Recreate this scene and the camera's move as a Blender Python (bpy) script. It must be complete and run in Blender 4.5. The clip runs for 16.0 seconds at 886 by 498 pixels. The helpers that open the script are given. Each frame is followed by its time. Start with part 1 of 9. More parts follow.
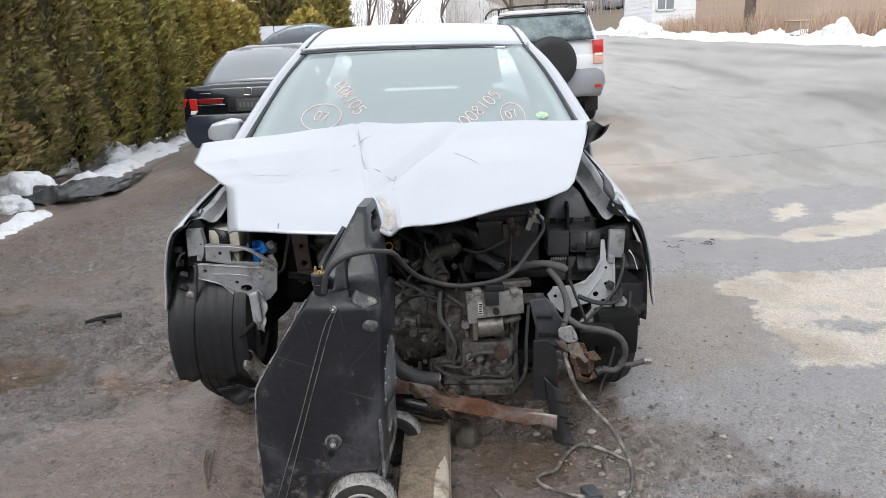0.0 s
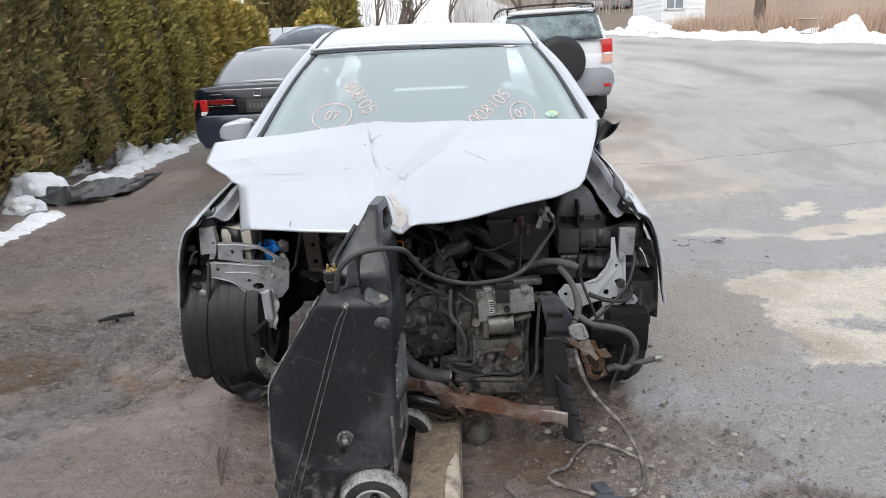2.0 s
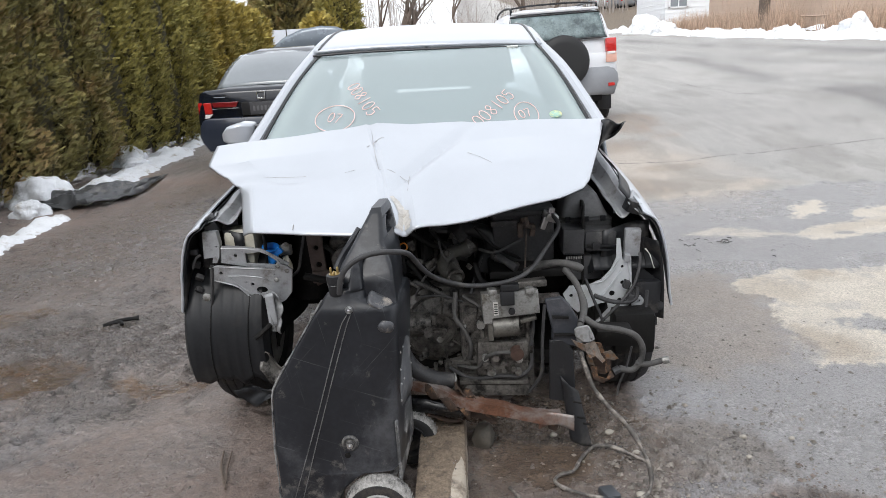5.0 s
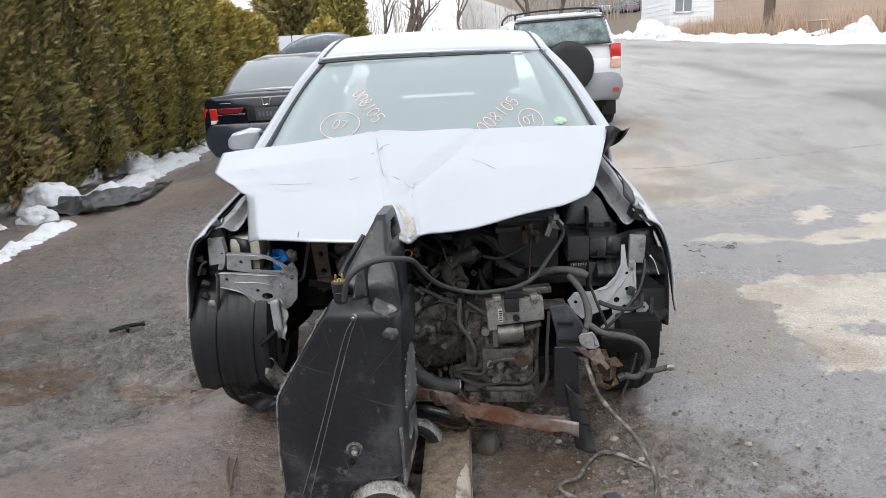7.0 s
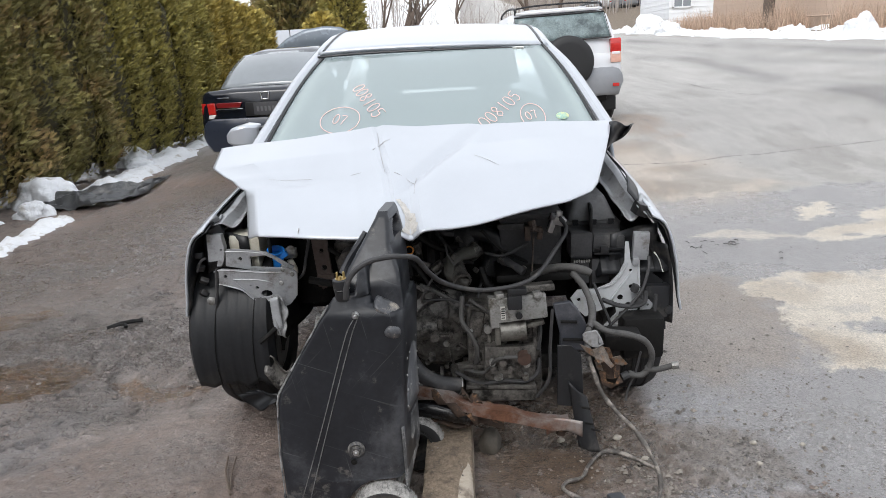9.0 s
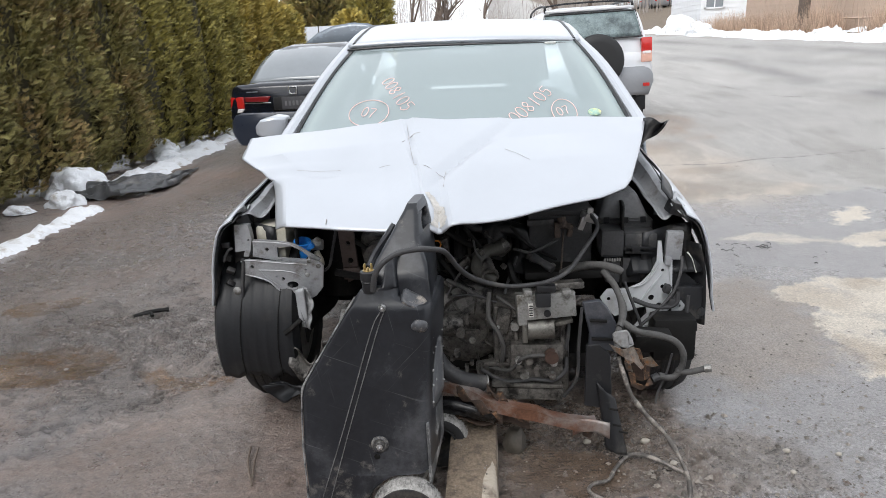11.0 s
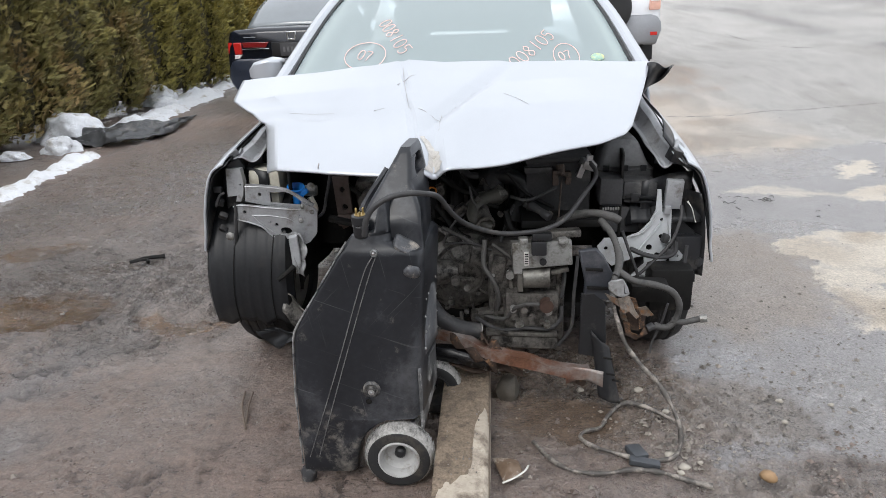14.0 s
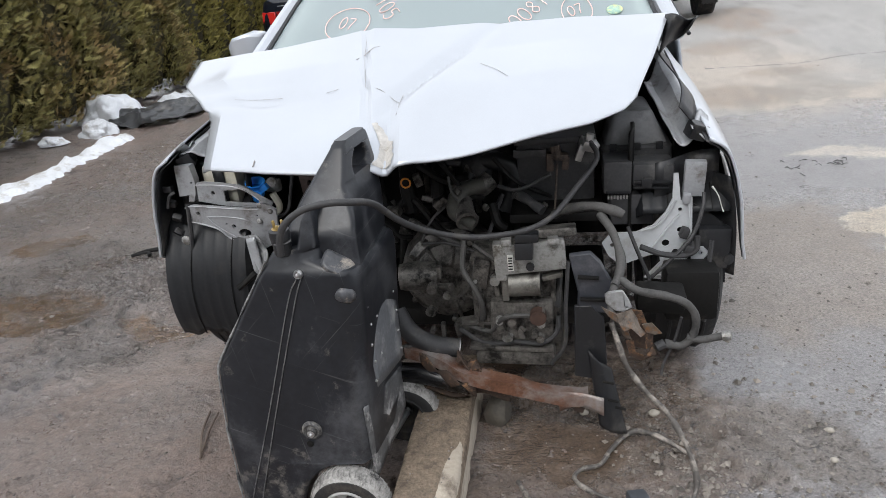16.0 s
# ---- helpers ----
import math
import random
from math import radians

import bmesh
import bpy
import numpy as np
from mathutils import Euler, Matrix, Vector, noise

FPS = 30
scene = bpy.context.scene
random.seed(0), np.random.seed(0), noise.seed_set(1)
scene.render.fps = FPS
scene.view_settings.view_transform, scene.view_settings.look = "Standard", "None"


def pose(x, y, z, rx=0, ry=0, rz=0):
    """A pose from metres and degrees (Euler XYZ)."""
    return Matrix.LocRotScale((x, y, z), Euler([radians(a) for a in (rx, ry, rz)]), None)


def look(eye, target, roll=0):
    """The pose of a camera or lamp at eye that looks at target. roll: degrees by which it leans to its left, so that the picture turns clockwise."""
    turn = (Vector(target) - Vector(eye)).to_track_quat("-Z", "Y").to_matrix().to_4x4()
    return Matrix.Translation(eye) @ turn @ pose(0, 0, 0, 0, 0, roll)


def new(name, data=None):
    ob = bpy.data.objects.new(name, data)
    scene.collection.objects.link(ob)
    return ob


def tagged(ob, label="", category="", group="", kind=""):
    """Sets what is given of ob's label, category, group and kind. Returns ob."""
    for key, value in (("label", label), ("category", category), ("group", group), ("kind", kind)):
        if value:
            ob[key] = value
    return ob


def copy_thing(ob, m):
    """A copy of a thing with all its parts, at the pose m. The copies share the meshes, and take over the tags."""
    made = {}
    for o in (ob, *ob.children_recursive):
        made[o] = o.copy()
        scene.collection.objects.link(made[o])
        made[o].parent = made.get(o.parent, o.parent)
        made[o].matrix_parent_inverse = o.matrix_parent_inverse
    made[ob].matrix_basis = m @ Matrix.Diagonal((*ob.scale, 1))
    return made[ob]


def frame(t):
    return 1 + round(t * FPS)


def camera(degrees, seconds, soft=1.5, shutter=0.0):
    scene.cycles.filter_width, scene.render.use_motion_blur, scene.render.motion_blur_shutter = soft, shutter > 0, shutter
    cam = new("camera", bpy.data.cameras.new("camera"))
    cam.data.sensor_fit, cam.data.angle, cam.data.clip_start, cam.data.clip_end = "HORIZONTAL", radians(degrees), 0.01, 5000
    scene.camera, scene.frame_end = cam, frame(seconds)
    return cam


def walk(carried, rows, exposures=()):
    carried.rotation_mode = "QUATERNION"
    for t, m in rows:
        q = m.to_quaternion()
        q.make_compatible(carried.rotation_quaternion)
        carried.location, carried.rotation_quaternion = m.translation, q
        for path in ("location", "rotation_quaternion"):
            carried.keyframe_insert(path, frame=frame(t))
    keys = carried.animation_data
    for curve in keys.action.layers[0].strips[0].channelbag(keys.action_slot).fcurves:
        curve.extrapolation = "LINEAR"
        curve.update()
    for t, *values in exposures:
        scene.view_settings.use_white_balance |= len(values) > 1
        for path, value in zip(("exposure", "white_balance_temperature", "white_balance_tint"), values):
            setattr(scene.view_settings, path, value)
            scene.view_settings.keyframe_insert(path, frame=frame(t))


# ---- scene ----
cam = camera(67.6, 16.0, soft=0.85)
METRES, EYE, TILT, LEAN, TURN = 0.88, 1.39, -16.8, 2.4, 0.0
ROWS = [
    (0.0, 0.0, 0.0, 0.0, 0.0, 0.0, -0.0),
    (0.5, -0.0035, -0.0031, -0.0013, 0.66, 0.01, 0.33),
    (1.0, -0.0034, -0.0122, -0.0035, 0.3, -0.0, 0.13),
    (1.5, -0.0105, -0.014, -0.0038, 0.95, 0.38, -0.31),
    (2.0, -0.0086, -0.0112, -0.0099, 0.74, 0.04, 0.1),
    (2.5, -0.0092, -0.013, -0.0111, 1.17, -0.39, 0.11),
    (3.0, -0.0057, -0.0084, -0.0087, 1.69, -0.45, 0.46),
    (5.5, -0.0046, 0.0081, -0.002, 1.12, 0.24, 0.52),
    (6.0, -0.0086, 0.0038, 0.0023, 1.98, 0.35, 0.55),
    (6.5, -0.0001, 0.0013, 0.0026, 1.56, 0.47, 0.61),
    (7.0, -0.0036, 0.0019, 0.0042, 1.59, 0.51, 0.52),
    (7.5, -0.0088, 0.0022, 0.01, 1.43, 1.04, 0.31),
    (8.0, -0.0135, 0.0034, 0.0061, 1.64, 0.82, 0.48),
    (8.5, -0.0158, 0.0186, 0.008, 1.24, 0.12, 0.57),
    (11.0, -0.0426, 0.0705, -0.0055, 3.38, -0.02, -0.83),
    (11.5, -0.0435, 0.0848, -0.0254, 3.32, -0.52, -1.45),
    (12.0, -0.0177, 0.0687, -0.0422, 4.64, -3.45, -1.87),
    (12.5, 0.0214, 0.0423, -0.0362, 6.53, -3.2, -1.0),
    (13.0, 0.0304, 0.0545, -0.0304, 5.81, -4.27, -0.28),
    (13.5, 0.0157, 0.0747, -0.0364, 4.71, -4.75, -1.34),
    (14.0, -0.0173, 0.112, -0.0303, 3.57, -4.08, -1.43),
    (14.5, -0.0476, 0.1721, -0.0445, 1.54, -4.83, -2.38),
    (15.0, 0.0585, 0.3025, -0.0121, 5.14, -5.98, -1.16),
    (15.5, 0.2195, 0.4535, 0.0551, 9.84, -7.57, -1.0),
    (16.0, 0.2858, 0.5482, 0.0864, 9.49, -7.55, 0.68),
]
walk(cam, [(t, pose(0, 0, EYE, TILT, LEAN, TURN) @ pose(METRES * x, METRES * y, METRES * z, 90 + pitch, roll, yaw)) for t, x, y, z, yaw, pitch, roll in ROWS],
     exposures=[(0.0, 0.71), (10.0, 0.71), (13.0, 0.77), (16.0, 0.77)])

# ---------------------------------------------------------------- light
world = bpy.data.worlds.new("overcast_sky")
scene.world = world
world.use_nodes = True
wn = world.node_tree
wn.nodes.clear()
w_sky = wn.nodes.new("ShaderNodeTexSky")
w_sky.sky_type = 'NISHITA'
w_sky.sun_disc = False
w_sky.sun_elevation, w_sky.sun_rotation = radians(42), radians(200)
w_sky.air_density, w_sky.dust_density, w_sky.ozone_density = 1.0, 4.0, 1.0
w_hsv = wn.nodes.new("ShaderNodeHueSaturation")
w_hsv.inputs["Saturation"].default_value = 0.12
w_mix = wn.nodes.new("ShaderNodeMix")
w_mix.data_type = 'RGBA'
w_mix.inputs["Factor"].default_value = 0.75
w_mix.inputs["B"].default_value = (9.5, 9.9, 10.6, 1)
w_bg = wn.nodes.new("ShaderNodeBackground")
w_bg.inputs["Strength"].default_value = 0.105
w_out = wn.nodes.new("ShaderNodeOutputWorld")
wn.links.new(w_sky.outputs["Color"], w_hsv.inputs["Color"])
wn.links.new(w_hsv.outputs["Color"], w_mix.inputs["A"])
wn.links.new(w_mix.outputs["Result"], w_bg.inputs["Color"])
wn.links.new(w_bg.outputs["Background"], w_out.inputs["Surface"])

sun = new("sun", bpy.data.lights.new("sun", 'SUN'))
sun.data.energy, sun.data.angle, sun.data.color = 0.7, radians(25), (1.0, 0.97, 0.93)
sun.matrix_basis = look((0, 0, 20), (2.5, 7.5, 10))


# ---------------------------------------------------------------- materials
def mat(name, color, rough=0.6, metal=0.0, vary=0.25, scale=12.0, bump=0.15, fine=90.0, second=None, blot=0.0, blot_scale=3.0,
        coat=0.0, rough_vary=0.12, random_vary=0.0, bump_dist=0.004, scratch=None, spec=0.5, grime=None):
    """A surface with two scales of variation; second: the colour of the stains, blot: how much of it shows."""
    m = bpy.data.materials.new(name)
    m.use_nodes = True
    nt = m.node_tree
    n, k = nt.nodes, nt.links
    b = n["Principled BSDF"]
    tc = n.new("ShaderNodeTexCoord")
    big = n.new("ShaderNodeTexNoise")
    big.inputs["Scale"].default_value, big.inputs["Detail"].default_value, big.inputs["Roughness"].default_value = scale, 6, 0.65
    small = n.new("ShaderNodeTexNoise")
    small.inputs["Scale"].default_value, small.inputs["Detail"].default_value = fine, 4
    k.new(tc.outputs["Object"], big.inputs["Vector"])
    k.new(tc.outputs["Object"], small.inputs["Vector"])
    ramp = n.new("ShaderNodeValToRGB")
    lo = [max(0, c * (1 - vary)) for c in color]
    hi = [min(1, c * (1 + vary)) for c in color]
    ramp.color_ramp.elements[0].position, ramp.color_ramp.elements[0].color = 0.3, (*lo, 1)
    ramp.color_ramp.elements[1].position, ramp.color_ramp.elements[1].color = 0.7, (*hi, 1)
    mixer = n.new("ShaderNodeMath")
    mixer.operation = 'MULTIPLY_ADD'
    mixer.inputs[1].default_value = 0.35
    k.new(small.outputs["Fac"], mixer.inputs[0])
    scaled = n.new("ShaderNodeMath")
    scaled.operation = 'MULTIPLY'
    scaled.inputs[1].default_value = 0.65
    k.new(big.outputs["Fac"], scaled.inputs[0])
    k.new(scaled.outputs[0], mixer.inputs[2])
    k.new(mixer.outputs[0], ramp.inputs["Fac"])
    col = ramp.outputs["Color"]
    if second:
        st = n.new("ShaderNodeTexNoise")
        st.inputs["Scale"].default_value, st.inputs["Detail"].default_value, st.inputs["Roughness"].default_value = blot_scale, 8, 0.7
        k.new(tc.outputs["Object"], st.inputs["Vector"])
        sr = n.new("ShaderNodeValToRGB")
        sr.color_ramp.elements[0].position, sr.color_ramp.elements[1].position = 0.62 - 0.25 * blot, 0.74 - 0.2 * blot
        k.new(st.outputs["Fac"], sr.inputs["Fac"])
        mx = n.new("ShaderNodeMix")
        mx.data_type = 'RGBA'
        k.new(sr.outputs["Color"], mx.inputs["Factor"])
        k.new(col, mx.inputs["A"])
        mx.inputs["B"].default_value = (*second, 1)
        col = mx.outputs["Result"]
    if scratch:
        # long thin scuffs in two directions
        for turn, thr in ((0.35, 0.70), (-0.8, 0.71), (1.35, 0.72)):
            mp = n.new("ShaderNodeMapping")
            mp.vector_type = 'TEXTURE'
            mp.inputs["Rotation"].default_value, mp.inputs["Scale"].default_value = (0, turn, 0), (0.30, 0.30, 0.006)
            sn = n.new("ShaderNodeTexNoise")
            sn.inputs["Scale"].default_value, sn.inputs["Detail"].default_value = 1.0, 3
            k.new(tc.outputs["Object"], mp.inputs["Vector"])
            k.new(mp.outputs["Vector"], sn.inputs["Vector"])
            sr = n.new("ShaderNodeMapRange")
            sr.inputs["From Min"].default_value, sr.inputs["From Max"].default_value, sr.inputs["To Max"].default_value = thr - 0.03, thr + 0.12, 0.30
            k.new(sn.outputs["Fac"], sr.inputs["Value"])
            mx = n.new("ShaderNodeMix")
            mx.data_type = 'RGBA'
            k.new(sr.outputs["Result"], mx.inputs["Factor"])
            k.new(col, mx.inputs["A"])
            mx.inputs["B"].default_value = (*scratch, 1)
            col = mx.outputs["Result"]
    if grime:
        # splashed dry mud, thinning upwards
        sp = n.new("ShaderNodeSeparateXYZ")
        k.new(tc.outputs["Object"], sp.inputs["Vector"])
        hr = n.new("ShaderNodeMapRange")
        hr.inputs["From Min"].default_value, hr.inputs["From Max"].default_value = grime[0], grime[1]
        hr.inputs["To Min"].default_value, hr.inputs["To Max"].default_value = 0.17, 0.0
        k.new(sp.outputs["Z"], hr.inputs["Value"])
        gn = n.new("ShaderNodeTexNoise")
        gn.inputs["Scale"].default_value, gn.inputs["Detail"].default_value, gn.inputs["Roughness"].default_value = 16, 9, 0.75
        k.new(tc.outputs["Object"], gn.inputs["Vector"])
        ga = n.new("ShaderNodeMath")
        k.new(gn.outputs["Fac"], ga.inputs[0])
        k.new(hr.outputs["Result"], ga.inputs[1])
        gr = n.new("ShaderNodeMapRange")
        gr.inputs["From Min"].default_value, gr.inputs["From Max"].default_value, gr.inputs["To Max"].default_value = 0.60, 0.76, 0.75
        k.new(ga.outputs[0], gr.inputs["Value"])
        mx = n.new("ShaderNodeMix")
        mx.data_type = 'RGBA'
        k.new(gr.outputs["Result"], mx.inputs["Factor"])
        k.new(col, mx.inputs["A"])
        mx.inputs["B"].default_value = (*grime[2], 1)
        col = mx.outputs["Result"]
    if random_vary:
        info = n.new("ShaderNodeNewGeometry")
        mr = n.new("ShaderNodeMapRange")
        mr.inputs["To Min"].default_value, mr.inputs["To Max"].default_value = 1 - random_vary, 1 + random_vary
        k.new(info.outputs["Random Per Island"], mr.inputs["Value"])
        hv = n.new("ShaderNodeHueSaturation")
        k.new(mr.outputs["Result"], hv.inputs["Value"])
        k.new(col, hv.inputs["Color"])
        col = hv.outputs["Color"]
    k.new(col, b.inputs["Base Color"])
    rr = n.new("ShaderNodeMapRange")
    rr.inputs["To Min"].default_value, rr.inputs["To Max"].default_value = max(0.02, rough - rough_vary), min(1, rough + rough_vary)
    k.new(big.outputs["Fac"], rr.inputs["Value"])
    k.new(rr.outputs["Result"], b.inputs["Roughness"])
    b.inputs["Metallic"].default_value = metal
    b.inputs["Specular IOR Level"].default_value = spec
    if coat:
        b.inputs["Coat Weight"].default_value, b.inputs["Coat Roughness"].default_value = coat, 0.12
    if bump:
        bp = n.new("ShaderNodeBump")
        bp.inputs["Strength"].default_value, bp.inputs["Distance"].default_value = bump, bump_dist
        k.new(mixer.outputs[0], bp.inputs["Height"])
        k.new(bp.outputs["Normal"], b.inputs["Normal"])
    return m


def glass(name, color=(0.9, 0.95, 0.95), alpha=0.35, rough=0.03):
    """Thin automotive glass: tinted, partly clear, glossy; alpha mixes in a painted pale haze."""
    m = bpy.data.materials.new(name)
    m.use_nodes = True
    n, k = m.node_tree.nodes, m.node_tree.links
    n.clear()
    tr = n.new("ShaderNodeBsdfTransparent")
    tr.inputs["Color"].default_value = (*color, 1)
    gl = n.new("ShaderNodeBsdfGlossy")
    gl.inputs["Roughness"].default_value = rough
    fr = n.new("ShaderNodeFresnel")
    fr.inputs["IOR"].default_value = 1.5
    # diffuse layer paints the pale veil of reflected sky
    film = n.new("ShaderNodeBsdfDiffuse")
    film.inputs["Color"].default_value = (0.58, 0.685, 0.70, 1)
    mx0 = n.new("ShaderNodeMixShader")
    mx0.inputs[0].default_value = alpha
    mx = n.new("ShaderNodeMixShader")
    out = n.new("ShaderNodeOutputMaterial")
    k.new(tr.outputs[0], mx0.inputs[1])
    k.new(film.outputs[0], mx0.inputs[2])
    k.new(fr.outputs[0], mx.inputs[0])
    k.new(mx0.outputs[0], mx.inputs[1])
    k.new(gl.outputs[0], mx.inputs[2])
    k.new(mx.outputs[0], out.inputs["Surface"])
    return m


M_SILVER = mat("silver_paint", (0.485, 0.51, 0.55), 0.34, 0.35, 0.06, 2.5, 0.03, 300, coat=0.5)
M_INNER = mat("inner_paint", (0.36, 0.372, 0.39), 0.40, 0.3, 0.18, 10, 0.12, 120, second=(0.17, 0.16, 0.15), blot=0.35, blot_scale=11)
M_BLACKPL = mat("black_plastic", (0.012, 0.0128, 0.015), 0.42, 0, 0.35, 9, 0.2, 160, second=(0.07, 0.065, 0.06), blot=0.3, blot_scale=7)
M_LINER = mat("fender_liner_plastic", (0.012, 0.013, 0.015), 0.45, 0, 0.35, 6, 0.3, 90, second=(0.024, 0.023, 0.023), blot=0.35, blot_scale=5, spec=0.32)
M_RUBBER = mat("tyre_rubber", (0.016, 0.016, 0.017), 0.75, 0, 0.3, 20, 0.4, 200, second=(0.07, 0.06, 0.05), blot=0.35, blot_scale=9)
M_CADDY = mat("caddy_plastic", (0.0145, 0.016, 0.020), 0.33, 0, 0.45, 5, 0.15, 60, second=(0.060, 0.062, 0.068), blot=0.42, blot_scale=5, scratch=(0.30, 0.30, 0.30), spec=0.42, grime=(0.02, 0.30, (0.20, 0.185, 0.165)))
M_CADDYWORN = mat("worn_plastic", (0.21, 0.20, 0.18), 0.55, 0, 0.5, 18, 0.25, 90, second=(0.03, 0.03, 0.033), blot=0.8, blot_scale=14)
M_WHITEPL = mat("white_plastic", (0.62, 0.60, 0.52), 0.5, 0, 0.12, 10, 0.1, 80, second=(0.4, 0.36, 0.28), blot=0.3)
M_RIMW = mat("white_wheel_plastic", (0.40, 0.40, 0.395), 0.5, 0, 0.15, 18, 0.15, 90, second=(0.25, 0.23, 0.2), blot=0.45, blot_scale=22)
M_BLUE = mat("blue_plastic", (0.02, 0.23, 0.72), 0.4, 0, 0.2, 16, 0.1)
M_ALU = mat("cast_aluminium", (0.33, 0.33, 0.32), 0.5, 0.6, 0.3, 26, 0.4, 140, second=(0.1, 0.09, 0.075), blot=0.5, blot_scale=16)
M_ENGINE = mat("oily_metal", (0.140, 0.132, 0.122), 0.42, 0.4, 0.6, 34, 0.8, 120, second=(0.012, 0.0115, 0.011), blot=0.62, blot_scale=21)
# grime, with the black deepened to paint the shade under the hood
M_DARK = mat("grime_and_shade_black", (0.007, 0.0067, 0.0065), 0.6, 0.0, 0.5, 15, 0.4, 90, second=(0.03, 0.027, 0.023), blot=0.25, blot_scale=10, spec=0.25)
M_RUST = mat("rusted_steel", (0.165, 0.078, 0.048), 0.5, 0.35, 0.5, 24, 0.6, 150, second=(0.31, 0.28, 0.265), blot=0.72, blot_scale=5)
M_RUSTDK = mat("dark_rust", (0.055, 0.036, 0.027), 0.8, 0.2, 0.6, 30, 0.7, 150, second=(0.27, 0.145, 0.075), blot=0.32, blot_scale=22)
M_HOSE = mat("dusty_hose", (0.070, 0.068, 0.066), 0.7, 0, 0.35, 40, 0.4, 200, second=(0.03, 0.03, 0.03), blot=0.4, blot_scale=20)
M_CABLE = mat("cable_rubber", (0.034, 0.034, 0.036), 0.6, 0, 0.3, 30, 0.2, 200, second=(0.08, 0.075, 0.07), blot=0.35, blot_scale=15)
M_MUDCABLE = mat("muddy_cable", (0.075, 0.068, 0.062), 0.6, 0, 0.5, 30, 0.6, 140, second=(0.34, 0.305, 0.27), blot=0.55, blot_scale=22)
M_BRASS = mat("brass", (0.42, 0.31, 0.13), 0.4, 0.9, 0.2, 30, 0.1)
M_STEEL = mat("bare_steel", (0.5, 0.5, 0.5), 0.35, 0.9, 0.2, 30, 0.1)
M_LABEL = mat("paper_label", (0.7, 0.7, 0.66), 0.6, 0, 0.15, 60, 0.02)
M_CONCRETE = mat("concrete", (0.44, 0.385, 0.315), 0.85, 0, 0.22, 12, 0.6, 80, second=(0.14, 0.11, 0.085), blot=0.4, blot_scale=7, bump_dist=0.01)
M_STONE = mat("stone", (0.17, 0.15, 0.13), 0.6, 0, 0.3, 14, 0.5, 80, random_vary=0.55)
M_BLACKPAINT = mat("black_paint", (0.006, 0.008, 0.014), 0.16, 0.0, 0.2, 4, 0.02, 200, coat=0.3, spec=0.4, rough_vary=0.05)
M_LID = mat("blue_grey_paint", (0.17, 0.20, 0.235), 0.25, 0.2, 0.12, 3, 0.02, 200, coat=0.6)
# paler than the near twigs: distance haze put into the colour
M_FARTWIG = mat("hazy_twigs", (0.33, 0.295, 0.27), 0.95, 0, 0.25, 2, 0.05)
M_NAVY = mat("dark_blue_paint", (0.085, 0.105, 0.14), 0.3, 0.2, 0.2, 4, 0.02, 200, coat=0.6)
M_SUVW = mat("pearl_paint", (0.66, 0.67, 0.69), 0.35, 0.2, 0.05, 4, 0.02, 200, coat=0.5)
M_SUVG = mat("grey_cladding", (0.27, 0.28, 0.30), 0.5, 0.2, 0.12, 6, 0.1)
M_SPARE = mat("spare_cover_vinyl", (0.012, 0.012, 0.013), 0.6, 0, 0.2, 8, 0.1)
M_REDLAMP = mat("red_lamp", (0.50, 0.022, 0.018), 0.15, 0, 0.2, 30, 0.05, coat=0.5)
M_AMBER = mat("amber_lamp", (0.66, 0.38, 0.30), 0.15, 0, 0.2, 30, 0.05, coat=0.5)
M_CLEARLAMP = mat("clear_lamp", (0.75, 0.7, 0.68), 0.15, 0, 0.1, 30, 0.05, coat=0.5)
M_CHROME = mat("chrome", (0.75, 0.76, 0.78), 0.12, 1.0, 0.05, 20, 0.0)
M_DARKGLASS = mat("dark_car_glass", (0.06, 0.075, 0.08), 0.06, 0.0, 0.1, 4, 0.0, coat=0.6, rough_vary=0.02)
# greyer than the dark glass: reflected sky put into the base colour
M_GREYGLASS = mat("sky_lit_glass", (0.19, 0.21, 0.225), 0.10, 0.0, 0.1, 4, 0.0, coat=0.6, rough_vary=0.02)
M_SNOW = mat("old_snow", (0.80, 0.82, 0.85), 0.7, 0, 0.10, 9, 0.9, 70, second=(0.46, 0.43, 0.39), blot=0.32, blot_scale=5, bump_dist=0.03)
M_TARP = mat("black_sheeting", (0.05, 0.052, 0.055), 0.4, 0, 0.4, 8, 0.3, 60, second=(0.18, 0.17, 0.16), blot=0.4)
M_BARK = mat("bark", (0.13, 0.10, 0.08), 0.9, 0, 0.35, 14, 0.6, 60)
M_TWIG = mat("bare_twigs", (0.20, 0.165, 0.14), 0.9, 0, 0.3, 8, 0.1)
M_LEAF = mat("arborvitae", (0.250, 0.222, 0.080), 0.75, 0, 0.4, 1.2, 0.1, 30, second=(0.33, 0.225, 0.10), blot=0.5, blot_scale=1.7, random_vary=0.5)
M_GOLDLEAF = mat("golden_conifer", (0.40, 0.315, 0.080), 0.75, 0, 0.35, 1.6, 0.1, 30, second=(0.26, 0.235, 0.07), blot=0.4, blot_scale=2, random_vary=0.45)
M_MIDLEAF = mat("olive_conifer", (0.33, 0.285, 0.080), 0.75, 0, 0.35, 1.6, 0.1, 30, second=(0.17, 0.165, 0.05), blot=0.4, blot_scale=2, random_vary=0.45)
# crown interior, its shade put into a dark colour
M_CORE = mat("crown_shade", (0.055, 0.048, 0.024), 0.95, 0, 0.4, 9, 0.3)
M_FENCEWOOD = mat("fence_wood", (0.52, 0.40, 0.315), 0.8, 0, 0.2, 5, 0.2, 60, random_vary=0.18)
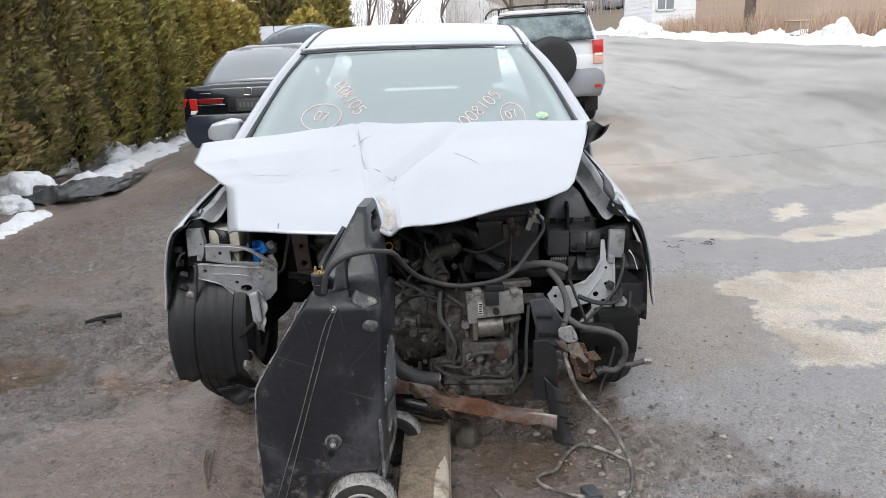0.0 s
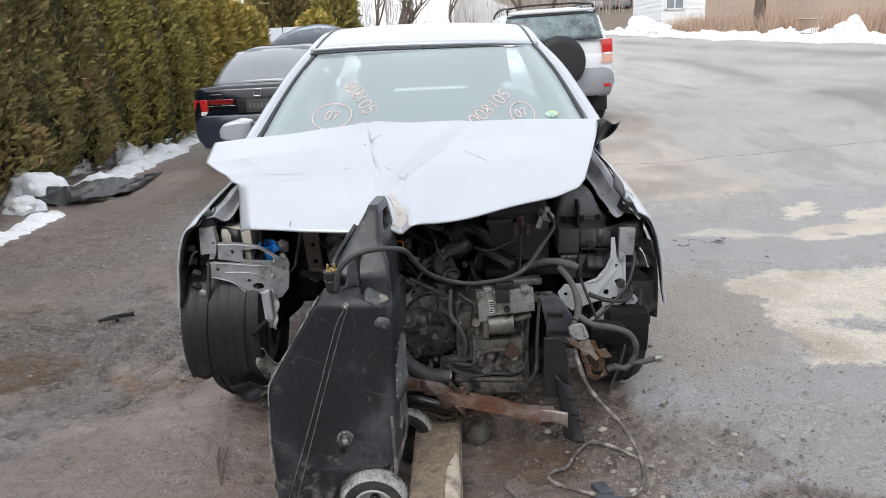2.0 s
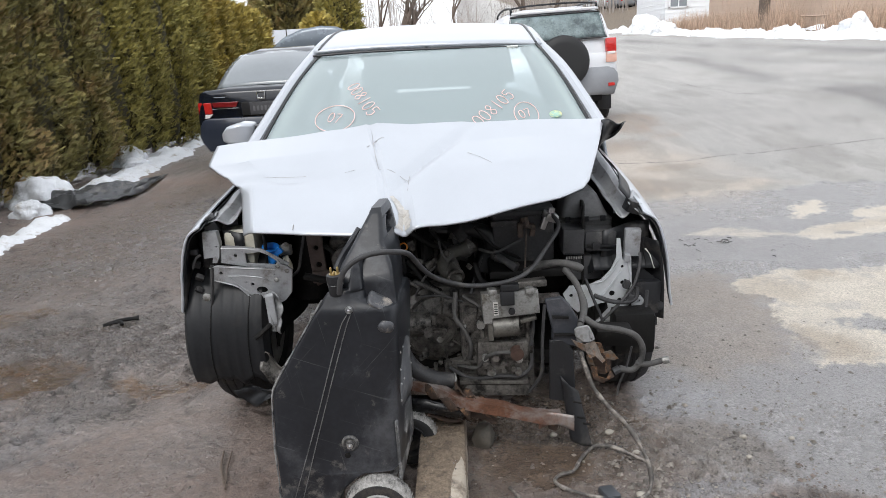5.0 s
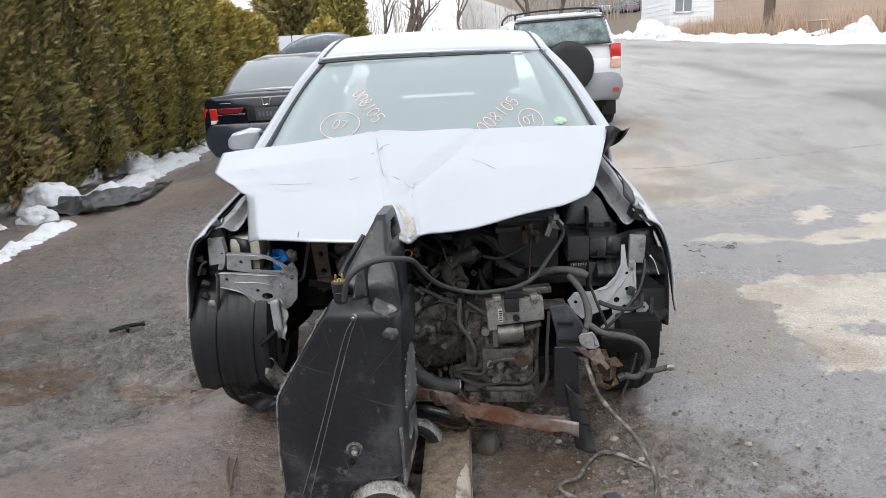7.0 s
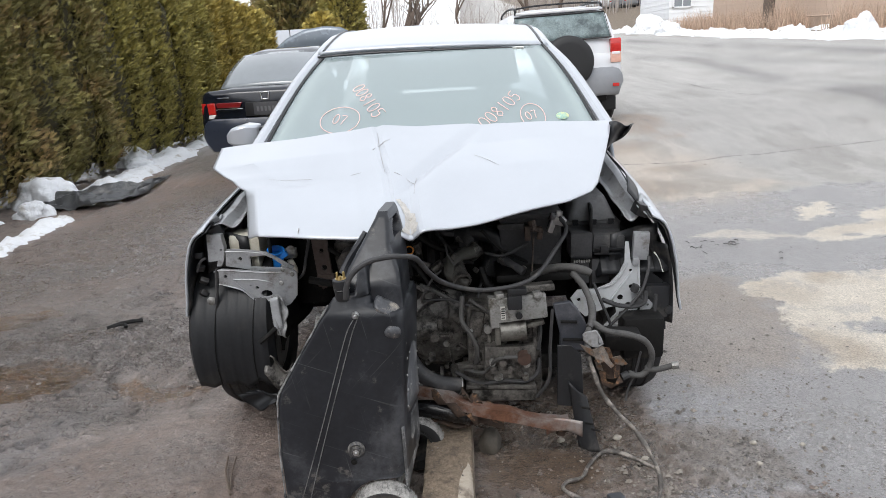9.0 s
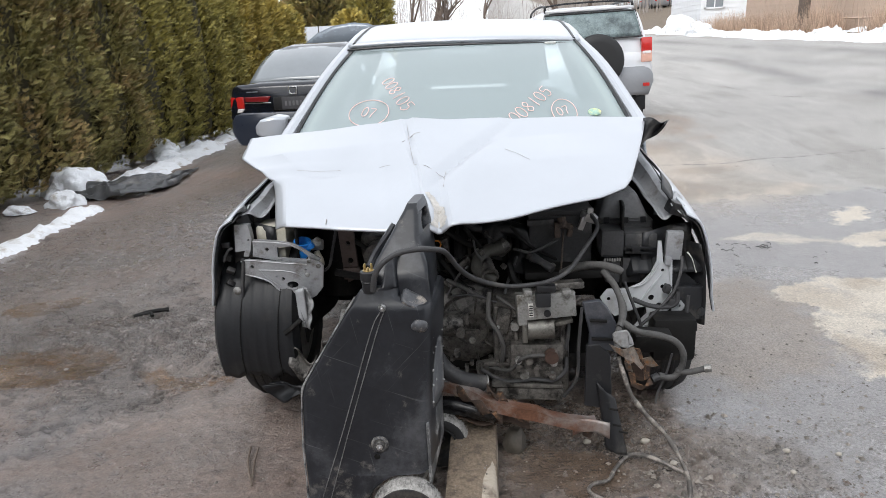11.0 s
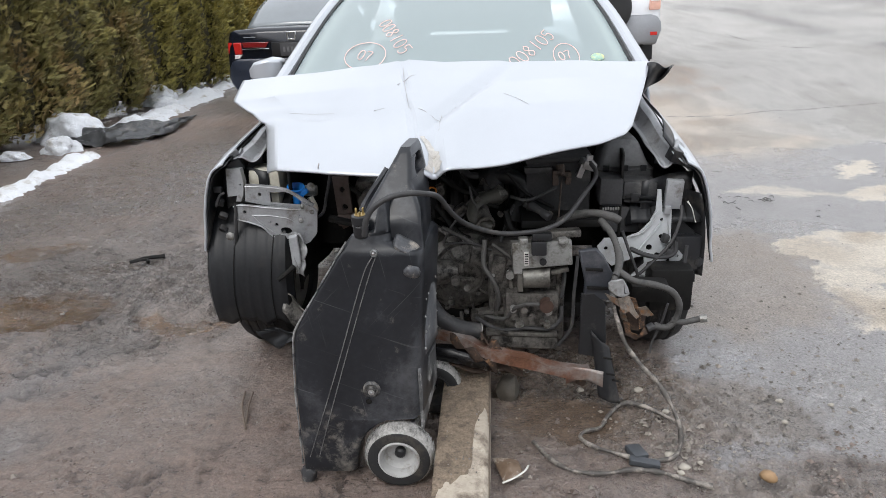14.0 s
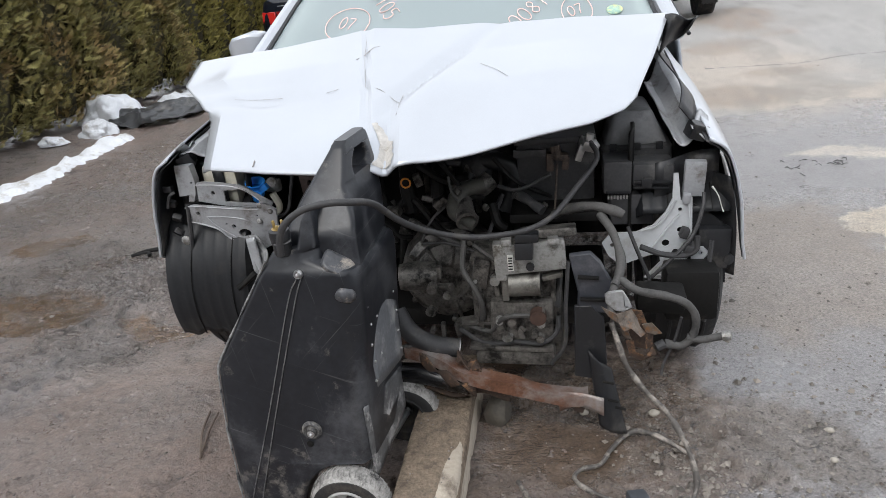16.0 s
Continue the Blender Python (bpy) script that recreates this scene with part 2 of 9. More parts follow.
M_WHITEWALL = mat("white_siding", (0.78, 0.79, 0.80), 0.7, 0, 0.06, 3, 0.1)
M_GREYWALL = mat("grey_siding", (0.3, 0.31, 0.33), 0.8, 0, 0.1, 3, 0.1)
M_REED = mat("dry_brush", (0.50, 0.37, 0.28), 0.9, 0, 0.3, 2, 0.1, random_vary=0.4)
M_SEAT = mat("seat_cloth", (0.10, 0.108, 0.112), 0.9, 0, 0.2, 20, 0.2)
M_DASH = mat("dash_plastic", (0.05, 0.055, 0.058), 0.7, 0, 0.15, 12, 0.15)
M_TRIMBEIGE = mat("pillar_trim", (0.45, 0.46, 0.42), 0.7, 0, 0.08, 9, 0.05)
M_PAINTPEN = mat("paint_pen", (0.90, 0.62, 0.58), 0.7, 0, 0.15, 60, 0.05)
M_STICKER = mat("sticker", (0.35, 0.55, 0.45), 0.5, 0, 0.3, 60, 0.0, second=(0.75, 0.72, 0.35), blot=0.6, blot_scale=60)
M_BLADE = mat("plate_dark", (0.008, 0.008, 0.009), 0.5, 0, 0.2, 20, 0.05)
M_PLATE = mat("broken_plastic", (0.16, 0.11, 0.075), 0.5, 0, 0.4, 20, 0.3, second=(0.5, 0.45, 0.4), blot=0.3, blot_scale=18)
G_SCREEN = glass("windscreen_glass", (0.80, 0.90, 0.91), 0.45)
G_SIDE = glass("side_glass", (0.75, 0.85, 0.83), 0.05)


# ---------------------------------------------------------------- mesh helpers
def link(name, bm, material, smooth=35):
    me = bpy.data.meshes.new(name)
    bmesh.ops.recalc_face_normals(bm, faces=bm.faces[:])
    bm.to_mesh(me)
    bm.free()
    me.materials.append(material)
    if smooth:
        me.shade_smooth()
        me.set_sharp_from_angle(angle=radians(smooth))
    return new(name, me)


def part(name, bm, material, parent, label="", smooth=35, solid=0.0, bevel=0.0):
    """One mesh, given in world places, under a thing or a part."""
    ob = link(name, bm, material, smooth)
    ob.parent = parent
    if parent.type == 'EMPTY':
        ob.matrix_parent_inverse = parent.matrix_basis.inverted()
    if label:
        ob["label"] = label
    finish(ob, solid, bevel)
    return ob


def finish(ob, solid=0.0, bevel=0.0):
    if solid:
        md = ob.modifiers.new("thickness", 'SOLIDIFY')
        md.thickness, md.offset = solid, 0
    if bevel:
        md = ob.modifiers.new("edges", 'BEVEL')
        md.width, md.segments, md.limit_method, md.angle_limit = bevel, 2, 'ANGLE', radians(40)


def thing(name, at, label, category, group="", kind=""):
    e = new(name)
    e.matrix_basis = pose(*at)
    e.empty_display_size = 0.1
    return tagged(e, label, category, group, kind)


def solo(name, bm, material, label, category, group="", kind="", smooth=35, solid=0.0, bevel=0.0):
    ob = link(name, bm, material, smooth)
    finish(ob, solid, bevel)
    return tagged(ob, label, category, group, kind)


def box(bm, c, s, rot=(0, 0, 0), bevel=0.0):
    m = pose(*c, *rot) @ Matrix.Diagonal((*s, 1))
    r = bmesh.ops.create_cube(bm, size=1, matrix=m)
    if bevel:
        es = {e for v in r["verts"] for e in v.link_edges}
        bmesh.ops.bevel(bm, geom=list(es), offset=bevel, segments=2, affect='EDGES', profile=0.6)
    return bm


def cyl(bm, a, b, r, r2=None, n=16, cap=True):
    a, b = Vector(a), Vector(b)
    d = b - a
    q = d.to_track_quat("Z", "Y").to_matrix().to_4x4()
    bmesh.ops.create_cone(bm, cap_ends=cap, segments=n, radius1=r, radius2=r if r2 is None else r2, depth=d.length,
                          matrix=Matrix.Translation((a + b) / 2) @ q)
    return bm


def lathe(bm, centre, axis, prof, n=28, cap=True):
    """Rings (radius, along) turned round an axis."""
    q = Vector(axis).to_track_quat("Z", "Y")
    rings = []
    for r, h in prof:
        rings.append([bm.verts.new(Vector(centre) + q @ Vector((r * math.cos(2 * math.pi * i / n), r * math.sin(2 * math.pi * i / n), h))) for i in range(n)])
    for r0, r1 in zip(rings, rings[1:]):
        for i in range(n):
            bm.faces.new((r0[i], r0[(i + 1) % n], r1[(i + 1) % n], r1[i]))
    for r in (rings[0], rings[-1]) if cap and prof[0] != prof[-1] else ():
        if len(r) > 2 and (r[0].co - r[n // 2].co).length > 1e-4:
            try:
                bm.faces.new(r)
            except ValueError:
                pass
    return bm


def spline(pts, per=6):
    P = [Vector(p) for p in pts]
    P = [2 * P[0] - P[1]] + P + [2 * P[-1] - P[-2]]
    out = []
    for i in range(1, len(P) - 2):
        a, b, c, d = P[i - 1:i + 3]
        for j in range(per):
            t = j / per
            out.append(0.5 * ((2 * b) + (c - a) * t + (2 * a - 5 * b + 4 * c - d) * t * t + (3 * b - a - 3 * c + d) * t ** 3))
    out.append(P[-2])
    return out


def tube(bm, pts, r, n=8, per=6, smooth=True, wob=0.0, taper=None):
    P = spline(pts, per) if smooth else [Vector(p) for p in pts]
    rings, up = [], Vector((0, 0, 1))
    for i, p in enumerate(P):
        d = (P[min(i + 1, len(P) - 1)] - P[max(i - 1, 0)]).normalized()
        s = d.cross(up)
        if s.length < 0.05:
            s = d.cross(Vector((0, 1, 0)))
        s.normalize()
        u = s.cross(d).normalized()
        up = u
        rr = r * (1 + wob * noise.noise(p * 30)) * (1 if taper is None else 1 + (taper - 1) * i / (len(P) - 1))
        rings.append([bm.verts.new(p + rr * (math.cos(2 * math.pi * k / n) * s + math.sin(2 * math.pi * k / n) * u)) for k in range(n)])
    for a, b in zip(rings, rings[1:]):
        for k in range(n):
            bm.faces.new((a[k], a[(k + 1) % n], b[(k + 1) % n], b[k]))
    bm.faces.new(rings[0])
    bm.faces.new(rings[-1])
    return bm


def sheet(bm, f, nu, nv):
    """A grid surface f(u, v), 0 to 1."""
    g = [[bm.verts.new(f(i / nu, j / nv)) for j in range(nv + 1)] for i in range(nu + 1)]
    for i in range(nu):
        for j in range(nv):
            bm.faces.new((g[i][j], g[i + 1][j], g[i + 1][j + 1], g[i][j + 1]))
    return bm


def circle2(cx, cz, r, n=12):
    return [(cx + r * math.cos(2 * math.pi * i / n), cz + r * math.sin(2 * math.pi * i / n)) for i in range(n)]


def plate(bm, outline, holes, put, thick):
    """A flat plate with real holes; put(a, b, d) gives the world place."""
    layers = []
    for d in (0, thick):
        loops, edges = [], []
        for loop in [outline] + holes:
            vs = [bm.verts.new(put(a, b, d)) for a, b in loop]
            loops.append(vs)
            edges += [bm.edges.new((vs[i], vs[(i + 1) % len(vs)])) for i in range(len(vs))]
        bmesh.ops.triangle_fill(bm, use_beauty=True, use_dissolve=False, edges=edges)
        layers.append(loops)
    for l0, l1 in zip(*layers):
        for i in range(len(l0)):
            j = (i + 1) % len(l0)
            bm.faces.new((l0[i], l0[j], l1[j], l1[i]))
    return bm


def lerp_rows(rows, u):
    """A point on a polyline of (parameter, x, y, z)."""
    for a, b in zip(rows, rows[1:]):
        if u <= b[0]:
            t = (u - a[0]) / (b[0] - a[0])
            return Vector(a[1:]).lerp(Vector(b[1:]), t)
    return Vector(rows[-1][1:])


def loft(bm, rings, close=True, caps=True):
    R = [[bm.verts.new(p) for p in r] for r in rings]
    n = len(R[0])
    for a, b in zip(R, R[1:]):
        for i in range(n if close else n - 1):
            bm.faces.new((a[i], a[(i + 1) % n], b[(i + 1) % n], b[i]))
    if caps:
        bm.faces.new(R[0])
        bm.faces.new(R[-1])
    return bm


B = bmesh.new


# ---------------------------------------------------------------- ground
def vnoise(x, y, seed):
    """Smooth value noise on arrays, 0 to 1."""
    xi, yi = np.floor(x).astype(np.int64), np.floor(y).astype(np.int64)
    fx, fy = x - xi, y - yi
    fx, fy = fx * fx * (3 - 2 * fx), fy * fy * (3 - 2 * fy)

    def hsh(a, b):
        v = (a * 374761393 + b * 668265263 + seed * 69069) & 0xFFFFFFFF
        v = ((v ^ (v >> 13)) * 1274126177) & 0xFFFFFFFF
        return ((v ^ (v >> 16)) & 0xFFFF) / 65535.0
    a, b, c, d = hsh(xi, yi), hsh(xi + 1, yi), hsh(xi, yi + 1), hsh(xi + 1, yi + 1)
    return (a * (1 - fx) + b * fx) * (1 - fy) + (c * (1 - fx) + d * fx) * fy


def fbm(x, y, seed, octaves=5):
    s, amp, tot = 0, 1, 0
    for o in range(octaves):
        s = s + amp * vnoise(x * 2 ** o, y * 2 ** o, seed + o * 17)
        tot += amp
        amp *= 0.55
    return s / tot


def step(a, b, x):
    t = np.clip((x - a) / (b - a), 0, 1)
    return t * t * (3 - 2 * t)


def rise(x, y):
    """The road climbs gently away from the parked row."""
    x, y = np.asarray(x, float), np.asarray(y, float)
    r = 0.085 * (np.sqrt((x + 0.2) ** 2 + 0.5) / 2 + (x + 0.2) / 2) + 0.035 * np.maximum(0, x - 3.5)
    r = np.minimum(r, 1.08 + 0.02 * np.maximum(0, x - 10))
    return r * step(5.0, 10.0, y) + 0.027 * np.maximum(0, y - 14) * step(-8, 6, x) + 0.06 * np.maximum(0, y - 48) * step(3, 9, x)


def ground_z(x, y):
    return float(rise(x, y))


def axis_steps(lo, hi, fine, lo2, hi2, mid, reach):
    """Grid lines: fine in the core, middling to the second limits, then ever wider."""
    up, down = [], []
    for out, start, stop, sgn in ((up, hi, hi2, 1), (down, lo, lo2, -1)):
        d, x = fine, start
        while abs(x) < reach:
            d = min(d * 1.04, mid) if x * sgn < stop * sgn else d * 1.10
            x += d * sgn
            out.append(x)
    return np.array(down[::-1] + list(np.arange(lo, hi + 1e-6, fine)) + up)


GX = axis_steps(-2.75, 1.9, 0.0115, -4.2, 4.0, 0.022, 900)
GY = axis_steps(1.38, 3.9, 0.0115, 0.9, 6.4, 0.022, 900)
gx, gy = np.meshgrid(GX, GY, indexing="ij")
near = step(14, 8, np.hypot(gx, gy - 3))
gz = rise(gx, gy)


def blob(cx, cy, rx, ry, turn=0.0, rough=0.35, seed=3, freq=1.6, soft=0.12):
    """A patch with a ragged edge: 1 inside."""
    c, s = math.cos(turn), math.sin(turn)
    dx, dy = gx - cx, gy - cy
    d = np.sqrt(((dx * c + dy * s) / rx) ** 2 + ((-dx * s + dy * c) / ry) ** 2)
    d = d + rough * 2 * (fbm(gx * freq, gy * freq, seed) - 0.5) + rough * 0.75 * (fbm(gx * freq * 4, gy * freq * 4, seed + 7, 5) - 0.5)
    return step(1 + soft, 1 - soft, d)


def patch(pts, rough=0.10, seed=3, soft=0.02, freq=5.0, grain=0.06):
    """A patch inside an outline of (x, y) corners, its edge made ragged: 1 inside."""
    d2, inside = np.full(gx.shape, 1e9), np.zeros(gx.shape, bool)
    for (x0, y0), (x1, y1) in zip(pts, pts[1:] + pts[:1]):
        ex, ey = x1 - x0, y1 - y0
        t = np.clip(((gx - x0) * ex + (gy - y0) * ey) / (ex * ex + ey * ey + 1e-9), 0, 1)
        d2 = np.minimum(d2, (gx - x0 - t * ex) ** 2 + (gy - y0 - t * ey) ** 2)
        inside ^= ((y0 > gy) != (y1 > gy)) & (gx < x0 + (gy - y0) * ex / (ey if abs(ey) > 1e-9 else 1e-9))
    d = np.where(inside, -1, 1) * np.sqrt(d2)
    d = d + rough * 2 * (fbm(gx * freq, gy * freq, seed) - 0.5) + grain * 2 * (fbm(gx * 28, gy * 28, seed + 5, 3) - 0.5)
    return step(soft, -soft, d)


def streak(pts, width, seed):
    """A worn line along (x, y) places, broken up lengthwise."""
    d2 = np.full(gx.shape, 1e9)
    for (x0, y0), (x1, y1) in zip(pts, pts[1:]):
        ex, ey = x1 - x0, y1 - y0
        t = np.clip(((gx - x0) * ex + (gy - y0) * ey) / (ex * ex + ey * ey), 0, 1)
        d2 = np.minimum(d2, (gx - x0 - t * ex) ** 2 + (gy - y0 - t * ey) ** 2)
    return np.exp(-d2 / width ** 2) * step(0.25, 0.62, fbm(gx * 2.2, gy * 0.55, seed))


rag = fbm(gx * 1.1, gy * 1.1, 5) - 0.5
rag2 = fbm(gx * 6, gy * 6, 6, 4) - 0.5
blotch = fbm(gx * 2.3, gy * 2.3, 95)
speck = fbm(gx * 14, gy * 14, 91)
fineg = fbm(gx * 30, gy * 30, 93, 2)
# paved side, dry beyond the wet stretch
road = step(0.60, 0.76, gx + 0.20 * rag + 0.16 * rag2 - 0.9 * step(1.86, 1.62, gy + 0.3 * rag))
wet_edge = np.interp(gx, [1.0, 1.71, 2.01, 2.34, 2.86, 3.16, 3.47, 3.93, 6.0], [5.5, 5.84, 5.86, 6.03, 5.93, 6.02, 6.06, 5.92, 5.8])
far_dry = road * step(-0.06, 0.06, gy - wet_edge + 0.28 * rag2 + 0.10 * (fineg - 0.5))
# pale bare patches worn through the asphalt
tan1 = patch([(1.59, 3.70), (1.76, 3.83), (1.94, 3.92), (2.07, 3.83), (2.28, 3.84), (2.42, 3.78), (2.80, 3.88), (3.3, 3.75), (3.4, 3.1), (2.6, 2.72), (1.89, 2.64), (1.70, 2.61), (1.45, 2.59), (1.37, 2.63), (1.49, 2.72), (1.47, 2.84), (1.56, 2.96), (1.54, 3.08), (1.61, 3.26), (1.63, 3.46), (1.56, 3.51)], 0.09, 11, 0.022)
tan1 = tan1 * (1 - 0.92 * patch([(1.86, 3.09), (2.0, 3.12), (2.12, 3.06), (2.3, 3.05), (2.1, 2.97), (1.98, 2.93), (1.87, 2.97)], 0.07, 13, 0.03)) * (1 - 0.85 * patch([(1.42, 2.92), (1.58, 2.90), (1.55, 2.75), (1.48, 2.67), (1.33, 2.70)], 0.10, 12, 0.05))
tan2 = np.maximum(patch([(2.60, 4.80), (2.76, 4.78), (2.91, 4.83), (3.02, 4.96), (3.05, 5.17), (3.24, 5.25), (3.59, 5.37), (4.6, 5.5), (4.6, 5.0), (3.18, 4.68), (2.90, 4.52), (2.66, 4.45), (2.42, 4.45), (2.45, 4.63)], 0.10, 23, 0.03),
                  patch([(2.72, 5.37), (2.88, 5.54), (3.02, 5.56), (2.94, 5.38), (2.88, 5.19), (2.70, 5.09), (2.56, 5.08)], 0.10, 24, 0.03))
tan2 = tan2 * (1 - 0.9 * blob(2.70, 4.58, 0.07, 0.035, 0.0, 0.4, 25, 3.0, 0.2))
tan3 = 0.75 * patch([(1.60, 4.70), (1.89, 4.85), (2.12, 4.78), (2.41, 4.60), (2.40, 4.52), (2.06, 4.60), (1.84, 4.66)], 0.10, 31, 0.05)
soil = 0.9 * blob(2.5, 9.9, 0.5, 1.3, 0.1, 0.6, 49, 1.1, 0.3) + 0.8 * blob(2.0, 8.3, 0.45, 0.35, 0.0, 0.6, 50, 1.6, 0.3) + 0.7 * blob(1.75, 6.3, 0.45, 0.30, 0.1, 0.6, 56, 1.8, 0.4) + 0.6 * blob(2.1, 7.0, 0.30, 0.16, 0, 0.6, 58, 2.0, 0.4)
blush = np.clip(blob(1.9, 7.0, 0.8, 1.3, 0.1, 0.4, 41, 1.2, 0.4) + blob(2.1, 6.15, 0.8, 0.25, 0.0, 0.5, 42, 1.6, 0.4), 0, 1)
tan = np.clip(tan1 + tan2 + tan3, 0, 1)
stain = 0.8 * patch([(2.06, 3.87), (2.24, 3.85), (2.18, 3.66), (1.99, 3.66)], 0.16, 182, 0.08) + 0.7 * patch([(1.62, 2.98), (1.73, 2.90), (1.76, 2.70), (1.67, 2.60), (1.60, 2.78)], 0.16, 181, 0.08) + 0.5 * blob(1.72, 3.55, 0.16, 0.22, 0.3, 0.7, 183, 3.0, 0.5) + 0.35 * blob(2.9, 4.75, 0.4, 0.1, 0.3, 0.7, 184, 2.4, 0.5)
matte = patch([(1.05, 3.80), (1.58, 3.86), (1.66, 3.5), (1.58, 2.95), (1.40, 2.60), (1.05, 2.56), (0.80, 2.66), (0.80, 3.4)], 0.20, 185, 0.14)     # soil dust on wet asphalt
# standing water
sheen = np.maximum(patch([(0.66, 2.40), (0.77, 2.49), (1.01, 2.43), (0.97, 2.27), (0.80, 2.24), (0.67, 2.25)], 0.05, 131, 0.03, 9.0, 0.03), 0.9 * patch([(0.64, 1.86), (0.85, 1.91), (1.0, 1.86), (0.82, 1.78), (0.66, 1.77)], 0.06, 132, 0.03, 9.0, 0.04))
oil = patch([(-0.10, 2.40), (0.18, 2.45), (0.65, 2.52), (0.69, 2.25), (0.60, 1.95), (0.44, 1.82), (0.20, 1.78), (-0.02, 1.88)], 0.12, 59, 0.08)      # seeped fluid under the engine
rusty = np.clip(patch([(-2.9, 2.95), (-2.51, 3.04), (-2.40, 3.02), (-2.19, 3.00), (-2.02, 3.02), (-1.92, 2.94), (-1.83, 2.82), (-1.98, 2.73), (-2.04, 2.62), (-2.14, 2.56), (-2.8, 2.45)], 0.12, 71, 0.05)
                + 0.8 * patch([(-2.95, 3.55), (-2.84, 3.78), (-2.61, 3.83), (-2.50, 3.73), (-2.62, 3.63), (-2.67, 3.51)], 0.14, 73, 0.06) + 0.4 * patch([(-2.7, 3.2), (-2.2, 3.45), (-1.9, 3.5), (-2.3, 3.25)], 0.2, 74, 0.08)
                + patch([(-1.69, 2.72), (-1.60, 2.765), (-1.46, 2.72), (-1.35, 2.715), (-1.20, 2.71), (-1.27, 2.63), (-1.41, 2.575), (-1.56, 2.62)], 0.04, 75, 0.025, 9.0, 0.04), 0, 1)
pud = np.clip(rusty * step(0.34, 0.46, fbm(gx * 4.0, gy * 9, 77)) + 0.8 * oil * step(0.44, 0.56, fbm(gx * 4, gy * 4, 60)), 0, 1)
runoff_sheen = patch([(-2.9, 2.5), (-2.9, 3.9), (-1.9, 3.9), (-1.15, 3.7), (-1.10, 2.75), (-1.25, 2.53), (-1.75, 2.62)], 0.50, 151, 0.40, 2.5) * step(-0.95, -1.12, gx)
slate = 0.9 * patch([(-1.95, 2.30), (-1.82, 2.72), (-1.58, 2.50), (-1.60, 2.13), (-1.83, 1.98), (-2.05, 2.02)], 0.25, 157, 0.15) + 0.5 * blob(-1.75, 1.78, 0.22, 0.12, 0.2, 0.7, 158, 2.2, 0.5)
churn = patch([(0.62, 2.24), (0.84, 2.26), (1.03, 2.20), (1.03, 2.01), (1.0, 1.90), (0.66, 1.92), (0.60, 2.0)], 0.14, 105, 0.07) + 0.8 * patch([(0.60, 1.76), (1.0, 1.80), (1.25, 1.72), (1.1, 1.55), (0.6, 1.5)], 0.16, 106, 0.08)
churn = np.clip(churn, 0, 1) * (1 - sheen)
track = 0.8 * streak([(5.85, 22.6), (6.38, 18.7), (5.96, 14.0), (5.59, 10.97), (5.66, 9.55), (5.8, 8.5), (6.3, 6.5)], 0.34, 81) + 0.7 * streak([(5.49, 10.8), (5.33, 9.36), (5.34, 8.25), (5.6, 6.6)], 0.16, 82) + 0.9 * streak([(8.0, 34), (8.04, 26.9), (8.11, 19.2), (8.31, 15.3), (8.42, 13.2), (8.6, 9)], 0.42, 83) + 0.5 * streak([(6.9, 30), (7.0, 20), (7.1, 14), (7.3, 9)], 0.25, 84)
track = np.clip(track, 0, 1)
dirtband = step(9.2, 9.9, gx + rag)


def mixc(a, colour, f):
    f = np.clip(f, 0, 1)
    return a * (1 - f[..., None]) + np.array(colour) * f[..., None]


mudside = 1 - road
mudtone = fbm(gx * 0.8, gy * 0.8, 141)
patchy = step(0.42, 0.62, fbm(gx * 1.9 + 3, gy * 1.9, 163))
col = np.zeros(gx.shape + (3,)) + np.array((0.262, 0.196, 0.164))
col = col * (0.88 + 0.24 * blotch[..., None])
col = mixc(col, (0.235, 0.205, 0.190), 0.6 * step(0.4, 0.65, fbm(gx * 0.9 + 7, gy * 1.4, 147)) * mudside)
col = mixc(col, (0.200, 0.108, 0.048), rusty * 0.9 * (0.55 + 0.7 * step(0.38, 0.55, fbm(gx * 5, gy * 11, 79))) * mudside)
col = mixc(col, (0.185, 0.185, 0.192), slate * 0.7 * mudside)
grey = np.array((0.335, 0.323, 0.325)) * (0.90 + 0.20 * blotch[..., None])
col = col * (1 - road[..., None]) + grey * road[..., None]
col = mixc(col, (0.305, 0.262, 0.225), matte * (0.45 + 0.7 * blotch))
dry = np.array((0.385, 0.372, 0.355)) * (0.90 + 0.20 * blotch[..., None])
col = col * (1 - far_dry[..., None]) + dry * far_dry[..., None]
col = mixc(col, (0.50, 0.43, 0.36), blush * 0.65)
col = mixc(col, (0.29, 0.225, 0.175), np.clip(soil, 0, 1) * (0.35 + 0.7 * speck))
col = mixc(col, (0.60, 0.545, 0.47), tan * (0.90 + 0.16 * blotch) * (1 - 0.35 * step(0.58, 0.68, fbm(gx * 9, gy * 11, 171, 4))))
col = mixc(col, (0.33, 0.265, 0.20), np.clip(stain, 0, 1) * (0.35 + 0.8 * speck))
col = mixc(col, (0.17, 0.166, 0.163), track * 0.85)
scuff = step(0.54, 0.68, fbm(gx * 2.6, gy * 1.1, 191, 5)) * far_dry * step(40, 15, gy)
col = mixc(col, (0.27, 0.255, 0.235), 0.45 * scuff)
col = col * (1 + 0.20 * (fbm(gx * 7, gy * 3.5, 193, 4) - 0.5) * far_dry)[..., None]
col = mixc(col, (0.16, 0.125, 0.09), dirtband)
col = mixc(col, (0.20, 0.197, 0.205), sheen * 0.8)
col = mixc(col, (0.165, 0.118, 0.082), oil * 0.75)
col = mixc(col, (0.235, 0.192, 0.158), churn * 0.6)
